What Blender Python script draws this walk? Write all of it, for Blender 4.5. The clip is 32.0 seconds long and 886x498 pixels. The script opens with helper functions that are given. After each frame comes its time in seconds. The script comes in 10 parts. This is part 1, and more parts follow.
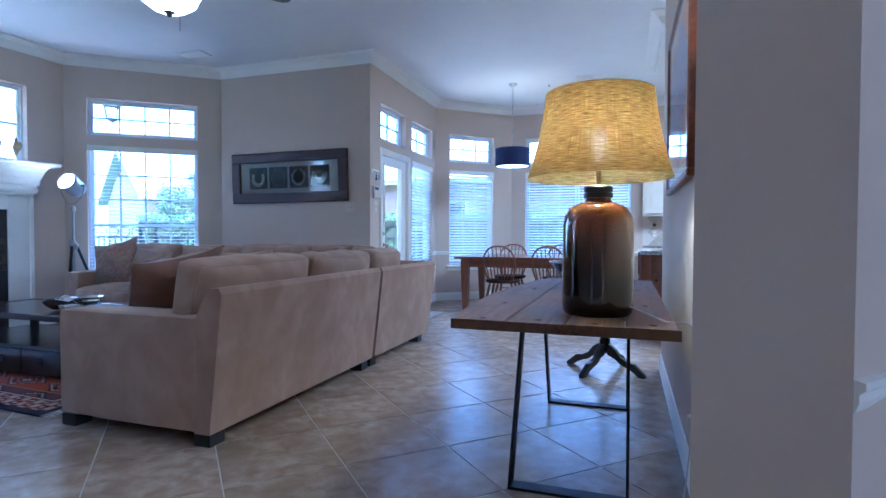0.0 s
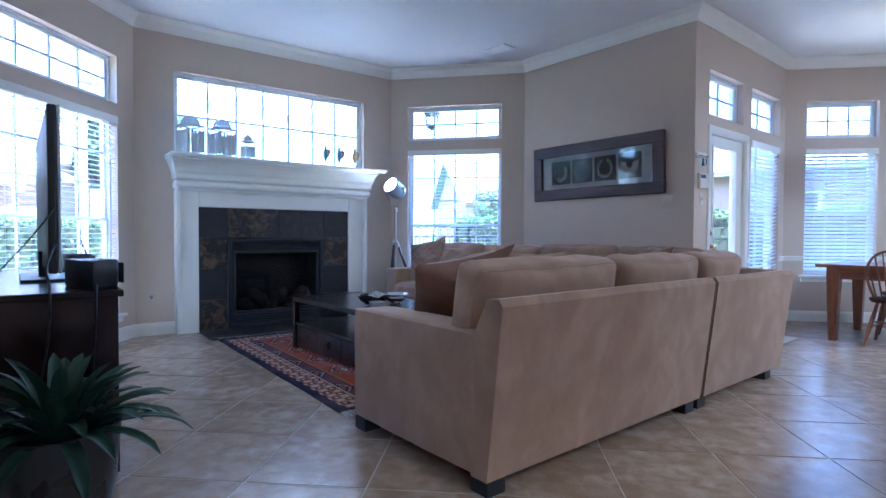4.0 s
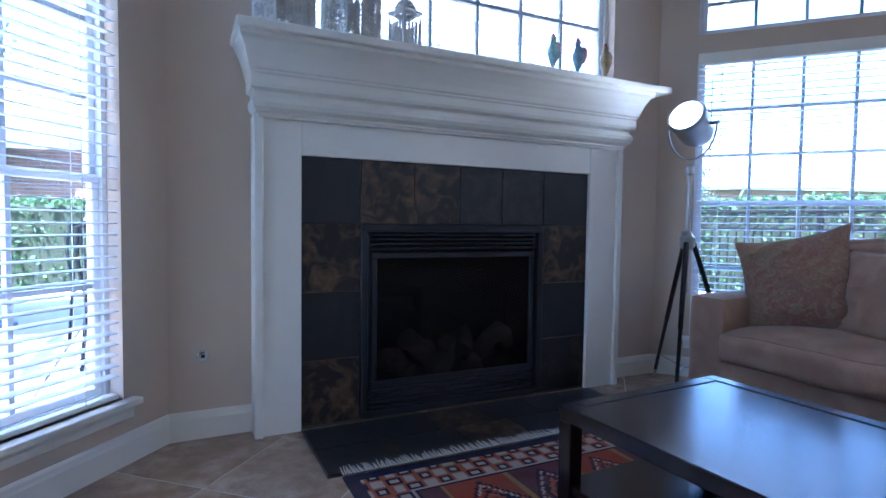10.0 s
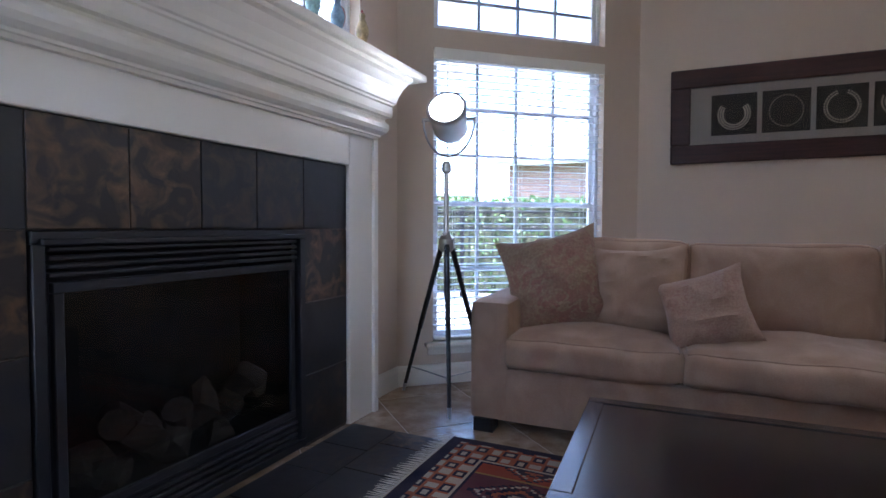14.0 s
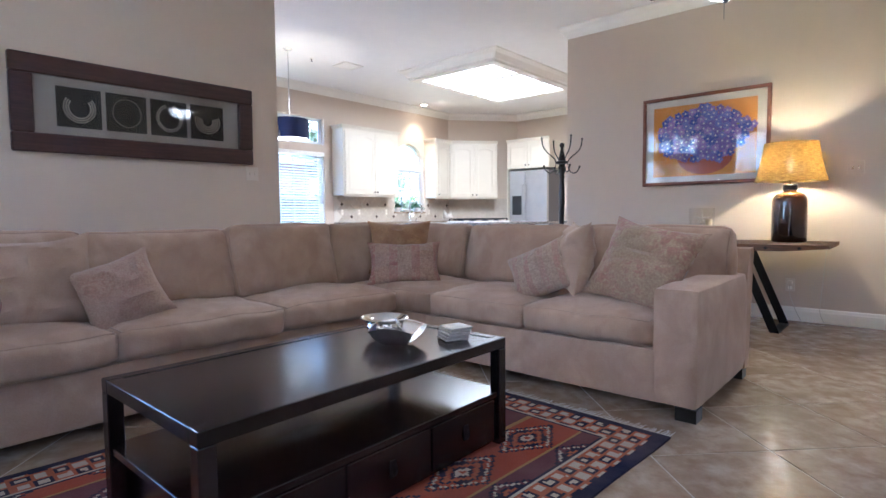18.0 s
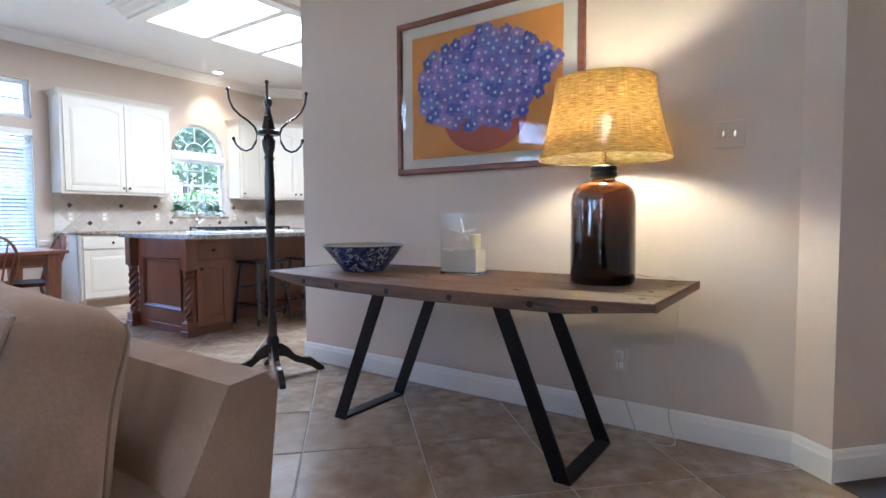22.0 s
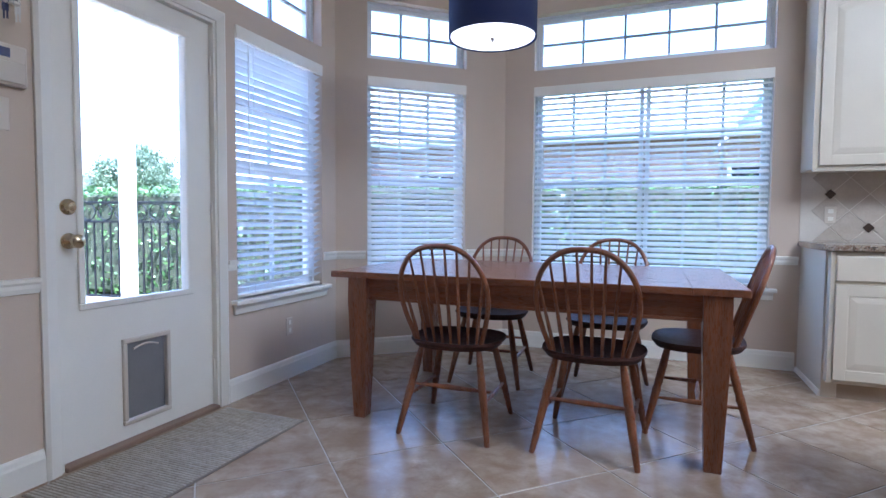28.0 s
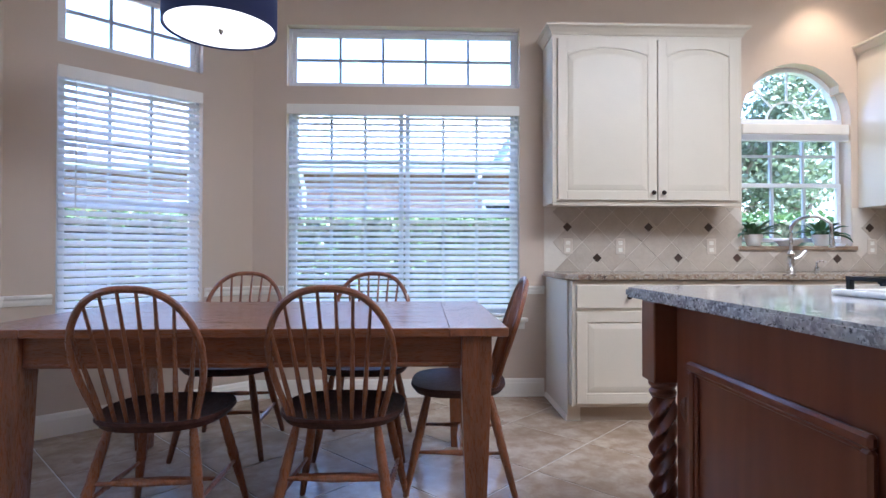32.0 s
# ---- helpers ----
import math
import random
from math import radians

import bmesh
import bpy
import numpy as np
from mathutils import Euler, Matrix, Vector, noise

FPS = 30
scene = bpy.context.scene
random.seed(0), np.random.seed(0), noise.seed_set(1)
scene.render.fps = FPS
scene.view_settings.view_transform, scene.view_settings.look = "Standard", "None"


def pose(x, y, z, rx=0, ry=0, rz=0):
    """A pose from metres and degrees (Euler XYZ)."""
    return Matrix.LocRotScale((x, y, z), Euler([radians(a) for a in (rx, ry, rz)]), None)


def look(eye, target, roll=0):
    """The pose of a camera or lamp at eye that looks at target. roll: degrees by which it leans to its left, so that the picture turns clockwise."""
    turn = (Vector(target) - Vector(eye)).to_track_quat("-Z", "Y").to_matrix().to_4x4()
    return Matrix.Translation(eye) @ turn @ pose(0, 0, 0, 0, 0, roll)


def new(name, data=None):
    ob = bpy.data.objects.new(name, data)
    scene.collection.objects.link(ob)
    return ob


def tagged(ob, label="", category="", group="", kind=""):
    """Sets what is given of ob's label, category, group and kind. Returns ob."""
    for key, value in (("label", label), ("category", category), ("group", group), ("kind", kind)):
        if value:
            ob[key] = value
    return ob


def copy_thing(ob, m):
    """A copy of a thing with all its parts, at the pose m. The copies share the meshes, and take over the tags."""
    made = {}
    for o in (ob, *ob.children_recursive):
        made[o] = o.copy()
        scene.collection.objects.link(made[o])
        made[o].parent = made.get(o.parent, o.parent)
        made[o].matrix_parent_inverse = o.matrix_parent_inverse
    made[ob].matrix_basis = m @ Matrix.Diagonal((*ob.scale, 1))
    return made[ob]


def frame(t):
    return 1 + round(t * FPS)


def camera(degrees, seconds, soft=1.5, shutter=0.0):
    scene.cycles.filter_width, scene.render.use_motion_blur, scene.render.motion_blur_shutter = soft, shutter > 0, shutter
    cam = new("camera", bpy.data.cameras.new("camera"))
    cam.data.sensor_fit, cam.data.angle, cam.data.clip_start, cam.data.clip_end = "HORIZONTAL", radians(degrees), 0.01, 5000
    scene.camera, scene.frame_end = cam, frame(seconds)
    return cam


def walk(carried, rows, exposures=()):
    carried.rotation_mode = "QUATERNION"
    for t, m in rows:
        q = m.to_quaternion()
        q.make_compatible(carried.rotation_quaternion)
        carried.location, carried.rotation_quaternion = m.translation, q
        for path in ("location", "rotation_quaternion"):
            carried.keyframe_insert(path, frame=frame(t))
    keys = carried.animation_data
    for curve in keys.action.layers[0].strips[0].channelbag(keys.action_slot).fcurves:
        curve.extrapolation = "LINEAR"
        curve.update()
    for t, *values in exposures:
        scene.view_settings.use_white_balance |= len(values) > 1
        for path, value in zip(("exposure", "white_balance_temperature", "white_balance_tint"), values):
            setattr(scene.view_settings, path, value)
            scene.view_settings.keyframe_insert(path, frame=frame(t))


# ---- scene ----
cam = camera(79.0, 32.0)
PATH = [
    (0.0, 0.000, 0.000, 1.064, 18.84, -1.47, -0.19),
    (0.5, -0.034, 0.097, 1.051, 25.19, -1.43, -0.09),
    (1.0, -0.122, 0.192, 1.060, 31.38, -1.55, -0.19),
    (1.5, -0.237, 0.296, 1.042, 36.74, -1.49, -0.19),
    (2.0, -0.343, 0.429, 1.040, 39.53, -1.49, -0.21),
    (2.5, -0.440, 0.555, 1.043, 41.99, -1.59, -0.17),
    (3.0, -0.462, 0.587, 1.044, 44.62, -1.64, -0.20),
    (3.5, -0.440, 0.626, 1.046, 47.76, -1.58, -0.24),
    (5.5, -0.540, 0.748, 1.037, 55.03, -1.44, -0.43),
    (6.0, -0.768, 0.829, 1.034, 56.02, -1.52, -0.42),
    (6.5, -1.145, 0.962, 1.038, 59.02, -1.49, -0.47),
    (7.0, -1.537, 1.104, 1.038, 61.46, -1.53, -0.45),
    (7.5, -1.941, 1.233, 1.036, 62.30, -1.69, -0.45),
    (8.0, -2.382, 1.327, 1.037, 62.51, -1.70, -0.46),
    (8.5, -2.813, 1.436, 1.030, 62.48, -1.76, -0.47),
    (9.0, -3.206, 1.607, 1.026, 62.75, -1.90, -0.46),
    (9.5, -3.584, 1.658, 1.023, 62.48, -2.18, -0.55),
    (10.0, -3.865, 1.653, 1.009, 61.80, -2.60, -0.73),
    (10.5, -4.073, 1.660, 0.999, 60.74, -2.84, -0.85),
    (11.0, -4.146, 1.669, 0.993, 59.29, -2.81, -0.87),
    (11.5, -4.154, 1.681, 0.997, 58.12, -2.61, -0.80),
    (12.0, -4.231, 1.682, 0.994, 55.85, -2.66, -0.82),
    (12.5, -4.422, 1.650, 1.000, 50.45, -2.57, -0.72),
    (13.0, -4.588, 1.602, 1.002, 42.93, -2.69, -0.57),
    (13.5, -4.696, 1.634, 1.012, 32.29, -2.67, -0.31),
    (14.0, -4.875, 1.670, 1.021, 22.52, -2.38, -0.23),
    (14.5, -5.125, 1.600, 1.016, 9.60, -2.31, -0.14),
    (15.0, -5.251, 1.483, 1.021, -0.88, -2.29, -0.08),
    (15.5, -5.409, 1.473, 1.022, -12.07, -2.55, 0.02),
    (17.5, -5.761, 1.431, 1.008, -42.18, -3.38, 0.48),
    (18.0, -5.670, 1.387, 1.012, -48.94, -3.52, 0.51),
    (18.5, -5.437, 1.300, 1.016, -53.57, -3.51, 0.54),
    (19.0, -5.135, 1.309, 1.016, -57.54, -3.58, 0.59),
    (19.5, -4.762, 1.358, 1.022, -62.57, -3.58, 0.51),
    (20.0, -4.296, 1.376, 1.027, -63.56, -3.50, 0.44),
    (20.5, -3.792, 1.435, 1.033, -63.71, -3.39, 0.32),
    (21.0, -3.323, 1.441, 1.034, -63.77, -3.27, 0.26),
    (21.5, -2.837, 1.430, 1.031, -60.64, -3.26, 0.25),
    (22.0, -2.397, 1.431, 1.032, -54.88, -3.10, 0.26),
    (22.5, -1.992, 1.431, 1.034, -43.50, -3.02, 0.30),
    (23.0, -1.720, 1.639, 1.042, -34.40, -3.02, 0.24),
    (23.5, -1.516, 1.848, 1.038, -26.25, -3.03, 0.11),
    (24.0, -1.347, 2.109, 1.043, -17.60, -2.93, 0.04),
    (24.5, -1.221, 2.482, 1.047, -9.08, -2.98, -0.04),
    (25.0, -1.099, 2.846, 1.043, -3.61, -3.05, -0.10),
    (25.5, -1.025, 3.274, 1.029, 1.14, -3.07, -0.26),
    (27.5, -0.757, 4.568, 1.033, 16.74, -3.00, -0.37),
    (28.0, -0.696, 4.714, 1.031, 21.42, -2.91, -0.43),
    (28.5, -0.634, 4.818, 1.029, 24.75, -2.85, -0.48),
    (29.0, -0.594, 4.871, 1.029, 26.47, -2.50, -0.52),
    (29.5, -0.568, 4.922, 1.029, 27.30, -1.74, -0.59),
    (30.0, -0.504, 5.001, 1.026, 27.30, -1.06, -0.63),
    (30.5, -0.512, 5.076, 1.021, 23.51, -0.34, -0.62),
    (31.0, -0.533, 5.110, 1.025, 15.14, 0.19, -0.46),
    (31.5, -0.564, 5.150, 1.032, 6.80, 0.56, -0.24),
    (32.0, -0.638, 5.183, 1.034, -2.07, 0.59, -0.07),
]
walk(cam, [(t, pose(x, y, z, 90 + pitch, roll, yaw)) for t, x, y, z, yaw, pitch, roll in PATH],
     [(0, 3.90, 3880, 9), (3, 3.97, 4100, 11), (7, 3.74, 4350, 12), (9, 3.52, 4250, 12), (12, 3.44, 4850, 15), (14, 3.64, 5100, 16), (15, 3.90, 5100, 15), (18, 4.43, 4900, 13), (21, 4.16, 4850, 13), (22, 4.28, 4700, 11), (23, 4.24, 4450, 12), (25, 3.80, 4700, 12), (26, 3.52, 4700, 12), (28, 3.48, 4700, 13), (32, 3.51, 5050, 16)])
# ---- daylight ----
SUN_UP, SUN_ROUND = 62, 127
world = bpy.data.worlds.new("sky")
scene.world = world
world.use_nodes = True
sky = world.node_tree.nodes.new("ShaderNodeTexSky")
sky.sky_type, sky.sun_disc = "NISHITA", False
sky.sun_elevation, sky.sun_rotation = radians(SUN_UP), radians(SUN_ROUND)
sky.air_density, sky.dust_density = 1.0, 2.0
back = world.node_tree.nodes["Background"]
world.node_tree.links.new(sky.outputs[0], back.inputs[0])
back.inputs[1].default_value = 0.15
sun = new("sun", bpy.data.lights.new("sun", "SUN"))
sun.data.energy, sun.data.angle, sun.data.color = 4.5, radians(0.6), (1, 0.95, 0.87)
_d = Vector((math.sin(radians(SUN_ROUND)) * math.cos(radians(SUN_UP)), math.cos(radians(SUN_ROUND)) * math.cos(radians(SUN_UP)), math.sin(radians(SUN_UP))))
sun.matrix_basis = (-_d).to_track_quat("-Z", "Y").to_matrix().to_4x4()
# ---- materials ----
def mat_new(name):
    m = bpy.data.materials.new(name)
    m.use_nodes = True
    t = m.node_tree
    return m, t.nodes, t.links, t.nodes["Principled BSDF"]


def mixer(nodes, links, fac, a, b):
    """A colour mix; a and b are colours or sockets."""
    n = nodes.new("ShaderNodeMix")
    n.data_type = "RGBA"
    for sock, v in ((n.inputs[0], fac), (n.inputs[6], a), (n.inputs[7], b)):
        if isinstance(v, (int, float)):
            sock.default_value = v
        elif isinstance(v, tuple):
            sock.default_value = (*v, 1)
        else:
            links.new(v, sock)
    return n.outputs[2]


def noise_fac(nodes, links, scale, detail=4, lo=0.35, hi=0.65, coords=None, dist=0.0):
    n = nodes.new("ShaderNodeTexNoise")
    n.inputs["Scale"].default_value, n.inputs["Detail"].default_value, n.inputs["Distortion"].default_value = scale, detail, dist
    if coords is not None:
        links.new(coords, n.inputs["Vector"])
    r = nodes.new("ShaderNodeMapRange")
    r.inputs[1].default_value, r.inputs[2].default_value = lo, hi
    links.new(n.outputs["Fac"], r.inputs[0])
    return r.outputs[0]


def bump(nodes, links, bsdf, height, strength=0.2, dist=0.01):
    b = nodes.new("ShaderNodeBump")
    b.inputs["Strength"].default_value, b.inputs["Distance"].default_value = strength, dist
    links.new(height, b.inputs["Height"])
    links.new(b.outputs[0], bsdf.inputs["Normal"])


def obj_coords(nodes, links, scale=(1, 1, 1), shift=False):
    c = nodes.new("ShaderNodeTexCoord")
    mp = nodes.new("ShaderNodeMapping")
    mp.inputs["Scale"].default_value = scale
    links.new(c.outputs["Object"], mp.inputs["Vector"])
    if shift:
        info = nodes.new("ShaderNodeObjectInfo")
        mul = nodes.new("ShaderNodeVectorMath")
        mul.operation = "SCALE"
        links.new(info.outputs["Random"], mul.inputs["Scale"])
        mul.inputs[0].default_value = (37, 53, 71)
        links.new(mul.outputs[0], mp.inputs["Location"])
    return mp.outputs[0]


def plain(name, col, rough=0.5, metal=0.0, var=0.12, scale=6.0, fine=90.0, relief=0.05, spec=0.5, coat=0.0, sheen=0.0, shift=False):
    """A surface of one colour with soft patches and fine grain."""
    m, N, L, b = mat_new(name)
    co = obj_coords(N, L, shift=shift)
    big = noise_fac(N, L, scale, 3, 0.3, 0.7, co)
    small = noise_fac(N, L, fine, 3, 0.3, 0.7, co)
    dark = tuple(c * (1 - var) for c in col)
    light = tuple(min(1, c * (1 + var * 0.6)) for c in col)
    c1 = mixer(N, L, big, dark, light)
    c2 = mixer(N, L, small, tuple(c * (1 - var * 0.4) for c in col), light)
    L.new(mixer(N, L, 0.4, c1, c2), b.inputs["Base Color"])
    b.inputs["Metallic"].default_value = metal
    b.inputs["Specular IOR Level"].default_value = spec
    b.inputs["Coat Weight"].default_value = coat
    b.inputs["Coat Roughness"].default_value = 0.1
    b.inputs["Sheen Weight"].default_value = sheen
    r = N.new("ShaderNodeMapRange")
    r.inputs[3].default_value, r.inputs[4].default_value = max(0.02, rough - 0.06), min(1, rough + 0.06)
    L.new(big, r.inputs[0])
    L.new(r.outputs[0], b.inputs["Roughness"])
    if relief:
        bump(N, L, b, small, relief, 0.004)
    return m


def wood(name, dark, light, rough=0.35, grain=(1, 14, 14), scale=3.0, coat=0.0, relief=0.12, worn=None, fleck=0.5):
    """Wood with its grain along local x."""
    m, N, L, b = mat_new(name)
    co = obj_coords(N, L, grain, True)
    g = noise_fac(N, L, scale, 8, 0.3, 0.7, co, 0.6)
    f = noise_fac(N, L, scale * 9, 4, 0.3, 0.7, co)
    big = noise_fac(N, L, 2.2, 3, 0.3, 0.75, obj_coords(N, L, (1, 1, 1), True))
    c = mixer(N, L, g, dark, light)
    c = mixer(N, L, mixer(N, L, fleck, (0, 0, 0), f), c, tuple(x * 0.6 for x in dark))
    if worn:
        c = mixer(N, L, big, c, mixer(N, L, f, worn, light))
    L.new(c, b.inputs["Base Color"])
    r = N.new("ShaderNodeMapRange")
    swing = 0.02 if relief < 0.02 else 0.1
    r.inputs[3].default_value, r.inputs[4].default_value = max(0.05, rough - swing), rough + swing
    L.new(f, r.inputs[0])
    L.new(r.outputs[0], b.inputs["Roughness"])
    b.inputs["Coat Weight"].default_value = coat
    b.inputs["Coat Roughness"].default_value = 0.12
    bump(N, L, b, f, relief, 0.003)
    return m


def glass(name, col=(1, 1, 1), rough=0.0):
    m, N, L, b = mat_new(name)
    b.inputs["Base Color"].default_value = (*col, 1)
    b.inputs["Roughness"].default_value = rough
    b.inputs["Transmission Weight"].default_value = 1
    b.inputs["IOR"].default_value = 1.45
    return m


def pane_mat(name, tint=1.0):
    """A thin window pane: clear, with a little gloss."""
    m = bpy.data.materials.new(name)
    m.use_nodes = True
    N, L = m.node_tree.nodes, m.node_tree.links
    N.clear()
    out, mix, tr, gl, fr = (N.new(k) for k in ("ShaderNodeOutputMaterial", "ShaderNodeMixShader", "ShaderNodeBsdfTransparent", "ShaderNodeBsdfGlossy", "ShaderNodeLayerWeight"))
    gl.inputs["Roughness"].default_value = 0.02
    tr.inputs["Color"].default_value = (tint, tint, tint, 1)
    pw, sc = N.new("ShaderNodeMath"), N.new("ShaderNodeMath")
    pw.operation, sc.operation = "POWER", "MULTIPLY_ADD"
    pw.inputs[1].default_value, sc.inputs[1].default_value, sc.inputs[2].default_value = 4.0, 0.5, 0.03
    L.new(fr.outputs["Facing"], pw.inputs[0])
    L.new(pw.outputs[0], sc.inputs[0])
    L.new(sc.outputs[0], mix.inputs[0])
    L.new(tr.outputs[0], mix.inputs[1])
    L.new(gl.outputs[0], mix.inputs[2])
    L.new(mix.outputs[0], out.inputs[0])
    return m


def glow(name, col, strength):
    m, N, L, b = mat_new(name)
    b.inputs["Base Color"].default_value = (*col, 1)
    b.inputs["Emission Color"].default_value = (*col, 1)
    b.inputs["Emission Strength"].default_value = strength
    return m


def stone_tile(name, cols, rough=0.3, s=1.0, spec=0.5, lo=0.32, hi=0.68, mottle=0.6, relief=0.03, detail=6, warp=0.8):
    """Stone pieces, each with its own patches."""
    m, N, L, b = mat_new(name)
    co = obj_coords(N, L, (1, 1, 1), True)
    big = noise_fac(N, L, 3.0 * s, detail, lo, hi, co, warp)
    mid = noise_fac(N, L, 11, detail + 2, 0.35, 0.7, co, warp * 0.5)
    fine = noise_fac(N, L, 70, 4, 0.3, 0.7, co)
    info = N.new("ShaderNodeObjectInfo")
    c = mixer(N, L, big, cols[0], cols[1])
    c = mixer(N, L, mixer(N, L, mottle, (0, 0, 0), mid), c, cols[2])
    c = mixer(N, L, mixer(N, L, 0.25, (0, 0, 0), fine), c, tuple(x * 0.7 for x in cols[0]))
    hsv = N.new("ShaderNodeHueSaturation")
    r0 = N.new("ShaderNodeMapRange")
    r0.inputs[3].default_value, r0.inputs[4].default_value = 0.94, 1.05
    L.new(info.outputs["Random"], r0.inputs[0])
    L.new(r0.outputs[0], hsv.inputs["Value"])
    L.new(c, hsv.inputs["Color"])
    L.new(hsv.outputs[0], b.inputs["Base Color"])
    r = N.new("ShaderNodeMapRange")
    r.inputs[3].default_value, r.inputs[4].default_value = max(0.05, rough - 0.01), rough + 0.02
    L.new(big, r.inputs[0])
    L.new(r.outputs[0], b.inputs["Roughness"])
    b.inputs["Specular IOR Level"].default_value = spec
    if relief:
        bump(N, L, b, mid, relief, 0.003)
    return m


WALL = plain("wall_paint", (0.62, 0.508, 0.395), 0.75, var=0.03, fine=160, relief=0.06)
FOYER = plain("foyer_paint", (0.64, 0.50, 0.40), 0.75, var=0.03, fine=160, relief=0.06)
CEIL = plain("ceiling_paint", (0.86, 0.835, 0.79), 0.85, var=0.03, fine=220, relief=0.1)
TRIM = plain("white_trim_paint", (0.86, 0.82, 0.73), 0.35, var=0.03, relief=0.02)
SASH = plain("white_window_frame", (0.80, 0.81, 0.82), 0.4, var=0.03, relief=0.0)
CABW = plain("cream_cabinet_paint", (0.66, 0.59, 0.47), 0.4, var=0.03, relief=0.02)
# white bars with their backlit shade put into the grey colour
GRID = plain("grey_white_glazing_bar", (0.46, 0.48, 0.51), 0.45, var=0.04, relief=0.0)
PANE = pane_mat("window_glass")
SMOKED = pane_mat("smoked_fire_glass", 0.72)
GROUT = plain("tile_grout", (0.50, 0.43, 0.35), 0.8, var=0.15, fine=120, relief=0.2)
TILE = stone_tile("beige_floor_tile", ((0.35, 0.255, 0.17), (0.56, 0.455, 0.345), (0.30, 0.20, 0.125)), 0.25, s=1.3, lo=0.30, hi=0.70, mottle=0.95, relief=0.0, detail=3.0, warp=0.6)
DARKTILE = stone_tile("dark_threshold_stone", ((0.045, 0.038, 0.032), (0.075, 0.062, 0.052), (0.03, 0.026, 0.024)), 0.55, spec=0.22)
SLATE = stone_tile("dark_slate", ((0.014, 0.015, 0.021), (0.026, 0.025, 0.028), (0.030, 0.022, 0.018)), 0.42, s=1.8, spec=0.4, mottle=0.5, relief=0.25)
SLATEB = stone_tile("brown_slate", ((0.017, 0.017, 0.021), (0.055, 0.037, 0.025), (0.020, 0.018, 0.019)), 0.42, s=3.6, spec=0.4, lo=0.47, hi=0.66, mottle=0.45, relief=0.25, detail=9, warp=1.2)
SLATER = stone_tile("rusty_slate", ((0.020, 0.016, 0.017), (0.20, 0.115, 0.055), (0.030, 0.018, 0.013)), 0.42, s=3.4, spec=0.4, lo=0.44, hi=0.70, mottle=0.6, relief=0.25, detail=10, warp=1.2)


def suede_mat():
    """Microsuede: one colour with brushed nap marks that run in short strokes."""
    m, N, L, b = mat_new("taupe_microsuede")
    co = obj_coords(N, L, (1, 1, 1), True)
    soft = noise_fac(N, L, 2.4, 3, 0.3, 0.7, co, 0.8)
    stroke = noise_fac(N, L, 8.0, 3, 0.40, 0.64, obj_coords(N, L, (1.0, 1.0, 0.75), True), 0.5)
    fine = noise_fac(N, L, 170, 3, 0.3, 0.7, co)
    c = mixer(N, L, soft, (0.360, 0.234, 0.153), (0.49, 0.339, 0.229))
    c = mixer(N, L, mixer(N, L, 0.55, (0, 0, 0), stroke), c, (0.315, 0.190, 0.122))
    c = mixer(N, L, mixer(N, L, 0.25, (0, 0, 0), fine), c, (0.26, 0.155, 0.095))
    L.new(c, b.inputs["Base Color"])
    b.inputs["Roughness"].default_value = 0.9
    b.inputs["Specular IOR Level"].default_value = 0.12
    b.inputs["Sheen Weight"].default_value = 0.3
    b.inputs["Sheen Tint"].default_value = (1.0, 0.86, 0.74, 1)
    bump(N, L, b, fine, 0.15, 0.004)
    return m


SUEDE = suede_mat()
# ---- building helpers ----
def part(name, bm, mat, parent=None, label="", smooth=False, m=None):
    """Link a bmesh as one mesh object under a thing or a part."""
    me = bpy.data.meshes.new(name)
    bmesh.ops.recalc_face_normals(bm, faces=bm.faces[:])
    if smooth:
        for f in bm.faces:
            f.smooth = True
    bm.to_mesh(me)
    bm.free()
    if smooth:
        me.set_sharp_from_angle(angle=radians(40))
    me.materials.append(mat)
    ob = new(name, me)
    ob.parent = parent
    if m is not None:
        ob.matrix_basis = m
    if label:
        ob["label"] = label
    return ob


def again(ob, m, parent=None):
    """One more object on the mesh of ob, at the pose m."""
    o = new(ob.name.split(".")[0], ob.data)
    o.parent = parent or ob.parent
    o.matrix_basis = m
    return o


def thing(name, m, label, category, group="", kind=""):
    e = new(name)
    e.empty_display_size = 0.1
    e.matrix_basis = m
    return tagged(e, label, category, group, kind)


def bx(bm, x0, x1, y0, y1, z0, z1, bev=0.0, seg=1):
    """A box between the given limits, with bevelled edges if asked for."""
    sub = bmesh.new()
    bmesh.ops.create_cube(sub, size=1)
    bmesh.ops.scale(sub, vec=(abs(x1 - x0), abs(y1 - y0), abs(z1 - z0)), verts=sub.verts)
    bmesh.ops.translate(sub, vec=((x0 + x1) / 2, (y0 + y1) / 2, (z0 + z1) / 2), verts=sub.verts)
    if bev > 0:
        bmesh.ops.bevel(sub, geom=sub.edges[:], offset=bev, segments=seg, affect="EDGES", profile=0.5)
    merge(bm, sub)
    return bm


def merge(bm, sub, m=None):
    if m is not None:
        bmesh.ops.transform(sub, matrix=m, verts=sub.verts)
    me = bpy.data.meshes.new("tmp")
    sub.to_mesh(me)
    sub.free()
    bm.from_mesh(me)
    bpy.data.meshes.remove(me)
    return bm


def box(x0, x1, y0, y1, z0, z1, bev=0.0, seg=1):
    return bx(bmesh.new(), x0, x1, y0, y1, z0, z1, bev, seg)


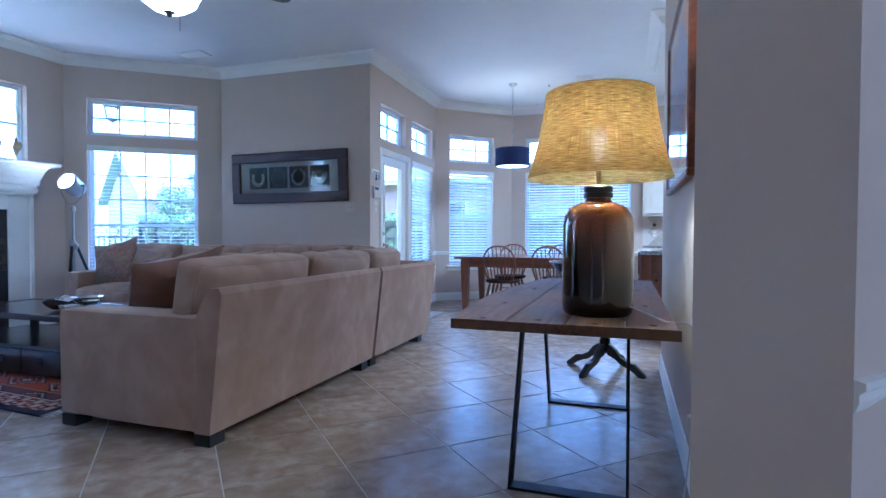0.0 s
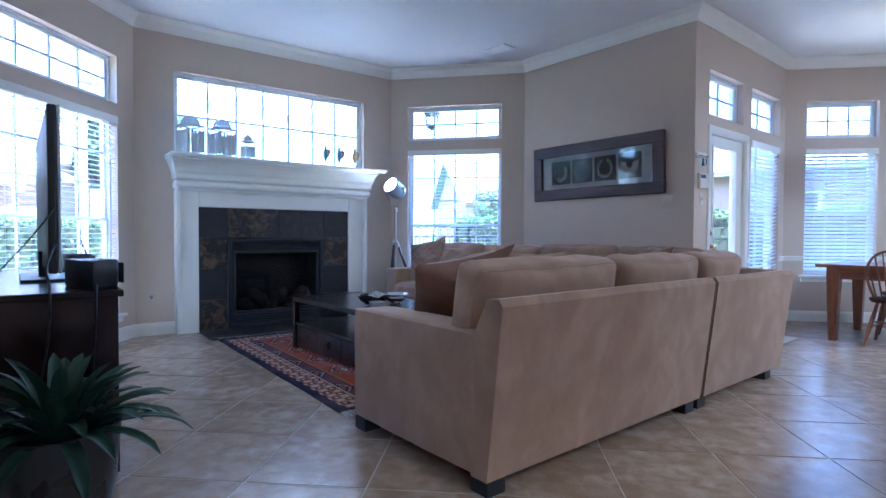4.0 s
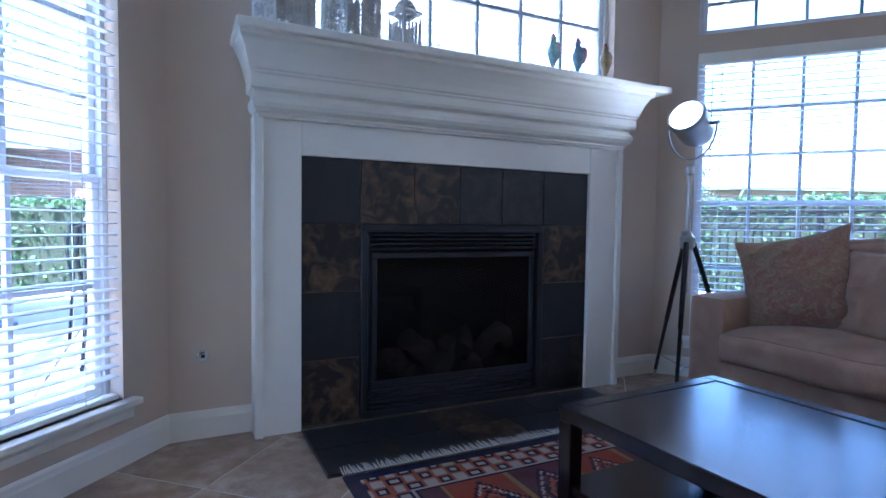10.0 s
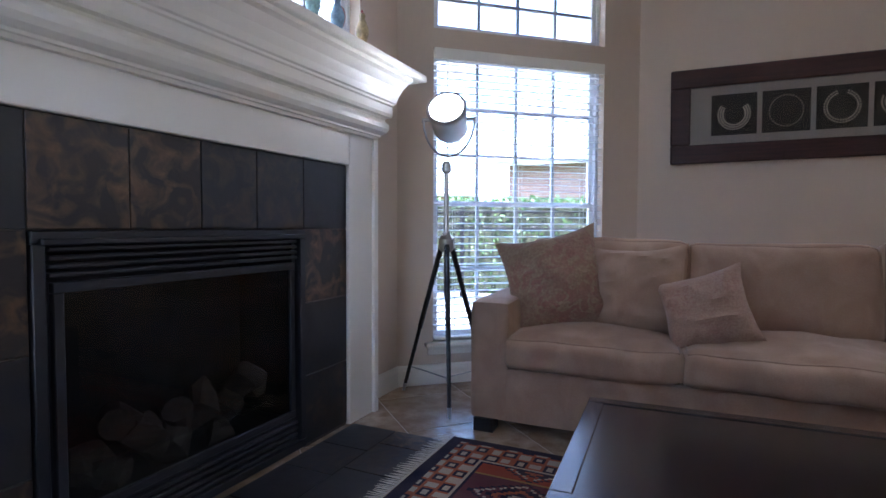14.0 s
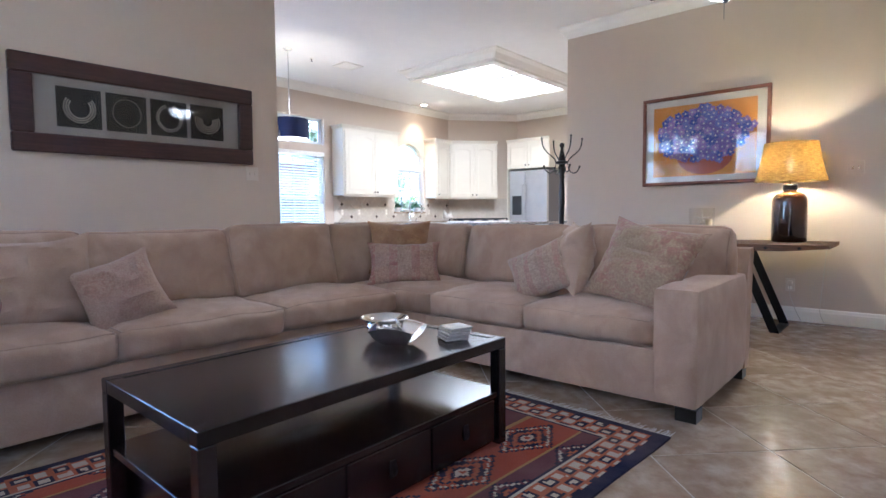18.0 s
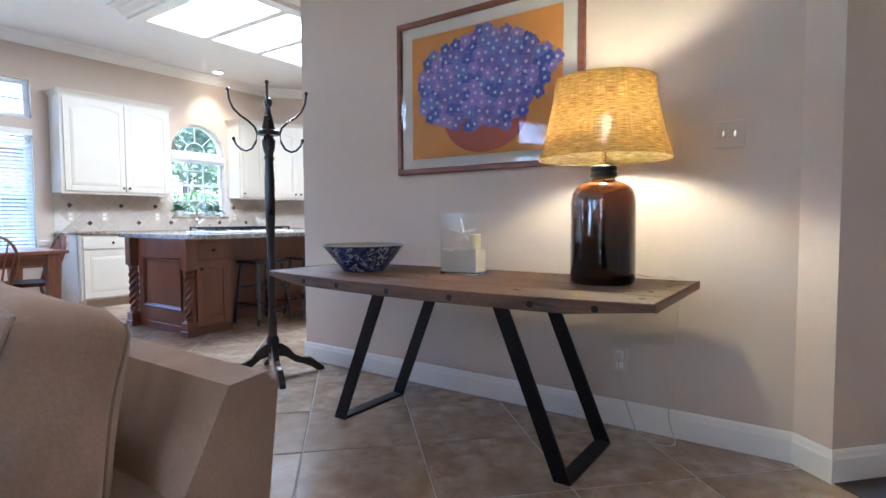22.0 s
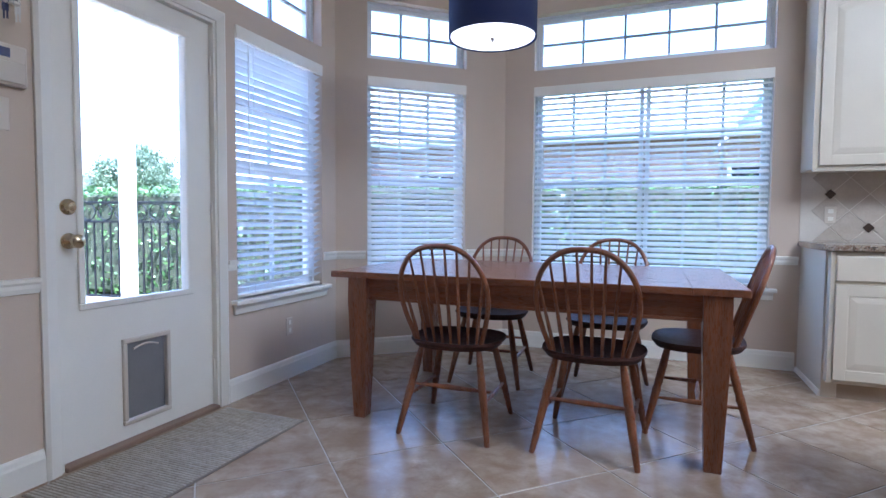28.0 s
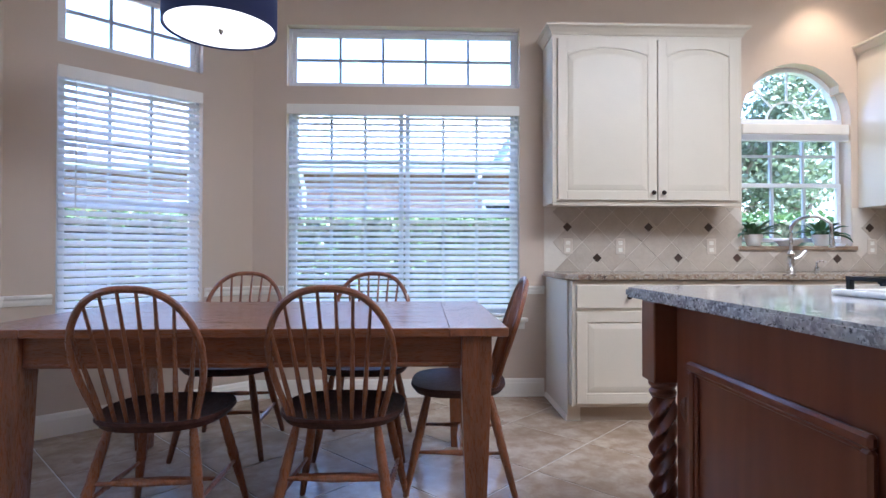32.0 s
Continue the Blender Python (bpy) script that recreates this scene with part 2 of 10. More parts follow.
def rod(bm, a, b, r0, r1=None, seg=10, caps=True):
    """A round bar from a to b."""
    a, b = Vector(a), Vector(b)
    r1 = r0 if r1 is None else r1
    sub = bmesh.new()
    bmesh.ops.create_cone(sub, cap_ends=caps, segments=seg, radius1=r0, radius2=r1, depth=(b - a).length)
    merge(bm, sub, Matrix.Translation((a + b) / 2) @ (b - a).to_track_quat("Z", "Y").to_matrix().to_4x4())
    return bm


def tube(bm, pts, r, seg=8, taper=None):
    """A round bar along a line of points."""
    pts = [Vector(p) for p in pts]
    rings = []
    up = Vector((0, 0, 1))
    for i, p in enumerate(pts):
        d = (pts[min(i + 1, len(pts) - 1)] - pts[max(i - 1, 0)]).normalized()
        side = d.cross(up)
        if side.length < 0.05:
            side = d.cross(Vector((1, 0, 0)))
        side.normalize()
        top = side.cross(d)
        k = r if taper is None else r + (taper - r) * i / (len(pts) - 1)
        rings.append([bm.verts.new(p + k * (math.cos(2 * math.pi * j / seg) * side + math.sin(2 * math.pi * j / seg) * top)) for j in range(seg)])
    for a, b in zip(rings, rings[1:]):
        for j in range(seg):
            bm.faces.new((a[j], a[(j + 1) % seg], b[(j + 1) % seg], b[j]))
    bm.faces.new(rings[0][::-1])
    bm.faces.new(rings[-1])
    return bm


def lathe(bm, prof, seg=24, m=None, close=True):
    """A turned body from a profile of (radius, height)."""
    sub = bmesh.new()
    rings = [[sub.verts.new((r * math.cos(2 * math.pi * j / seg), r * math.sin(2 * math.pi * j / seg), z)) for j in range(seg)] for r, z in prof]
    for a, b in zip(rings, rings[1:]):
        for j in range(seg):
            sub.faces.new((a[j], a[(j + 1) % seg], b[(j + 1) % seg], b[j]))
    if close:
        sub.faces.new(rings[0][::-1])
        sub.faces.new(rings[-1])
    merge(bm, sub, m)
    return bm


def prism(bm, poly, z0, z1, m=None):
    """A flat outline raised from z0 to z1."""
    sub = bmesh.new()
    lo = [sub.verts.new((x, y, z0)) for x, y in poly]
    hi = [sub.verts.new((x, y, z1)) for x, y in poly]
    sub.faces.new(lo[::-1])
    sub.faces.new(hi)
    n = len(poly)
    for i in range(n):
        sub.faces.new((lo[i], lo[(i + 1) % n], hi[(i + 1) % n], hi[i]))
    merge(bm, sub, m)
    return bm


def strip(bm, prof, path, closed=False):
    """A moulding: a profile of (out to the right of the path, height) swept along a flat path of (x, y), with mitred corners."""
    pts = [Vector((x, y)) for x, y in path]
    n = len(pts)
    rings = []
    for i, p in enumerate(pts):
        d0 = (p - pts[i - 1]).normalized() if i > 0 or closed else None
        d1 = (pts[(i + 1) % n] - p).normalized() if i < n - 1 or closed else None
        d0, d1 = d0 or d1, d1 or d0
        n0, n1 = Vector((d0.y, -d0.x)), Vector((d1.y, -d1.x))
        mid = (n0 + n1) / max(0.2, 1 + n0.dot(n1))
        rings.append([bm.verts.new((p.x + mid.x * o, p.y + mid.y * o, z)) for o, z in prof])
    k = len(prof)
    for a, b in zip(rings, rings[1:] + (rings[:1] if closed else [])):
        for j in range(k):
            bm.faces.new((a[j], a[(j + 1) % k], b[(j + 1) % k], b[j]))
    if not closed:
        bm.faces.new(rings[0])
        bm.faces.new(rings[-1][::-1])
    return bm


def cells(bm, us, zs, y0, y1, solid):
    """A slab of cells in the x-z plane between y0 and y1; cells for which solid(u, z) is false are open."""
    ok = {(i, j): solid((us[i] + us[i + 1]) / 2, (zs[j] + zs[j + 1]) / 2) for i in range(len(us) - 1) for j in range(len(zs) - 1)}
    cache = {}

    def v(i, j, y):
        if (i, j, y) not in cache:
            cache[i, j, y] = bm.verts.new((us[i], y, zs[j]))
        return cache[i, j, y]

    for (i, j), full in ok.items():
        if not full:
            continue
        bm.faces.new((v(i, j, y0), v(i + 1, j, y0), v(i + 1, j + 1, y0), v(i, j + 1, y0)))
        bm.faces.new((v(i, j, y1), v(i, j + 1, y1), v(i + 1, j + 1, y1), v(i + 1, j, y1)))
        for di, dj, e in ((-1, 0, ((i, j), (i, j + 1))), (1, 0, ((i + 1, j), (i + 1, j + 1))), (0, -1, ((i, j), (i + 1, j))), (0, 1, ((i, j + 1), (i + 1, j + 1)))):
            if not ok.get((i + di, j + dj)):
                (a, b), (c, d) = e
                bm.faces.new((v(a, b, y0), v(c, d, y0), v(c, d, y1), v(a, b, y1)))
    return bm


def wall_pose(p0, p1):
    """Local x runs along the wall, local y points out of the room."""
    return pose(p0[0], p0[1], 0, 0, 0, math.degrees(math.atan2(p1[1] - p0[1], p1[0] - p0[0])))


def wall(name, p0, p1, height, holes, mat, label, thick=0.16, z0=0.0):
    length = (Vector(p1) - Vector(p0)).length
    us = sorted({0, length, *[u for h in holes for u in h[:2]]})
    zs = sorted({z0, height, *[z for h in holes for z in h[2:]]})
    bm = cells(bmesh.new(), us, zs, 0, thick, lambda u, z: not any(a < u < b and c < z < d for a, b, c, d in holes))
    return tagged(part(name, bm, mat, m=wall_pose(p0, p1)), label, "wall", kind="structure")


def cushion_point(q, half, r, bulge, wob, seed):
    """Where a point of the unit cube's skin lies on a soft box of those half sizes."""
    p = Vector((q.x * half.x, q.y * half.y, q.z * half.z))
    core = Vector(tuple(max(-(h - r), min(h - r, c)) for c, h in zip(p, half)))
    d = p - core
    if d.length > 1e-6:
        p = core + d.normalized() * r
    puff = bulge if isinstance(bulge, tuple) else (bulge, bulge, bulge)
    p.x += math.copysign(puff[0], q.x) * (1 - q.y ** 2) * (1 - q.z ** 2) * (abs(q.x) > 0.999)
    p.y += math.copysign(puff[1], q.y) * (1 - q.x ** 4) * (1 - q.z ** 4) * (abs(q.y) > 0.999)
    p.z += math.copysign(puff[2], q.z) * (1 - q.x ** 2) * (1 - q.y ** 2) * (abs(q.z) > 0.999)
    return p + noise.noise_vector(p * 5 + Vector((seed * 7.3, seed * 3.1, 0))) * wob


def cushion(bm, sx, sy, sz, r=0.06, bulge=0.03, cuts=9, m=None, wob=0.008, seed=0):
    """A soft box of that size with rounded edges and puffed faces, centred on the origin."""
    sub = bmesh.new()
    bmesh.ops.create_cube(sub, size=2)
    bmesh.ops.subdivide_edges(sub, edges=sub.edges[:], cuts=cuts, use_grid_fill=True)
    half = Vector((sx / 2, sy / 2, sz / 2))
    for v in sub.verts:
        v.co = cushion_point(v.co.copy(), half, r, bulge, wob, seed)
    merge(bm, sub, m)
    return bm


def welt(e, sx, sy, sz, r, bulge, m, wob, seed, axis, side, rad=0.0045):
    """Piping along the rim of one face (side +1 or -1 of an axis) of such a soft box."""
    half = Vector((sx / 2, sy / 2, sz / 2))
    ring = [(-1 + k / 8, -1) for k in range(16)] + [(1, -1 + k / 8) for k in range(16)] + [(1 - k / 8, 1) for k in range(16)] + [(-1, 1 - k / 8) for k in range(17)]
    pts = []
    for a, b in ring:
        q = Vector((a, b, side)) if axis == 2 else Vector((a, side, b))
        pts.append(m @ cushion_point(q, half, r, bulge, wob, seed))
    part("piping", tube(bmesh.new(), pts, rad, 6), PIPING, e, smooth=True)


def pillow_mesh(bm, w, h, t, n=18, seed=0, m=None, power=4, full=0.55, hollow=0.10):
    """A pillow: pointed corners, thick middle, lying in the x-z plane; a higher power makes it boxier."""
    sub = bmesh.new()
    top, bot = {}, {}
    for i in range(n + 1):
        for j in range(n + 1):
            a, b = 2 * i / n - 1, 2 * j / n - 1
            pinch = 1 - hollow * (1 - a * a) * b * b
            pinch2 = 1 - hollow * (1 - b * b) * a * a
            x, z = a * w / 2 * pinch2, b * h / 2 * pinch
            th = t / 2 * ((1 - abs(a) ** power) * (1 - abs(b) ** power)) ** full
            k = noise.noise(Vector((x * 6 + seed, z * 6, seed * 2.7))) * 0.022 * min(1, th * 20)
            crease = 1 - abs(noise.noise(Vector((x * 5 + z * 4 + seed * 1.9, z * 9 - x * 3, seed))))
            k -= 0.020 * (max(0.0, crease - 0.68) / 0.32) ** 2 * min(1, th * 20)
            edge_wave = 0.008 * noise.noise(Vector((a * 2.1, b * 2.1, seed * 5.3)))
            x, z = x + edge_wave * a, z + edge_wave * b
            edge = i in (0, n) or j in (0, n)
            top[i, j] = sub.verts.new((x, -th + k, z))
            bot[i, j] = top[i, j] if edge else sub.verts.new((x, th + k, z))
    for i in range(n):
        for j in range(n):
            sub.faces.new((top[i, j], top[i + 1, j], top[i + 1, j + 1], top[i, j + 1]))
            f = (bot[i, j], bot[i, j + 1], bot[i + 1, j + 1], bot[i + 1, j])
            if len(set(f)) == 4:
                sub.faces.new(f)
    merge(bm, sub, m)
    return bm


def plate_frame(bm, x0, x1, z0, z1, w, y0, y1, bev=0.0):
    """A rectangular frame of four bars in the x-z plane."""
    bx(bm, x0, x1, y0, y1, z0, z0 + w, bev)
    bx(bm, x0, x1, y0, y1, z1 - w, z1, bev)
    bx(bm, x0, x0 + w, y0, y1, z0 + w, z1 - w, bev)
    bx(bm, x1 - w, x1, y0, y1, z0 + w, z1 - w, bev)
    return bm


# ---- plan: corners of the room, walked clockwise, room on the right ----
TOP = 3.23
S0, S1 = (-0.93, 0.42), (-5.25, 0.42)
C1, C2, C3, C4 = (-6.575, 1.70), (-6.44, 4.69), (-5.07, 5.80), (-2.90, 5.80)
C5, C6, G1 = (-2.91, 8.16), (-1.87, 9.10), (3.38, 9.10)
K1, K2 = (4.60, 8.10), (4.60, 3.00)
PX, PY0, PY1 = 0.27, 1.505, 4.56
LOW, TRANS = (0.275, 2.16), (2.28, 2.73)
LOWK, TRANSK = (0.575, 2.125), (2.255, 2.70)

wall("wall_south", S0, S1, TOP, [], WALL, "plain beige painted wall behind the television")
AL = (Vector(C1) - Vector(S1)).length
UA = (AL - 1.62, AL - 0.24)
wall("wall_bay_west", S1, C1, TOP, [(*UA, *LOW), (*UA, *TRANS)], WALL, "angled beige painted wall with a tall window")
wall("wall_fireplace", C1, C2, TOP, [(0.365, 2.585, 1.86, 2.74), (0.87, 1.985, -0.01, 1.008)], WALL, "beige painted chimney wall with a wide high window")
wall("wall_bay_north", C2, C3, TOP, [(0.235, 1.475, *LOW), (0.235, 1.475, *TRANS)], WALL, "angled beige painted wall with a tall window")
wall("wall_art", C3, C4, TOP, [], WALL, "plain beige painted wall with a long framed picture")
wall("wall_door", C4, C5, TOP, [(0.33, 1.19, -0.02, 2.09), (0.30, 1.11, *TRANSK), (1.335, 2.185, *LOWK), (1.335, 2.185, *TRANSK)], WALL, "beige painted wall with the patio door and a window")
wall("wall_nook_angled", C5, C6, TOP, [(0.24, 1.05, *LOWK), (0.24, 1.05, *TRANSK)], WALL, "angled beige painted wall of the breakfast nook")
# the kitchen wall has an arched window over the sink
AW0, AW1, AWZ, AWS = 3.60, 4.44, 1.10, 2.05


def kitchen_wall():
    n = 14
    r = (AW1 - AW0) / 2
    mid = (AW0 + AW1) / 2
    holes = [(0.24, 1.935, *LOWK), (0.24, 1.935, *TRANSK), (AW0, AW1, AWZ, AWS)]
    us = {0, 0.24, 1.935, AW0, AW1, 5.25}
    length = G1[0] - C6[0]
    us = {u for u in us if u < length} | {length}
    arc = [mid - r * math.cos(math.pi * i / n) for i in range(n + 1)]
    us |= set(arc)
    zs = {0, TOP, *LOWK, *TRANSK, AWZ, AWS, *[AWS + r * math.sin(math.pi * i / n) for i in range(1, n // 2 + 1)]}
    us, zs = sorted(us), sorted(zs)

    def solid(u, z):
        if any(a < u < b and c < z < d for a, b, c, d in holes):
            return False
        return not (abs(u - mid) < r and AWS < z and (u - mid) ** 2 + (z - AWS) ** 2 < r * r)

    bm = cells(bmesh.new(), us, zs, 0, 0.16, solid)
    tagged(part("wall_kitchen", bm, WALL, m=wall_pose(C6, G1)), "beige painted kitchen wall with an arched window", "wall", kind="structure")


kitchen_wall()
wall("wall_kitchen_angled", G1, K1, TOP, [], WALL, "angled beige painted wall of the kitchen corner")
wall("wall_kitchen_east", K1, K2, TOP, [], WALL, "beige painted end wall of the kitchen")
wall("wall_kitchen_back", K2, (PX + 0.14, 3.0), TOP, [], WALL, "plain kitchen wall behind the picture wall")

# the wall with the flower picture, and the angled wall with the arch
bm = box(PX, PX + 0.14, PY0 - 0.2, PY1, 0, TOP)
tagged(part("wall_picture", bm, WALL), "beige painted dividing wall with a flower picture", "wall", kind="structure")
ARCH0 = (PX, PY0)
AD = Vector((-0.678, -0.735)).normalized()
AN = Vector((-AD.y, AD.x)) * -1
AN = AN if AN.x > 0 else -AN


def arch_wall(name, p0, direction, normal, u0, u1, length, spring, thick, mat, label, top=TOP, rise=None):
    """A wall from p0 with an arched opening between u0 and u1, thick along normal."""
    n = 20
    r = (u1 - u0) / 2
    rise = r if rise is None else rise
    mid = (u0 + u1) / 2
    bm = bmesh.new()

    def piece(pts):
        lo = [bm.verts.new((p0[0] + direction.x * u, p0[1] + direction.y * u, z)) for u, z in pts]
        hi = [bm.verts.new((p0[0] + direction.x * u + normal.x * thick, p0[1] + direction.y * u + normal.y * thick, z)) for u, z in pts]
        bm.faces.new(lo)
        bm.faces.new(hi[::-1])
        for i in range(len(pts)):
            j = (i + 1) % len(pts)
            bm.faces.new((lo[i], hi[i], hi[j], lo[j]))

    if u0 > 0:
        piece([(0, 0), (u0, 0), (u0, top), (0, top)])
    if u1 < length:
        piece([(u1, 0), (length, 0), (length, top), (u1, top)])
    arc = [(mid - r * math.cos(math.pi * i / n), spring + rise * math.sin(math.pi * i / n)) for i in range(n + 1)]
    for a, b in zip(arc, arc[1:]):
        piece([a, b, (b[0], top), (a[0], top)])
    bmesh.ops.remove_doubles(bm, verts=bm.verts[:], dist=0.0005)
    return tagged(part(name, bm, mat), label, "wall", kind="structure")


arch_wall("wall_arch", ARCH0, AD, AN, 0.18, 1.50, 1.66, 2.37, 0.33, WALL, "angled beige wall with an arched opening to the foyer", rise=0.14)

# ceiling and floor
HALL = [(-7.2, -3.2), (-7.2, 9.6), (5.2, 9.6), (5.2, 1.6), (9.0, 1.6), (9.0, -3.2)]
bm = bmesh.new()
ROOM = [S0, S1, C1, C2, C3, C4, C5, C6, G1, K1, K2, (0.34, 3.0), (0.34, 1.5)]
prism(bm, [(x * 1.0, y) for x, y in [(-0.93, 0.30), (-5.35, 0.30), (-6.75, 1.65), (-6.6, 4.8), (-5.15, 5.95), (-3.05, 5.95), (-3.05, 8.25), (-1.95, 9.25), (3.5, 9.25), (4.75, 8.2), (4.75, 2.9), (0.41, 2.9), (0.41, 1.4)]], TOP, TOP + 0.12)
tagged(part("ceiling", bm, CEIL), "smooth white painted ceiling", "ceiling", kind="structure")

bm = box(-7.0, 9.5, -4.0, 9.3, -0.20, -0.0025)
FLOOR = tagged(part("floor", bm, GROUT), "beige stone tile floor laid on the diagonal", "floor", kind="structure")
P = 0.525
TM = pose(-0.845, 5.52, 0, 0, 0, 45)
bm = bx(bmesh.new(), 0.0035, P - 0.0035, 0.0035, P - 0.0035, -0.004, 0.0, 0.0015)
first = None


def inside(poly, x, y):
    hit = False
    for (x0, y0), (x1, y1) in zip(poly, poly[1:] + poly[:1]):
        if (y0 > y) != (y1 > y) and x < (x1 - x0) * (y - y0) / (y1 - y0) + x0:
            hit = not hit
    return hit


def near_poly(poly, x, y, d):
    return any(inside(poly, x + a * d, y + b * d) for a in (-1, 0, 1) for b in (-1, 0, 1))


FOYER_POLY = [(0.45, 1.45), (-0.9, 0.2), (-1.2, -1.5), (6.0, -1.5), (6.0, 0.2), (3.6, 0.2), (2.6, 1.05)]
for i in range(-24, 30):
    for j in range(-24, 30):
        c = TM @ Vector(((i + 0.5) * P, (j + 0.5) * P, 0))
        if near_poly(ROOM, c.x, c.y, 0.3) or near_poly(FOYER_POLY, c.x, c.y, 0.25):
            m = TM @ pose(i * P, j * P, 0)
            if first is None:
                first = part("tile", bm, TILE, FLOOR, m=m)
            else:
                again(first, m)
# ---- windows, blinds, doors and trim ----
def sash(e, u0, u1, z0, z1, cols, rows, y=0.085, w=0.032, bar=0.019):
    """One glazed sash: frame, glazing bars and panes."""
    part("sash", plate_frame(bmesh.new(), u0, u1, z0, z1, w, y, y + 0.035, 0.004), SASH, e)
    a0, a1, b0, b1 = u0 + w, u1 - w, z0 + w, z1 - w
    cw, rh = (a1 - a0) / cols, (b1 - b0) / rows
    v = h = p = None
    for i in range(1, cols):
        m = pose(a0 + i * cw, y + 0.017, 0)
        v = again(v, m) if v else part("glazing_bar", box(-bar / 2, bar / 2, -0.012, 0.012, b0, b1), GRID, e, m=m)
    for j in range(1, rows):
        m = pose(0, y + 0.017, b0 + j * rh)
        h = again(h, m) if h else part("glazing_bar", box(a0, a1, -0.011, 0.011, -bar / 2, bar / 2), GRID, e, m=m)
    for i in range(cols):
        for j in range(rows):
            m = pose(a0 + i * cw, y + 0.018, b0 + j * rh)
            if p:
                q = again(p, m)
            else:
                q = p = part("pane", box(0.001, cw - 0.001, -0.002, 0.002, 0.001, rh - 0.001), PANE, e, m=m)
            q.visible_shadow = False


def window(n, wp, u0, u1, z0, z1, lights, label, sill=True):
    """lights: (z share from, z share to, first u share, last u share, cols, rows) of each sash."""
    e = thing("window_%d" % n, wp, label, "window", kind="structure")
    part("window_frame", plate_frame(bmesh.new(), u0, u1, z0, z1, 0.022, 0.07, 0.15), SASH, e)
    a0, a1, b0, b1 = u0 + 0.022, u1 - 0.022, z0 + 0.022, z1 - 0.022
    for s0, s1, t0, t1, cols, rows in lights:
        sash(e, a0 + (a1 - a0) * t0, a0 + (a1 - a0) * t1, b0 + (b1 - b0) * s0, b0 + (b1 - b0) * s1, cols, rows, 0.085 if s0 == 0 else 0.10)
    if sill:
        bm = bx(bmesh.new(), u0 - 0.055, u1 + 0.055, -0.05, 0.07, z0 - 0.028, z0, 0.006, 2)
        part("window_sill", bm, TRIM, e)
        bm = strip(bmesh.new(), [(0.0, z0 - 0.085), (0.016, z0 - 0.08), (0.018, z0 - 0.05), (0.03, z0 - 0.03), (0.0, z0 - 0.03)], [(u0 - 0.035, -0.001), (u1 + 0.035, -0.001)])
        part("apron", bm, TRIM, e)
    return e


SLAT = plain("white_faux_wood_slat", (0.80, 0.81, 0.82), 0.45, var=0.02, relief=0.0)
CORD = plain("white_cord", (0.75, 0.75, 0.73), 0.8, relief=0.0)


def blind(wp, u0, u1, z0, z1, tilt=4, label="white horizontal slat blind lowered over the window", wand=True):
    e = thing("window_blind", wp, label, "blind", "window blinds")
    part("headrail", bx(bx(bmesh.new(), u0 + 0.008, u1 - 0.008, 0.002, 0.06, z1 - 0.05, z1 - 0.004, 0.003), u0 + 0.002, u1 - 0.002, -0.012, 0.001, z1 - 0.075, z1 - 0.002, 0.003), TRIM, e)
    sl = None
    n = int((z1 - 0.09 - z0 - 0.03) / 0.0445)
    for i in range(n):
        m = pose(0, 0.03, z1 - 0.095 - i * 0.0445, tilt + 3 * noise.noise(Vector((i * 0.9, u0, 3))), 0, 0.12 * noise.noise(Vector((i * 1.7, u1, 9))))
        if sl:
            again(sl, m)
        else:
            bm = bmesh.new()
            prof = [(-0.025, -0.0015), (-0.012, 0.0005), (0.012, 0.0005), (0.025, -0.0015), (0.025, 0.0012), (0.012, 0.0032), (-0.012, 0.0032), (-0.025, 0.0012)]
            a = [bm.verts.new((u0 + 0.012, y, z)) for y, z in prof]
            b = [bm.verts.new((u1 - 0.012, y, z)) for y, z in prof]
            for k in range(8):
                bm.faces.new((a[k], a[(k + 1) % 8], b[(k + 1) % 8], b[k]))
            bm.faces.new(a)
            bm.faces.new(b[::-1])
            sl = part("slat", bm, SLAT, e, m=m)
    part("bottom_rail", box(u0 + 0.012, u1 - 0.012, 0.008, 0.052, z0 + 0.006, z0 + 0.026, 0.004), TRIM, e)
    for k in (0.12, 0.5, 0.88) if u1 - u0 > 1.1 else (0.18, 0.82):
        u = u0 + (u1 - u0) * k
        part("ladder_cord", rod(rod(bmesh.new(), (u, 0.003, z0 + 0.02), (u, 0.003, z1 - 0.05), 0.0014, seg=5), (u, 0.057, z0 + 0.02), (u, 0.057, z1 - 0.05), 0.0014, seg=5), CORD, e)
    if wand:
        part("wand", rod(bmesh.new(), (u0 + 0.09, -0.016, z1 - 0.08), (u0 + 0.09, -0.016, z1 - 0.85), 0.0035, seg=6), CORD, e)
    return e


WA, WFP, WC, WD, WF, WG = wall_pose(S1, C1), wall_pose(C1, C2), wall_pose(C2, C3), wall_pose(C4, C5), wall_pose(C5, C6), wall_pose(C6, G1)
TALL = [(0, 0.485, 0, 1, 4, 2), (0.47, 1, 0, 1, 4, 3)]
ONE = lambda c, r: [(0, 1, 0, 1, c, r)]
window(1, WA, *UA, *LOW, TALL, "tall white double-hung window with grid bars")
window(2, WA, *UA, *TRANS, ONE(4, 2), "white transom window with grid bars", False)
window(3, WFP, 0.365, 2.585, 1.86, 2.74, ONE(7, 2), "wide white fixed window above the mantel", False)
window(4, WC, 0.235, 1.475, *LOW, TALL, "tall white double-hung window with grid bars")
window(5, WC, 0.235, 1.475, *TRANS, ONE(4, 2), "white transom window with grid bars", False)
window(6, WD, 0.30, 1.11, *TRANSK, ONE(2, 2), "white transom window above the patio door", False)
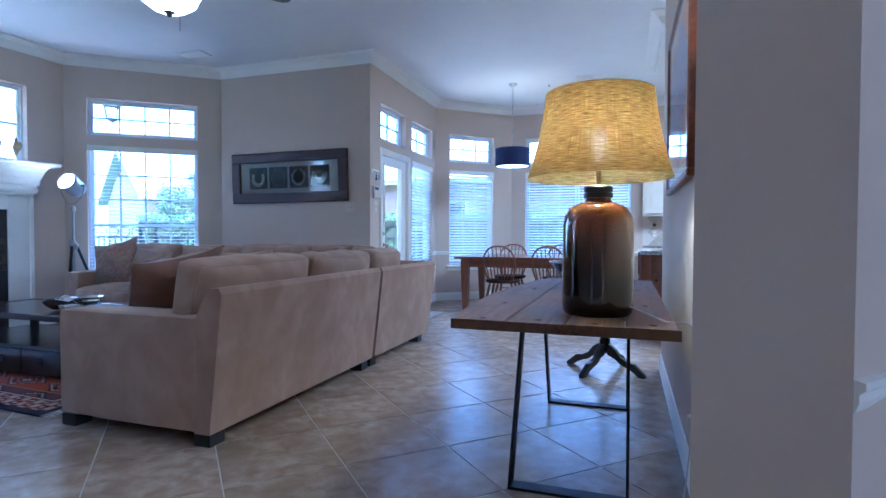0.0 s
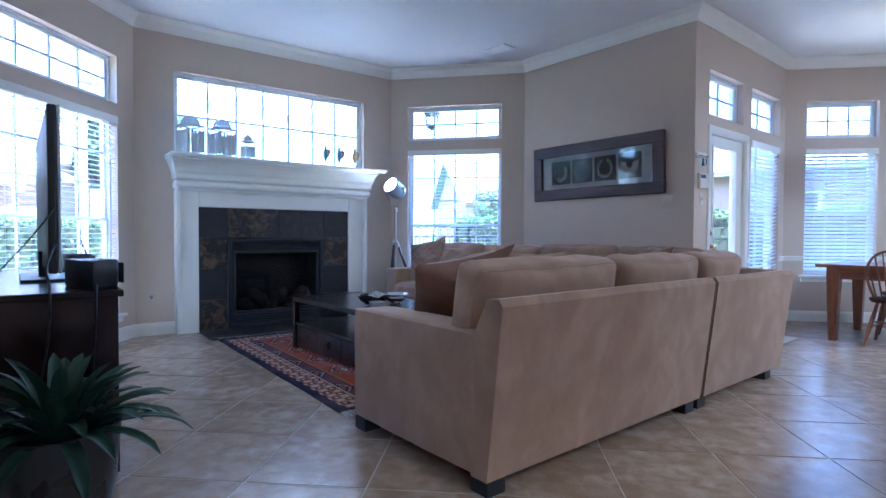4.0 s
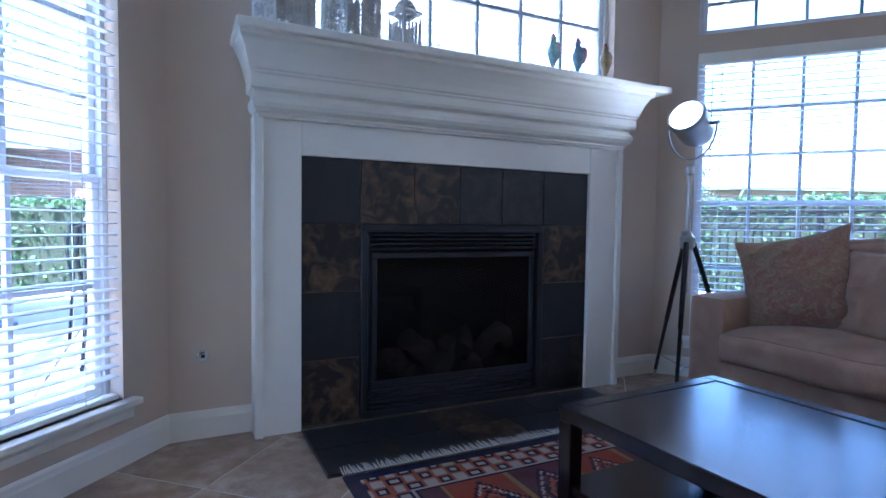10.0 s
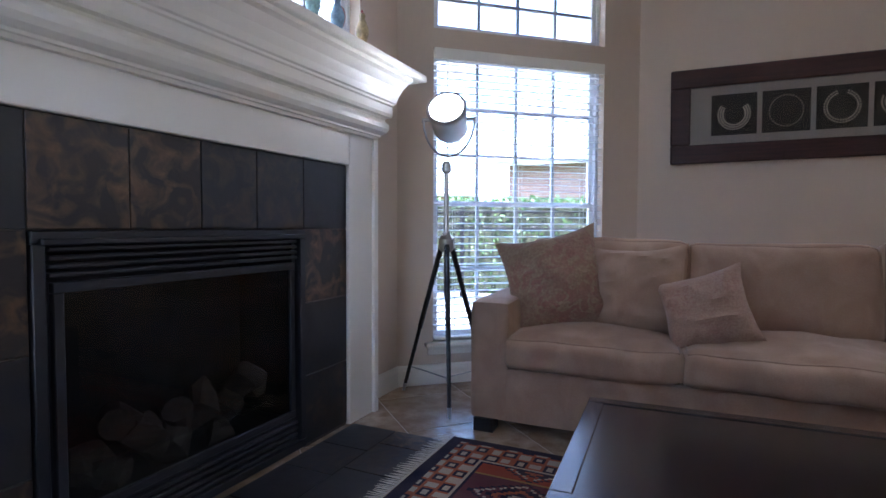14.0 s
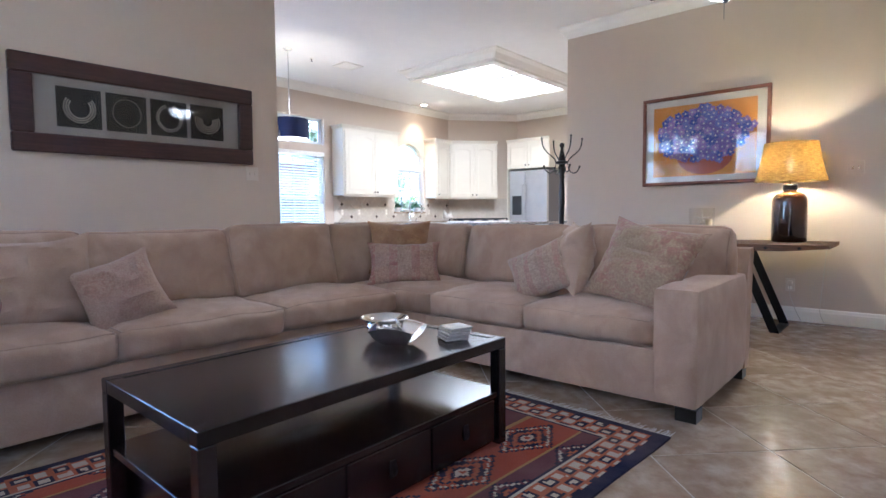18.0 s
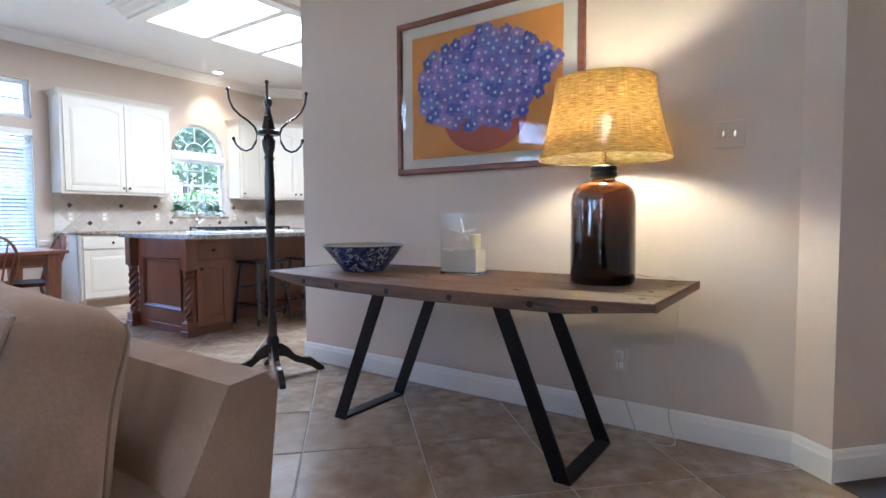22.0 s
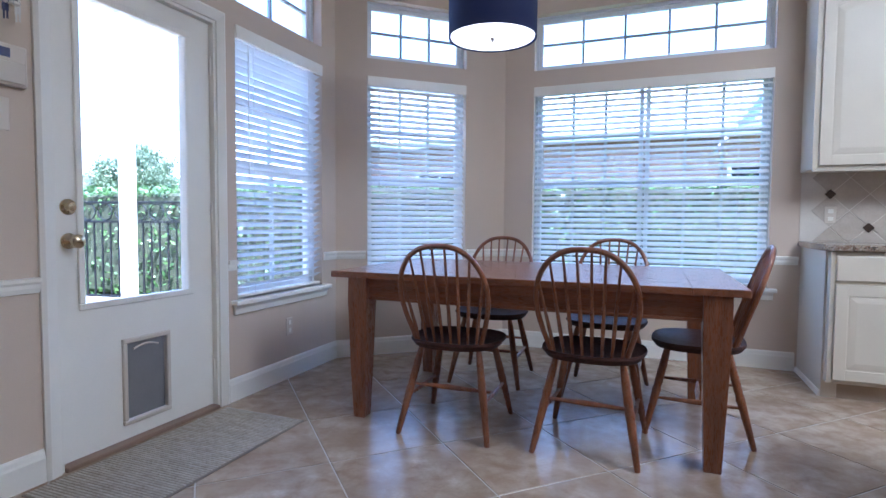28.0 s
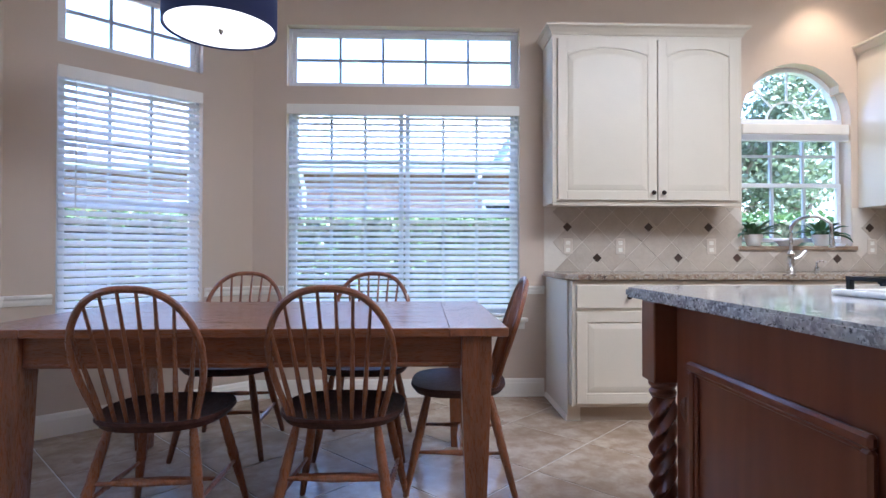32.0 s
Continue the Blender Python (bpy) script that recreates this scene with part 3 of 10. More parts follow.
window(7, WD, 1.335, 2.185, *LOWK, [(0, 0.51, 0, 1, 2, 1), (0.49, 1, 0, 1, 2, 2)], "white double-hung window beside the patio door")
window(8, WD, 1.335, 2.185, *TRANSK, ONE(2, 2), "white transom window of the breakfast nook", False)
window(9, WF, 0.24, 1.05, *LOWK, [(0, 0.51, 0, 1, 3, 1), (0.49, 1, 0, 1, 3, 2)], "white double-hung window of the breakfast nook")
window(10, WF, 0.24, 1.05, *TRANSK, ONE(3, 2), "white transom window of the breakfast nook", False)
window(11, WG, 0.24, 1.935, *LOWK, [(0, 0.51, 0, 0.495, 3, 1), (0, 0.51, 0.505, 1, 3, 1), (0.49, 1, 0, 0.495, 3, 2), (0.49, 1, 0.505, 1, 3, 2)], "wide white double window of the breakfast nook")
window(12, WG, 0.24, 1.935, *TRANSK, ONE(5, 2), "wide white transom window of the breakfast nook", False)
blind(WA, *UA, *LOW)
blind(WC, 0.235, 1.475, *LOW)
blind(WD, 1.335, 2.185, *LOWK, tilt=-30)
blind(WF, 0.24, 1.05, *LOWK, tilt=42)
blind(WG, 0.24, 1.935, *LOWK, tilt=34)


def arched_window():
    e = thing("window_13", WG, "white arched window with sunburst bars over the sink", "window", kind="structure")
    r, mid = (AW1 - AW0) / 2, (AW0 + AW1) / 2
    n = 24
    bm = bmesh.new()
    ring = []
    for i in range(n + 1):
        a = math.pi * i / n
        for rr in (r + 0.005, r - 0.035):
            for y in (0.09, 0.14):
                ring.append(bm.verts.new((mid - rr * math.cos(a), y, AWS + rr * math.sin(a))))
    for i in range(n):
        a, b = ring[4 * i:4 * i + 4], ring[4 * i + 4:4 * i + 8]
        for p, q in ((0, 1), (1, 3), (3, 2), (2, 0)):
            bm.faces.new((a[p], a[q], b[q], b[p]))
    part("arch_frame", bm, SASH, e)
    part("arch_rail", box(AW0, AW1, 0.085, 0.145, AWS - 0.03, AWS + 0.02, 0.004), SASH, e)
    for a in (45, 90, 135):
        c, s = math.cos(radians(a)), math.sin(radians(a))
        part("glazing_bar", rod(bmesh.new(), (mid + 0.16 * c, 0.11, AWS + 0.16 * s), (mid + (r - 0.02) * c, 0.11, AWS + (r - 0.02) * s), 0.009, seg=6), SASH, e)
    part("glazing_bar", tube(bmesh.new(), [(mid - 0.16 * math.cos(math.pi * i / 12), 0.11, AWS + 0.16 * math.sin(math.pi * i / 12)) for i in range(13)], 0.009, 6), SASH, e)
    bm = bmesh.new()
    bm.faces.new([bm.verts.new((mid - r * math.cos(math.pi * i / n), 0.118, AWS + r * math.sin(math.pi * i / n))) for i in range(n + 1)])
    part("pane", bm, PANE, e).visible_shadow = False
    sash(e, AW0 + 0.01, AW1 - 0.01, AWZ + 0.03, AWZ + 0.48, 3, 1, 0.085)
    sash(e, AW0 + 0.01, AW1 - 0.01, AWZ + 0.45, AWS - 0.02, 3, 2, 0.10)
    part("window_sill", box(AW0 - 0.03, AW1 + 0.03, -0.03, 0.085, AWZ - 0.03, AWZ + 0.0, 0.004), TILE, e)
    b = thing("raised_blind", WG, "white slat blind pulled up below the arch", "blind", "window blinds")
    part("headrail", box(AW0 + 0.01, AW1 - 0.01, 0.0, 0.07, AWS - 0.11, AWS - 0.035, 0.004), TRIM, b)
    for i in range(5):
        part("slat", box(AW0 + 0.012, AW1 - 0.012, 0.005, 0.055, AWS - 0.118 - 0.008 * (i + 1), AWS - 0.114 - 0.008 * i), SLAT, b)


arched_window()
# smoother arch: a lining ring inside the stepped masonry
r, mid = (AW1 - AW0) / 2, (AW0 + AW1) / 2
bm = bmesh.new()
prev = None
for i in range(33):
    a = math.pi * i / 32
    ring = [bm.verts.new((mid - rr * math.cos(a), y, AWS + rr * math.sin(a))) for rr, y in ((r, -0.002), (r + 0.075, -0.002), (r + 0.075, 0.162), (r, 0.162))]
    if prev:
        for k in range(4):
            bm.faces.new((prev[k], prev[(k + 1) % 4], ring[(k + 1) % 4], ring[k]))
    prev = ring
tagged(part("wall_arch_lining", bm, WALL, m=WG), "beige plastered reveal of the arched window", "wall", kind="structure")

# patio door
BRASS = plain("polished_brass", (0.62, 0.50, 0.32), 0.22, 1.0, var=0.08, relief=0.0)
NICKEL = plain("brushed_nickel", (0.62, 0.60, 0.57), 0.28, 1.0, var=0.06, relief=0.0)
CHROME = plain("polished_chrome", (0.80, 0.80, 0.82), 0.08, 1.0, var=0.03, relief=0.0)
PLASTIC = plain("ivory_plastic", (0.66, 0.58, 0.48), 0.4, var=0.03, relief=0.0)
FLAP = plain("grey_flap", (0.22, 0.21, 0.21), 0.35, var=0.1, relief=0.03)
DARKMETAL = plain("black_iron", (0.012, 0.012, 0.014), 0.45, 0.6, var=0.2, relief=0.05)


def casing(e, u0, u1, z1, w=0.085, z0=0.0):
    prof = [(0, 0), (w, 0), (w, -0.012), (w * 0.75, -0.02), (w * 0.3, -0.014), (0.0, -0.01)]
    for side in (0, 1):
        bm = bmesh.new()
        a, b = [], []
        for d, y in prof:
            x = u0 - d if side == 0 else u1 + d
            a.append(bm.verts.new((x, y, z0)))
            b.append(bm.verts.new((x, y, z1 + d)))
        for k in range(len(prof)):
            bm.faces.new((a[k], a[(k + 1) % 6], b[(k + 1) % 6], b[k]))
        bm.faces.new(a)
        bm.faces.new(b)
        part("side_casing", bm, TRIM, e)
    bm = bmesh.new()
    a = [bm.verts.new((u0 - d, y, z1 + d)) for d, y in prof]
    b = [bm.verts.new((u1 + d, y, z1 + d)) for d, y in prof]
    for k in range(len(prof)):
        bm.faces.new((a[k], a[(k + 1) % 6], b[(k + 1) % 6], b[k]))
    bm.faces.new(a)
    bm.faces.new(b)
    part("head_casing", bm, TRIM, e)


def patio_door():
    e = thing("door_1", WD, "white patio door with a tall glass pane and a pet flap", "door", kind="structure")
    casing(e, 0.33, 1.19, 2.09, 0.062)
    part("jamb", bx(bx(bx(bmesh.new(), 0.33, 0.345, 0, 0.16, 0, 2.09), 1.175, 1.19, 0, 0.16, 0, 2.09), 0.345, 1.175, 0, 0.16, 2.075, 2.09), TRIM, e)
    part("threshold", box(0.345, 1.175, -0.02, 0.17, -0.004, 0.018, 0.004), plain("worn_wood_threshold", (0.28, 0.18, 0.12), 0.5), e)
    leaf = part("door_leaf", cells(bmesh.new(), [0.348, 0.465, 0.630, 0.888, 1.012, 1.172], [0.02, 0.085, 0.485, 0.67, 1.96, 2.072], 0.03, 0.075,
                                   lambda u, z: not (0.465 < u < 1.012 and 0.67 < z < 1.96) and not (0.630 < u < 0.888 and 0.085 < z < 0.485)), TRIM, e)
    part("glass_bead", plate_frame(bmesh.new(), 0.438, 1.040, 0.645, 1.985, 0.03, 0.02, 0.03, 0.004), TRIM, e)
    g = part("pane", box(0.465, 1.012, 0.05, 0.056, 0.67, 1.96), PANE, e)
    g.visible_shadow = False
    part("flap_frame", plate_frame(bmesh.new(), 0.630, 0.888, 0.085, 0.485, 0.022, 0.016, 0.05, 0.004), PLASTIC, leaf)
    part("flap", box(0.653, 0.865, 0.035, 0.043, 0.108, 0.462, 0.003), FLAP, leaf)
    part("flap_grip", tube(bmesh.new(), [(0.69 + 0.134 * i / 10, 0.03, 0.43 + 0.014 * math.sin(math.pi * i / 10)) for i in range(11)], 0.005, 6), PLASTIC, leaf)
    for z, kind in ((1.08, "deadbolt"), (0.94, "door_knob")):
        m = pose(0.405, 0.03, z, 90)
        bm = lathe(bmesh.new(), [(0.033, 0), (0.033, 0.006), (0.026, 0.012), (0.018, 0.02)] + ([(0.012, 0.028), (0.02, 0.04), (0.029, 0.052), (0.028, 0.066), (0.018, 0.075), (0.002, 0.077)] if kind == "door_knob" else [(0.016, 0.03), (0.002, 0.031)]), 20)
        part(kind, bm, BRASS, leaf, m=m, smooth=True)
    for z in (0.22, 1.08, 1.85):
        part("hinge", rod(bmesh.new(), (1.176, 0.024, z - 0.05), (1.176, 0.024, z + 0.05), 0.008, seg=8), TRIM, e)


patio_door()

# skirting, chair rail and crown moulding
BASE = [(0, 0), (0.014, 0), (0.014, 0.095), (0.011, 0.105), (0.009, 0.12), (0.004, 0.13), (0, 0.131)]
RAIL = [(0, 0.745), (0.008, 0.747), (0.014, 0.765), (0.014, 0.78), (0.024, 0.79), (0.024, 0.803), (0, 0.806)]
CROWN = [(0, TOP - 0.13), (0.012, TOP - 0.13), (0.02, TOP - 0.105), (0.05, TOP - 0.05), (0.085, TOP - 0.025), (0.095, TOP - 0.012), (0.095, TOP - 0.0005), (0, TOP - 0.0005)]


def along(wp, u):
    v = wp @ Vector((u, 0, 0))
    return (v.x, v.y)


def run(name, prof, path, label, mat=None):
    tagged(part(name, strip(bmesh.new(), prof, path), mat or TRIM), label, "trim", kind="structure")


LB = "white painted skirting board with a moulded top"
run("baseboard", BASE, [S0, S1, C1, along(WFP, 0.365)], LB)
run("baseboard", BASE, [along(WFP, 2.56), C2, C3, C4, along(WD, 0.266)], LB)
run("baseboard", BASE, [along(WD, 1.253), C5, C6, (0.245, 9.10)], LB)
END = (Vector(ARCH0) + AD * 0.18)
run("baseboard", BASE, [tuple(END + AN * 0.33), tuple(END), ARCH0, (PX, PY1), (PX + 0.14, PY1), (PX + 0.14, 3.0)][::-1], LB)
RB = "white chair rail moulding"
run("chair_rail", RAIL, [C4, along(WD, 0.266)], RB)
run("chair_rail", RAIL, [along(WD, 1.253), along(WD, 1.32)], RB)
run("chair_rail", RAIL, [along(WD, 2.20), C5, along(WF, 0.225)], RB)
run("chair_rail", RAIL, [along(WF, 1.065), C6, along(WG, 0.225)], RB)
run("chair_rail", RAIL, [along(WG, 1.95), (0.245, 9.10)], RB)
run("crown_moulding", CROWN, [(-0.93, 0.42), S1, C1, C2, C3, C4, C5, C6, G1, K1, K2, (PX + 0.14, 3.0), (PX + 0.14, PY1), (PX, PY1), ARCH0, tuple(Vector(ARCH0) + AD * 1.66)], "white crown moulding under the ceiling")
# ---- living room ----
ESPRESSO = wood("espresso_wood", (0.010, 0.005, 0.005), (0.022, 0.009, 0.008), 0.22, coat=0.15, relief=0.001, fleck=0.25)
BLACKWOOD = wood("black_stained_wood", (0.006, 0.005, 0.005), (0.018, 0.013, 0.011), 0.3, coat=0.2)
STRAP = plain("dark_brown_strip", (0.12, 0.06, 0.04), 0.9)
PIPING = plain("taupe_piping", (0.35, 0.23, 0.15), 0.9, var=0.2, scale=20, relief=0.0, sheen=0.2)
FOOT = plain("black_plastic_foot", (0.012, 0.010, 0.010), 0.5, relief=0.0)


def fabric(name, a, b, c, scale, rough=0.9, weave=120, stripe=0.0):
    """Woven cloth with a washed-out two-colour pattern."""
    m, N, L, bs = mat_new(name)
    co = obj_coords(N, L, (1, 1, 1), True)
    p = noise_fac(N, L, scale, 5, 0.42, 0.58, co, 1.5)
    q = noise_fac(N, L, scale * 0.35, 2, 0.35, 0.65, co)
    f = noise_fac(N, L, weave, 2, 0.25, 0.75, co)
    col = mixer(N, L, p, a, b)
    col = mixer(N, L, q, col, c)
    if stripe:
        sep = N.new("ShaderNodeSeparateXYZ")
        tex = N.new("ShaderNodeTexCoord")
        L.new(tex.outputs["Object"], sep.inputs[0])
        pp = N.new("ShaderNodeMath")
        pp.operation = "PINGPONG"
        pp.inputs[1].default_value = stripe
        L.new(sep.outputs[0], pp.inputs[0])
        edge = N.new("ShaderNodeMapRange")
        edge.inputs[1].default_value, edge.inputs[2].default_value = stripe * 0.60, stripe * 0.66
        L.new(pp.outputs[0], edge.inputs[0])
        col = mixer(N, L, edge.outputs[0], mixer(N, L, p, b, tuple(x * 0.85 for x in b)), col)
    col = mixer(N, L, mixer(N, L, 0.5, (0, 0, 0), f), col, tuple(x * 0.5 for x in a))
    L.new(col, bs.inputs["Base Color"])
    bs.inputs["Roughness"].default_value = rough
    bs.inputs["Specular IOR Level"].default_value = 0.15
    bs.inputs["Sheen Weight"].default_value = 0.2
    bump(N, L, bs, f, 0.35, 0.004)
    return m


ROSE = fabric("faded_rose_damask", (0.36, 0.175, 0.125), (0.41, 0.30, 0.18), (0.35, 0.255, 0.155), 15, weave=75)
PINK = fabric("pale_pink_damask", (0.43, 0.275, 0.19), (0.36, 0.195, 0.14), (0.42, 0.275, 0.19), 22)
STRIPED = fabric("striped_rose_weave", (0.35, 0.15, 0.115), (0.42, 0.285, 0.19), (0.36, 0.20, 0.145), 20, weave=80, stripe=0.085)
PINKSTRIPE = fabric("pink_striped_weave", (0.38, 0.20, 0.15), (0.42, 0.30, 0.20), (0.37, 0.235, 0.165), 20, weave=80, stripe=0.05)
GOLD = fabric("bronze_quilted_satin", (0.30, 0.155, 0.07), (0.37, 0.205, 0.095), (0.27, 0.135, 0.065), 30, 0.45)


def foot(e, x, y):
    part("foot", prism(bmesh.new(), [(x - 0.05, y - 0.05), (x + 0.05, y - 0.05), (x + 0.05, y + 0.05), (x - 0.05, y + 0.05)], 0.0, 0.065), FOOT, e)


def slanted_back(e, x_in, x_low, x_top, y0, y1, z0, z1):
    """An upholstered back whose outer face leans, along y; x_in is the inner face."""
    bm = bmesh.new()
    prof = [(x_in, z0), (x_low, z0), (x_top, z1 - 0.03), (x_top - 0.02, z1), (x_top - 0.085, z1 - 0.006), (x_in + 0.01, 0.64)]
    n = 8
    rings = []
    for i in range(n + 1):
        y = y0 + (y1 - y0) * i / n
        rings.append([bm.verts.new((x, y, z)) for x, z in prof])
    for a, b in zip(rings, rings[1:]):
        for j in range(6):
            bm.faces.new((a[j], a[(j + 1) % 6], b[(j + 1) % 6], b[j]))
    bm.faces.new(rings[0])
    bm.faces.new(rings[-1][::-1])
    bmesh.ops.bevel(bm, geom=[ed for ed in bm.edges if len(ed.link_faces) == 2 and ed.calc_face_angle(0) > 0.3], offset=0.036, segments=4, affect="EDGES", profile=0.5)
    return part("backrest", bm, SUEDE, e, smooth=True)


def seat(e, x0, x1, y0, y1, seed):
    size, m = (x1 - x0 + 0.002, y1 - y0 + 0.002, 0.165), pose((x0 + x1) / 2, (y0 + y1) / 2, 0.405)
    c = part("seat_cushion", cushion(bmesh.new(), *size, 0.042, 0.048, 16, m, 0.014, seed), SUEDE, e, smooth=True)
    welt(c, *size, 0.042, 0.048, m, 0.014, seed, 2, 1)
    welt(c, *size, 0.042, 0.048, m, 0.014, seed, 2, -1)


def back_cushion(e, w, h, d, m, seed):
    size, puff = (w - 0.01, d * 0.66, h - 0.02), (0.012, d * 0.22, 0.014)
    c = part("back_cushion", cushion(bmesh.new(), *size, 0.040, puff, 18, m, 0.018, seed), SUEDE, e, smooth=True)
    welt(c, *size, 0.040, puff, m, 0.018, seed, 1, 1, 0.0038)
    welt(c, *size, 0.040, puff, m, 0.018, seed, 1, -1, 0.0038)


def sofa():
    # the section that turns its back on the dining room
    e = thing("sectional_sofa_end", pose(0, 0, 0), "taupe microsuede sofa section with a square arm", "sofa", "sectional sofa")
    part("base", cushion(bmesh.new(), 1.035, 1.60, 0.27, 0.014, 0.0, 8, pose(-2.469, 3.10, 0.20), 0.002), SUEDE, e, smooth=True)
    part("arm", cushion(bmesh.new(), 1.045, 0.225, 0.585, 0.026, 0.006, 9, pose(-2.465, 2.238, 0.357), 0.003), SUEDE, e, smooth=True)
    slanted_back(e, -2.04, -1.945, -1.865, 2.125, 3.925, 0.065, 0.80)
    seat(e, -2.975, -2.18, 2.36, 3.12, 1)
    seat(e, -2.975, -2.18, 3.125, 3.89, 2)
    back_cushion(e, 1.03, 0.47, 0.24, pose(-2.165, 2.685, 0.708, 14, 0, 90), 3)
    back_cushion(e, 0.92, 0.46, 0.24, pose(-2.165, 3.665, 0.71, 14, 0, 91), 4)
    for x, y in ((-2.925, 2.185), (-2.0, 2.185), (-2.80, 3.80), (-2.0, 3.80)):
        foot(e, x, y)
    strap = slanted_back(e, -2.03, -1.953, -1.873, 3.905, 3.985, 0.075, 0.792)
    strap.name = "seam_strip"
    strap.data.materials[0] = STRAP
    strap["label"] = "dark brown strip in the seam of the sofa"
    # the corner and the long section before the picture
    e = thing("sectional_sofa_corner", pose(0, 0, 0), "taupe microsuede corner sofa section with loose back cushions", "sofa", "sectional sofa")
    part("base", cushion(bmesh.new(), 2.72, 0.96, 0.27, 0.02, 0.0, 8, pose(-4.38, 4.66, 0.20), 0.002), SUEDE, e, smooth=True)
    part("corner_base", cushion(bmesh.new(), 1.02, 1.20, 0.27, 0.02, 0.0, 6, pose(-2.46, 4.49, 0.20), 0.002), SUEDE, e, smooth=True)
    part("arm", cushion(bmesh.new(), 0.205, 1.02, 0.59, 0.028, 0.006, 9, pose(-5.668, 4.69, 0.36), 0.003), SUEDE, e, smooth=True)
    slanted_back(e, -2.04, -1.945, -1.865, 3.967, 5.22, 0.065, 0.80)
    b = slanted_back(e, -0.16, 0.0, 0.06, 0.0, 3.78, 0.065, 0.80)
    b.matrix_basis = pose(-1.985, 5.20, 0, 0, 0, 90)
    seat(e, -5.60, -4.795, 4.17, 4.86, 5)
    seat(e, -4.79, -3.895, 4.17, 4.86, 6)
    seat(e, -3.89, -2.965, 4.17, 4.86, 7)
    seat(e, -2.955, -2.18, 3.895, 4.86, 8)
    back_cushion(e, 0.86, 0.49, 0.24, pose(-5.18, 4.82, 0.71, 13, 0, 180), 9)
    back_cushion(e, 0.84, 0.48, 0.24, pose(-4.35, 4.82, 0.70, 13, 0, 179), 10)
    back_cushion(e, 0.86, 0.50, 0.25, pose(-3.51, 4.82, 0.715, 13, 0, 181), 11)
    back_cushion(e, 0.74, 0.50, 0.25, pose(-2.72, 4.83, 0.71, 12, 0, 177), 12)
    back_cushion(e, 0.62, 0.48, 0.24, pose(-2.17, 4.46, 0.705, 13, 0, 89), 13)
    for x, y in ((-5.70, 4.24), (-5.70, 5.12), (-2.0, 3.95), (-2.0, 5.0), (-3.9, 4.26)):
        foot(e, x, y)


sofa()


def throw(w, h, t, m, mat, label, seed):
    ob = part("throw_pillow", pillow_mesh(bmesh.new(), w, h, t * 1.12, 22, seed, None, 2.3, 0.62, 0.13), mat, m=m, smooth=True)
    tagged(ob, label, "pillow", "throw pillows on the sofa")
    return ob


throw(0.54, 0.54, 0.18, pose(-5.42, 4.52, 0.735, -16, -12, 14), ROSE, "faded rose damask pillow leaning on the sofa arm", 1)
throw(0.48, 0.48, 0.18, pose(-5.00, 4.57, 0.70, -18, -3, -4), SUEDE, "plain taupe pillow on the sofa", 2)
throw(0.40, 0.38, 0.14, pose(-4.70, 4.41, 0.640, -24, -18, -6), PINK, "pale pink patterned pillow on the sofa", 3)
throw(0.52, 0.44, 0.14, pose(-2.60, 4.53, 0.765, -16, 0, -42), GOLD, "bronze quilted pillow in the sofa corner", 4)
throw(0.58, 0.35, 0.14, pose(-2.74, 4.34, 0.650, -22, 0, -44), STRIPED, "oblong faded rose striped pillow in the sofa corner", 5)
throw(0.46, 0.38, 0.17, pose(-2.62, 3.20, 0.645, -28, -24, -78), PINKSTRIPE, "pale pink striped pillow on the sofa seat", 6)
throw(0.43, 0.48, 0.20, pose(-2.50, 3.03, 0.735, 13, 0, 42), SUEDE, "plain taupe pillow among patterned pillows", 7)
ob = throw(0.60, 0.55, 0.20, pose(-2.60, 2.545, 0.722, 32, -9, 78), ROSE, "large faded rose pillow with a brown velvet back", 8)
ob.data.materials.append(plain("brown_velvet", (0.20, 0.095, 0.052), 0.9, var=0.35, scale=7, fine=150, relief=0.1, sheen=0.4))
for face in ob.data.polygons:
    face.material_index = 1 if face.center.y < 0 else 0

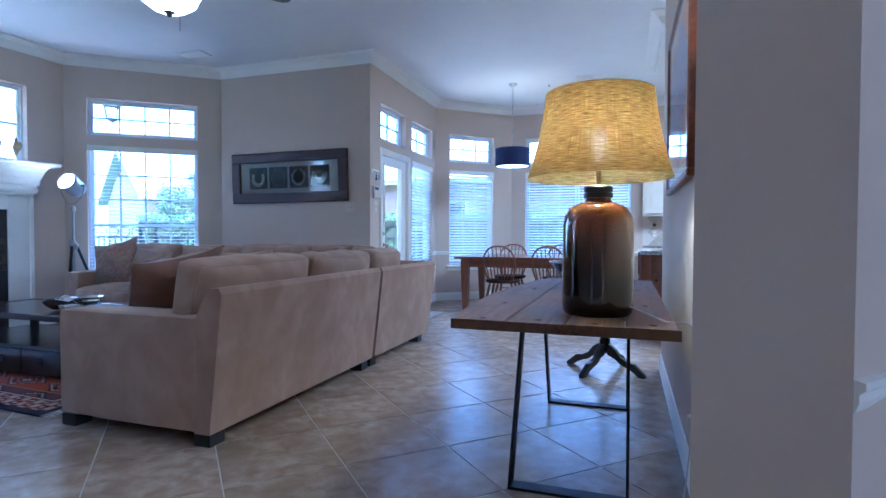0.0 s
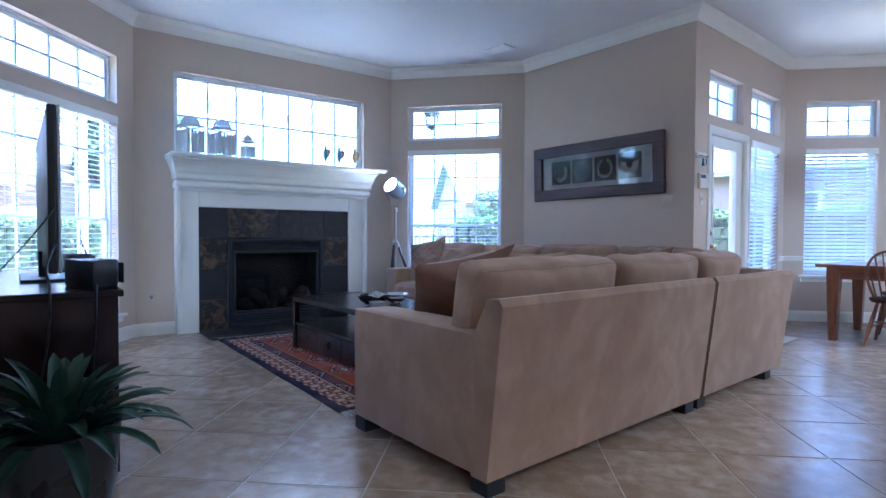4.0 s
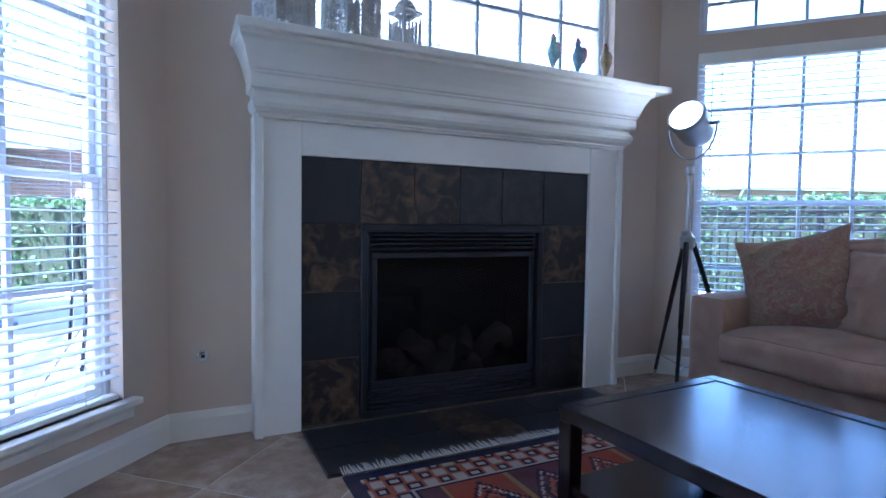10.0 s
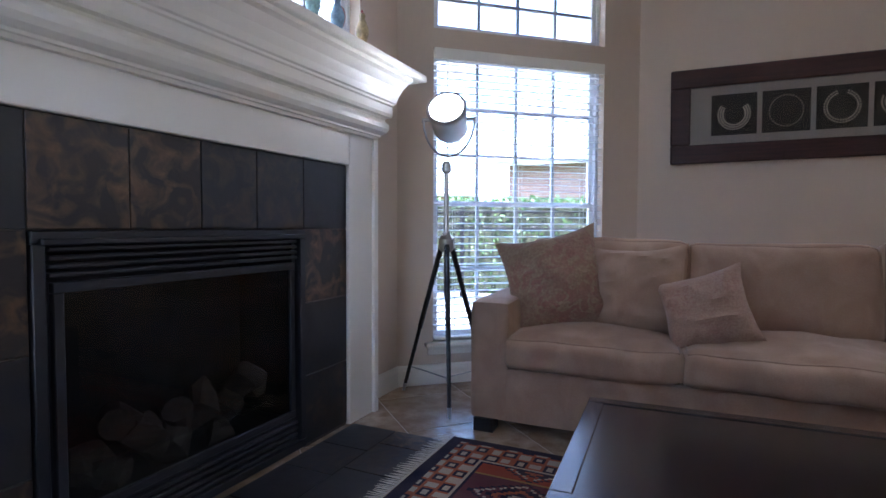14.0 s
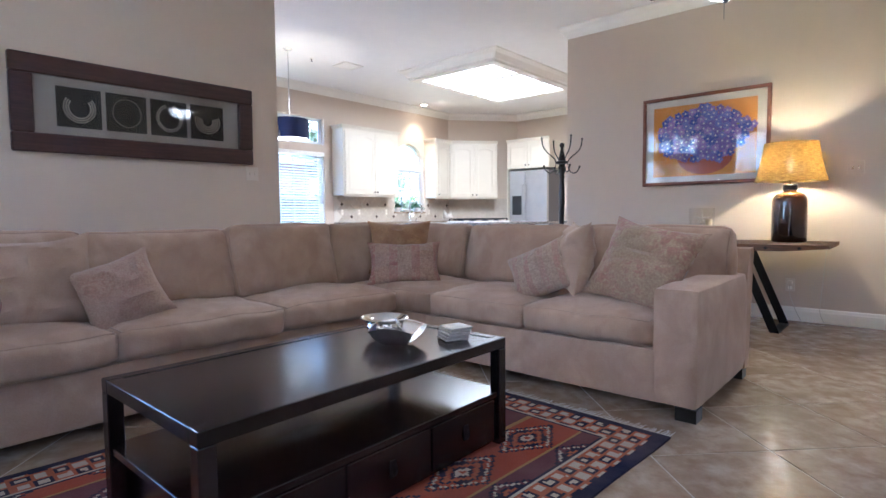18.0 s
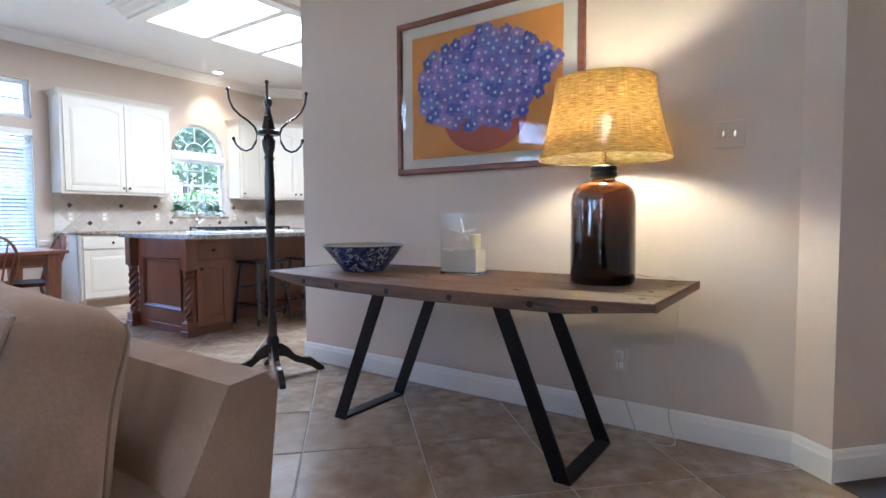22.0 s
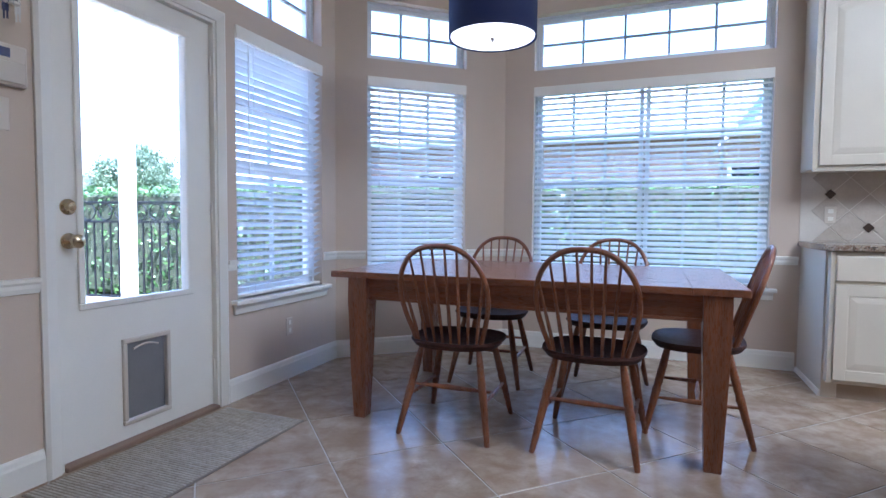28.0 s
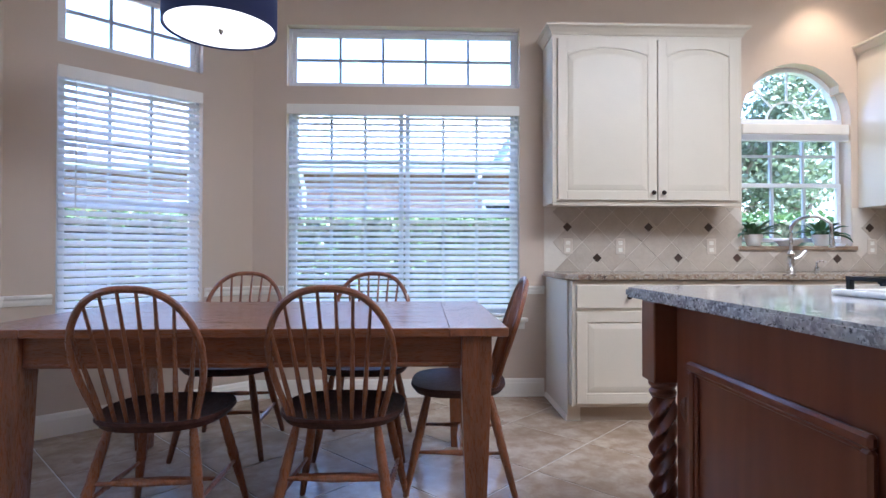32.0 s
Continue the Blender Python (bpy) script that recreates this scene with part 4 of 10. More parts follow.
# coffee table
def coffee_table():
    e = thing("coffee_table", pose(0, 0, 0), "dark espresso wooden coffee table with drawers and an open shelf", "table")
    x0, x1, y0, y1, h = -5.09, -3.74, 2.71, 3.42, 0.48
    part("tabletop", box(x0 + 0.05, x1 - 0.05, y0 + 0.05, y1 - 0.05, h - 0.032, h - 0.003), ESPRESSO, e)
    for a, b, c, d in ((x0, x1, y0, y0 + 0.05), (x0, x1, y1 - 0.05, y1)):
        part("top_rail", box(a, b, c, d, h - 0.045, h, 0.003), ESPRESSO, e)
    for a, b in ((x0, x0 + 0.05), (x1 - 0.05, x1)):
        part("end_rail", box(a, b, y0 + 0.0505, y1 - 0.0505, h - 0.045, h, 0.003), ESPRESSO, e)
    for x in (x0, x1 - 0.05):
        for y in (y0, y1 - 0.05):
            part("leg", box(x, x + 0.05, y, y + 0.05, 0.014, h - 0.0455, 0.003), ESPRESSO, e)
    part("shelf", box(x0 + 0.008, x1 - 0.008, y0 + 0.008, y1 - 0.008, 0.225, 0.25, 0.002), ESPRESSO, e)
    part("drawer_case", box(x0 + 0.052, x1 - 0.052, y0 + 0.02, y1 - 0.02, 0.03, 0.224), ESPRESSO, e)
    w = (x1 - x0 - 0.13) / 3
    for side, y in ((1, y0 + 0.012), (-1, y1 - 0.012)):
        for k in range(3):
            a = x0 + 0.065 + k * w
            d = part("drawer", box(a + 0.006, a + w - 0.006, min(y, y + side * 0.02), max(y, y + side * 0.02), 0.042, 0.218, 0.003), ESPRESSO, e)
            part("pull_plate", box(a + w / 2 - 0.016, a + w / 2 + 0.016, min(y, y - side * 0.004), max(y, y - side * 0.004), 0.105, 0.165, 0.001), DARKMETAL, d)
            part("ring_pull", tube(bmesh.new(), [(a + w / 2 + 0.013 * math.cos(t * math.pi / 6), y - side * 0.009, 0.128 + 0.017 * math.sin(t * math.pi / 6)) for t in range(13)], 0.0025, 5), DARKMETAL, d)


coffee_table()

# rug: bands, border blocks and diamonds woven into the material
def rug_mat():
    m, N, L, b = mat_new("kilim_wool")
    co = obj_coords(N, L)
    sep = N.new("ShaderNodeSeparateXYZ")
    L.new(co, sep.inputs[0])

    def mth(op, a, c=None):
        n = N.new("ShaderNodeMath")
        n.operation = op
        for s, v in zip(n.inputs, (a, c)):
            if v is None:
                continue
            if isinstance(v, (int, float)):
                s.default_value = v
            else:
                L.new(v, s)
        return n.outputs[0]

    x, y = sep.outputs[0], sep.outputs[1]
    sx, sy = mth("SNAP", x, 0.0125), mth("SNAP", y, 0.0125)
    hw, hd = 1.33, 0.88
    edge = mth("MINIMUM", mth("SUBTRACT", hw, mth("ABSOLUTE", sx)), mth("SUBTRACT", hd, mth("ABSOLUTE", sy)))

    def cell(v, size):
        return mth("SUBTRACT", mth("PINGPONG", v, size / 2), size / 4)

    def diamond(ax, ay, px, py):
        """Distance in stepped diamonds of that pitch."""
        return mth("ADD", mth("ABSOLUTE", mth("PINGPONG", mth("ADD", sx, ax), px / 2)), mth("MULTIPLY", mth("PINGPONG", mth("ADD", sy, ay), py / 2), px / py))

    RED, BLUE, IVORY, RUST, PLUM, GOLDY = (0.33, 0.065, 0.030), (0.012, 0.014, 0.045), (0.50, 0.42, 0.32), (0.38, 0.11, 0.05), (0.13, 0.04, 0.055), (0.36, 0.21, 0.07)
    step = lambda v, t: mth("GREATER_THAN", v, t)
    band = mth("PINGPONG", mth("ADD", sy, 0.14), 0.28)
    field = mixer(N, L, step(band, 0.14), PLUM, RED)
    d = diamond(0.0, 0.14, 0.44, 0.28)
    for lo, hi, col in ((0.02, 0.05, IVORY), (0.05, 0.075, BLUE), (0.085, 0.115, RUST), (0.115, 0.135, BLUE), (0.165, 0.18, IVORY), (0.19, 0.21, BLUE)):
        field = mixer(N, L, mth("MULTIPLY", step(d, lo), mth("LESS_THAN", d, hi)), field, col)
    hook = mth("MULTIPLY", step(mth("PINGPONG", mth("ADD", sx, mth("MULTIPLY", sy, 0.0)), 0.055), 0.0275), mth("MULTIPLY", step(d, 0.135), mth("LESS_THAN", d, 0.165)))
    field = mixer(N, L, hook, field, BLUE)
    line = mth("LESS_THAN", mth("ABSOLUTE", mth("SUBTRACT", band, 0.14)), 0.009)
    field = mixer(N, L, line, field, GOLDY)
    bd = mth("ADD", mth("PINGPONG", mth("ADD", mth("ADD", sx, sy), 0.05), 0.065), mth("PINGPONG", mth("ADD", mth("SUBTRACT", sx, sy), 0.05), 0.065))
    border = mixer(N, L, step(bd, 0.045), IVORY, RUST)
    border = mixer(N, L, step(bd, 0.075), border, BLUE)
    border = mixer(N, L, step(bd, 0.10), border, IVORY)
    col = mixer(N, L, mth("LESS_THAN", edge, 0.22), field, BLUE)
    col = mixer(N, L, mth("MULTIPLY", mth("LESS_THAN", edge, 0.195), step(edge, 0.055)), col, border)
    col = mixer(N, L, mth("MULTIPLY", mth("LESS_THAN", edge, 0.212), step(edge, 0.20)), col, IVORY)
    f = noise_fac(N, L, 160, 2, 0.25, 0.75, co)
    w = noise_fac(N, L, 5, 3, 0.3, 0.7, co)
    col = mixer(N, L, mixer(N, L, 0.35, (0, 0, 0), f), col, mixer(N, L, 0.6, col, (0.02, 0.015, 0.015)))
    col = mixer(N, L, mixer(N, L, 0.18, (0, 0, 0), w), col, (0.30, 0.22, 0.17))
    L.new(col, b.inputs["Base Color"])
    b.inputs["Roughness"].default_value = 0.95
    b.inputs["Specular IOR Level"].default_value = 0.1
    bump(N, L, b, f, 0.5, 0.006)
    return m


def rug():
    e = thing("kilim_rug", pose(-4.51, 3.115, 0, 0, 0, -2.6), "red and navy woven kilim rug with white fringe on the floor", "rug")
    bm = bmesh.new()
    nx, ny = 40, 26
    g = {}
    for i in range(nx + 1):
        for j in range(ny + 1):
            x, y = -1.33 + 2.66 * i / nx, -0.88 + 1.76 * j / ny
            g[i, j] = bm.verts.new((x + 0.006 * noise.noise(Vector((y * 3, 0, 1))), y + 0.008 * noise.noise(Vector((x * 2, 4, 1))), 0.010 + 0.003 * noise.noise(Vector((x * 2, y * 2, 0)))))
    for i in range(nx):
        for j in range(ny):
            bm.faces.new((g[i, j], g[i + 1, j], g[i + 1, j + 1], g[i, j + 1]))
    edge = [ed for ed in bm.edges if len(ed.link_faces) == 1]
    ret = bmesh.ops.extrude_edge_only(bm, edges=edge)
    for v in ret["geom"]:
        if isinstance(v, bmesh.types.BMVert):
            v.co.z = 0.001
    part("rug_field", bm, rug_mat(), e)
    rnd = random.Random(5)
    for side in (-1, 1):
        bm = bmesh.new()
        for k in range(170):
            y = -0.875 + 1.75 * k / 169
            l = 0.075 + rnd.uniform(-0.015, 0.02)
            dy = rnd.uniform(-0.012, 0.012)
            z, zm, ze = (0.018, 0.016, 0.0145) if side < 0 else (0.009, 0.006, 0.003)
            a = [bm.verts.new((side * 1.325, y - 0.004, z)), bm.verts.new((side * 1.325, y + 0.004, z)), bm.verts.new((side * (1.325 + l * 0.5), y + dy * 0.3 + 0.0035, zm)), bm.verts.new((side * (1.325 + l * 0.5), y + dy * 0.3 - 0.0035, zm)), bm.verts.new((side * (1.325 + l), y + dy + 0.002, ze)), bm.verts.new((side * (1.325 + l), y + dy - 0.002, ze))]
            bm.faces.new((a[0], a[1], a[2], a[3]))
            bm.faces.new((a[3], a[2], a[4], a[5]))
        tagged(part("fringe", bm, plain("ivory_wool_fringe", (0.55, 0.50, 0.42), 0.95, fine=300), e, "knotted ivory wool fringe"), kind="stuff")


rug()

# fireplace
FWP = pose(*C1, 0, 0, 0, math.degrees(math.atan2(C2[1] - C1[1], C2[0] - C1[0])))
FIREBOX = plain("black_firebox_metal", (0.022, 0.022, 0.028), 0.42, 0.3, var=0.3, relief=0.05)
LOGM = plain("grey_ceramic_log", (0.085, 0.075, 0.066), 0.9, var=0.5, scale=9, fine=40, relief=0.5)


def fireplace():
    """Local x along the wall, local y out of the room."""
    e = thing("fireplace", FWP, "white painted fireplace with dark slate surround and black gas insert", "fireplace")
    F = -0.125
    for name, a, b in (("pilaster", 0.37, 0.575), ("pilaster", 2.315, 2.555)):
        p = part(name, bx(bx(bmesh.new(), a, b, F + 0.012, -0.001, 0, 1.50, 0.004), a - 0.012 if a < 1 else b - 0.03, a + 0.03 if a < 1 else b + 0.012, F - 0.004, -0.001, 0, 1.50, 0.004), TRIM, e)
    part("frieze", box(0.575, 2.315, F + 0.012, -0.001, 1.328, 1.50, 0.004), TRIM, e)
    prof = [(0, 1.488), (0.135, 1.488), (0.140, 1.500), (0.150, 1.502), (0.150, 1.512), (0.160, 1.516), (0.178, 1.526), (0.190, 1.545), (0.188, 1.566), (0.174, 1.582), (0.168, 1.594), (0.178, 1.602), (0.200, 1.606), (0.206, 1.622), (0.204, 1.662), (0.212, 1.668), (0.212, 1.678), (0.222, 1.684), (0.232, 1.712), (0.252, 1.752), (0.282, 1.788), (0.300, 1.800), (0.302, 1.818), (0, 1.818)]
    bm = bmesh.new()
    rings = []
    for u, s in ((0.37, -1), (2.555, 1)):
        rings.append(([bm.verts.new((u + s * (o * 0.55 - 0.08), -0.001, z)) for o, z in prof], [bm.verts.new((u + s * (o * 0.55 - 0.08), -o, z)) for o, z in prof]))
    seqs = [rings[0][0], rings[0][1], rings[1][1], rings[1][0]]
    for a, b in zip(seqs, seqs[1:]):
        for k in range(0, len(prof) - 1):
            if k + 1 < len(prof):
                bm.faces.new((a[k], a[k + 1], b[k + 1], b[k]))
    part("mantel_moulding", bm, TRIM, e)
    part("mantel_shelf", box(0.27, 2.745, -0.335, 0.02, 1.818, 1.857, 0.008, 2), TRIM, e)
    # slate pieces round the opening
    S = -0.095
    u0, u1, top = 0.575, 2.315, 1.328
    o0, o1, ot = 0.87, 1.985, 1.008
    n = 0

    def slab(a, b, c, d, rusty, y=S):
        part("slate_tile", box(a + 0.002, b - 0.002, y, y + 0.012, c + 0.002, d - 0.002, 0.002), rusty, e)

    part("backing", bx(bx(bx(bmesh.new(), u0, o0, S + 0.006, -0.002, 0.0, top), o1, u1, S + 0.006, -0.002, 0.0, top), o0, o1, S + 0.006, -0.002, ot, top), GROUTD, e)
    cols = [u0, o0, 1.16, 1.43, 1.70, o1, u1]
    for k, (a, b) in enumerate(zip(cols, cols[1:])):
        slab(a, b, ot, top, SLATER if k in (1, 2) else SLATE if k in (0, 5) else SLATEB)
    hs = [0.012, 0.335, 0.67, ot]
    for a, b, rust in ((u0, o0, (SLATER, SLATE, SLATER)), (o1, u1, (SLATEB, SLATE, SLATER))):
        for k in range(3):
            slab(a, b, hs[k], hs[k + 1], rust[k])
    # gas insert
    ins = part("insert_frame", plate_frame(bmesh.new(), o0 + 0.003, o1 - 0.003, 0.015, ot - 0.003, 0.035, S - 0.012, S + 0.03, 0.003), FIREBOX, e)
    for k in range(4):
        part("louvre", box(o0 + 0.05, o1 - 0.05, S - 0.004, S + 0.018, 0.875 + k * 0.024, 0.889 + k * 0.024, 0.003), FIREBOX, ins)
    for k in range(4):
        part("louvre", box(o0 + 0.05, o1 - 0.05, S - 0.004, S + 0.018, 0.055 + k * 0.026, 0.07 + k * 0.026, 0.003), FIREBOX, ins)
    part("hood", box(o0 + 0.02, o1 - 0.02, S - 0.03, S + 0.01, 0.965, 0.985, 0.004), FIREBOX, ins)
    part("inner_frame", plate_frame(bmesh.new(), o0 + 0.06, o1 - 0.06, 0.165, 0.86, 0.03, S, S + 0.025, 0.003), FIREBOX, ins)
    part("fire_box", bx(bx(bx(bx(bmesh.new(), o0 + 0.04, o1 - 0.04, 0.24, 0.26, 0.02, 0.98), o0 + 0.04, o0 + 0.06, S + 0.02, 0.26, 0.02, 0.98), o1 - 0.06, o1 - 0.04, S + 0.02, 0.26, 0.02, 0.98), o0 + 0.04, o1 - 0.04, S + 0.02, 0.26, 0.0, 0.16), FIREBOX, ins)
    part("fire_box_top", bx(bmesh.new(), o0 - 0.02, o1 + 0.02, S + 0.03, 0.27, 0.985, 1.02), FIREBOX, ins)
    part("fire_box_back", bx(bmesh.new(), o0 - 0.02, o1 + 0.02, 0.262, 0.28, 0.0, 1.02), FIREBOX, ins)
    rnd = random.Random(3)
    for k in range(6):
        a = o0 + 0.16 + k * 0.13
        part("ceramic_log", tube(bmesh.new(), [(a + 0.16 * i / 5, 0.02 + rnd.uniform(-0.03, 0.06), 0.24 + (k % 2) * 0.09 + 0.05 * math.sin(i + k)) for i in range(6)], 0.055, 9), LOGM, ins, smooth=True)
    g = part("fire_glass", box(o0 + 0.09, o1 - 0.09, S + 0.012, S + 0.016, 0.195, 0.83), SMOKED, ins)
    # hearth
    hb = part("hearth_bed", box(u0, u1, -0.645, -0.128, 0.0, 0.006), GROUTD, e)
    kinds = (SLATEB, SLATE, SLATER, SLATE, SLATEB, SLATER, SLATE)
    for j, (a, b, cuts) in enumerate(((-0.643, -0.388, (0, 0.36, 0.68, 1.0, 1.30, 1.58, 1.74)), (-0.384, -0.14, (0, 0.30, 0.62, 0.92, 1.22, 1.48, 1.74)))):
        for i, (c, d) in enumerate(zip(cuts, cuts[1:])):
            part("slate_tile", box(u0 + c + 0.0025, u0 + d - 0.0025, a, b, 0.006, 0.013, 0.0015), kinds[(i + 3 * j) % 7], hb)


GROUTD = plain("dark_grout", (0.10, 0.085, 0.07), 0.9)
fireplace()

# mantel ornaments
FILIGREE = plain("weathered_pewter", (0.66, 0.64, 0.60), 0.5, 0.2, var=0.25, relief=0.1)


def lantern(h, w, u, d):
    m = FWP @ pose(u, -0.17, 1.857, 0, 0, 20)
    e = thing("filigree_lantern", m, "pierced pewter filigree lantern standing on the mantel", "lantern", "lanterns on the mantel")
    r = w / 2
    part("base", box(-r, r, -r, r, 0, 0.012, 0.003), FILIGREE, e)
    body = 0.62 * h
    for sx in (-1, 1):
        for sy in (-1, 1):
            part("post", rod(bmesh.new(), (sx * r * 0.88, sy * r * 0.88, 0.012), (sx * r * 0.88, sy * r * 0.88, body), 0.005, seg=6), FILIGREE, e)
    k = 0
    for ax in range(4):
        bm = bmesh.new()
        n, rows = 5, 9
        for i in range(n):
            for j in range(rows):
                cx, cz = (-0.75 + 1.5 * i / (n - 1)) * r, 0.03 + (body - 0.06) * (j + 0.5) / rows
                rr = min(r * 0.24, (body - 0.06) / rows * 0.55)
                tube(bm, [(cx + rr * math.cos(t * math.pi / 4), -r * 0.88, cz + rr * math.sin(t * math.pi / 4)) for t in range(9)], 0.0065 * w / 0.22, 4)
                for ang in (0.4, 1.45, 2.5):
                    rod(bm, (cx - rr * math.cos(ang), -r * 0.88, cz - rr * math.sin(ang)), (cx + rr * math.cos(ang), -r * 0.88, cz + rr * math.sin(ang)), 0.004 * w / 0.22, seg=4)
        part("pierced_panel", bm, FILIGREE, e, m=pose(0, 0, 0, 0, 0, 90 * ax))
    part("cornice", plate_frame(bmesh.new(), -r * 1.02, r * 1.02, -r * 1.02, r * 1.02, 0.02, 0.0, 0.014, 0.003), FILIGREE, e, m=pose(0, 0, body + 0.014, 90))
    bm = bmesh.new()
    for j in range(7):
        a = j / 7 * math.pi / 2
        z, q = body + 0.014 + 0.26 * h * math.sin(a), r * 0.86 * math.cos(a)
        tube(bm, [(q * math.cos(t * math.pi / 12), q * math.sin(t * math.pi / 12), z) for t in range(25)], 0.0065, 4)
    for t in range(18):
        b = t * math.pi / 9
        tube(bm, [(r * 0.86 * math.cos(j / 6 * math.pi / 2) * math.cos(b + j * 0.1), r * 0.86 * math.cos(j / 6 * math.pi / 2) * math.sin(b + j * 0.1), body + 0.014 + 0.26 * h * math.sin(j / 6 * math.pi / 2)) for j in range(7)], 0.006, 4)
    part("dome", bm, FILIGREE, e)
    part("finial", lathe(bmesh.new(), [(0.004, 0), (0.008, 0.01), (0.004, 0.02), (0.006, 0.03), (0.001, 0.05)], 8, pose(0, 0, body + 0.014 + 0.26 * h)), FILIGREE, e)
    part("ring", tube(bmesh.new(), [(0.012 * math.cos(t * math.pi / 6), 0, body + 0.075 + 0.26 * h + 0.012 * math.sin(t * math.pi / 6)) for t in range(13)], 0.002, 5), FILIGREE, e)


lantern(0.44, 0.215, 0.49, 0)
lantern(0.44, 0.215, 0.80, 0)
lantern(0.28, 0.125, 1.07, 0)


def rooster(u, col, tail, tilt):
    """A painted figurine: one plain mesh."""
    bm = bmesh.new()
    lathe(bm, [(0.004, 0.062), (0.012, 0.075), (0.026, 0.11), (0.036, 0.15), (0.036, 0.175), (0.027, 0.20), (0.018, 0.222), (0.016, 0.235), (0.018, 0.245), (0.014, 0.257), (0.001, 0.262)], 16)
    for s in (-0.010, 0.010):
        rod(bm, (0.0, s, 0.0), (0.0, s * 0.7, 0.085), 0.0038, seg=6)
    bx(bm, -0.024, 0.024, -0.02, 0.02, 0, 0.005)
    sub = bmesh.new()
    bmesh.ops.create_uvsphere(sub, u_segments=14, v_segments=10, radius=1.0)
    for v in sub.verts:
        v.co.z += 0.25 * v.co.x * v.co.x
    merge(bm, sub, pose(-0.048, 0, 0.178, 0, -12) @ Matrix.Diagonal((0.036, 0.014, 0.058, 1)))
    for k in range(4):
        rod(bm, (0.012 - 0.007 * k, 0, 0.252 + 0.004 * (k in (1, 2))), (0.013 - 0.009 * k, 0, 0.272 + 0.005 * (k in (1, 2))), 0.006, 0.003, 6)
    rod(bm, (0.014, 0, 0.243), (0.034, 0, 0.238), 0.006, 0.001, 6)
    rod(bm, (0.018, 0, 0.236), (0.019, 0, 0.216), 0.006, 0.004, 6)
    bmesh.ops.scale(bm, vec=(0.93, 0.93, 0.93), verts=bm.verts)
    ob = part("rooster_figurine", bm, col, m=FWP @ pose(u, -0.15, 1.857, 0, 0, tilt), smooth=True)
    tagged(ob, "small painted rooster figurine standing on the mantel", "figurine", "roosters on the mantel")


def rooster_paint(name, a, b, c):
    m, N, L, bs = mat_new(name)
    co = obj_coords(N, L)
    sep = N.new("ShaderNodeSeparateXYZ")
    L.new(co, sep.inputs[0])
    n = noise_fac(N, L, 40, 3, 0.4, 0.6, co)
    z = N.new("ShaderNodeMapRange")
    z.inputs[1].default_value, z.inputs[2].default_value = 0.234, 0.240
    L.new(sep.outputs[2], z.inputs[0])
    x = N.new("ShaderNodeMapRange")
    x.inputs[1].default_value, x.inputs[2].default_value = -0.026, -0.036
    L.new(sep.outputs[0], x.inputs[0])
    col = mixer(N, L, n, a, tuple(v * 0.6 for v in a))
    col = mixer(N, L, x.outputs[0], col, b)
    col = mixer(N, L, z.outputs[0], col, c)
    L.new(col, bs.inputs["Base Color"])
    bs.inputs["Roughness"].default_value = 0.4
    return m


RP = (0.35, 0.05, 0.04)
rooster(1.99, rooster_paint("teal_rooster", (0.34, 0.50, 0.46), (0.40, 0.24, 0.20), RP), 0, 200)
rooster(2.17, rooster_paint("blue_rooster", (0.26, 0.38, 0.48), (0.40, 0.18, 0.16), RP), 0, 190)
rooster(2.38, rooster_paint("yellow_rooster", (0.55, 0.42, 0.20), (0.45, 0.30, 0.14), RP), 0, 200)

# tripod spotlight lamp
BULB = glow("spot_lamp_glow", (1.0, 0.95, 0.86), 2.2)
STEEL = plain("brushed_steel", (0.46, 0.45, 0.44), 0.36, 1.0, var=0.1, fine=200, relief=0.03)


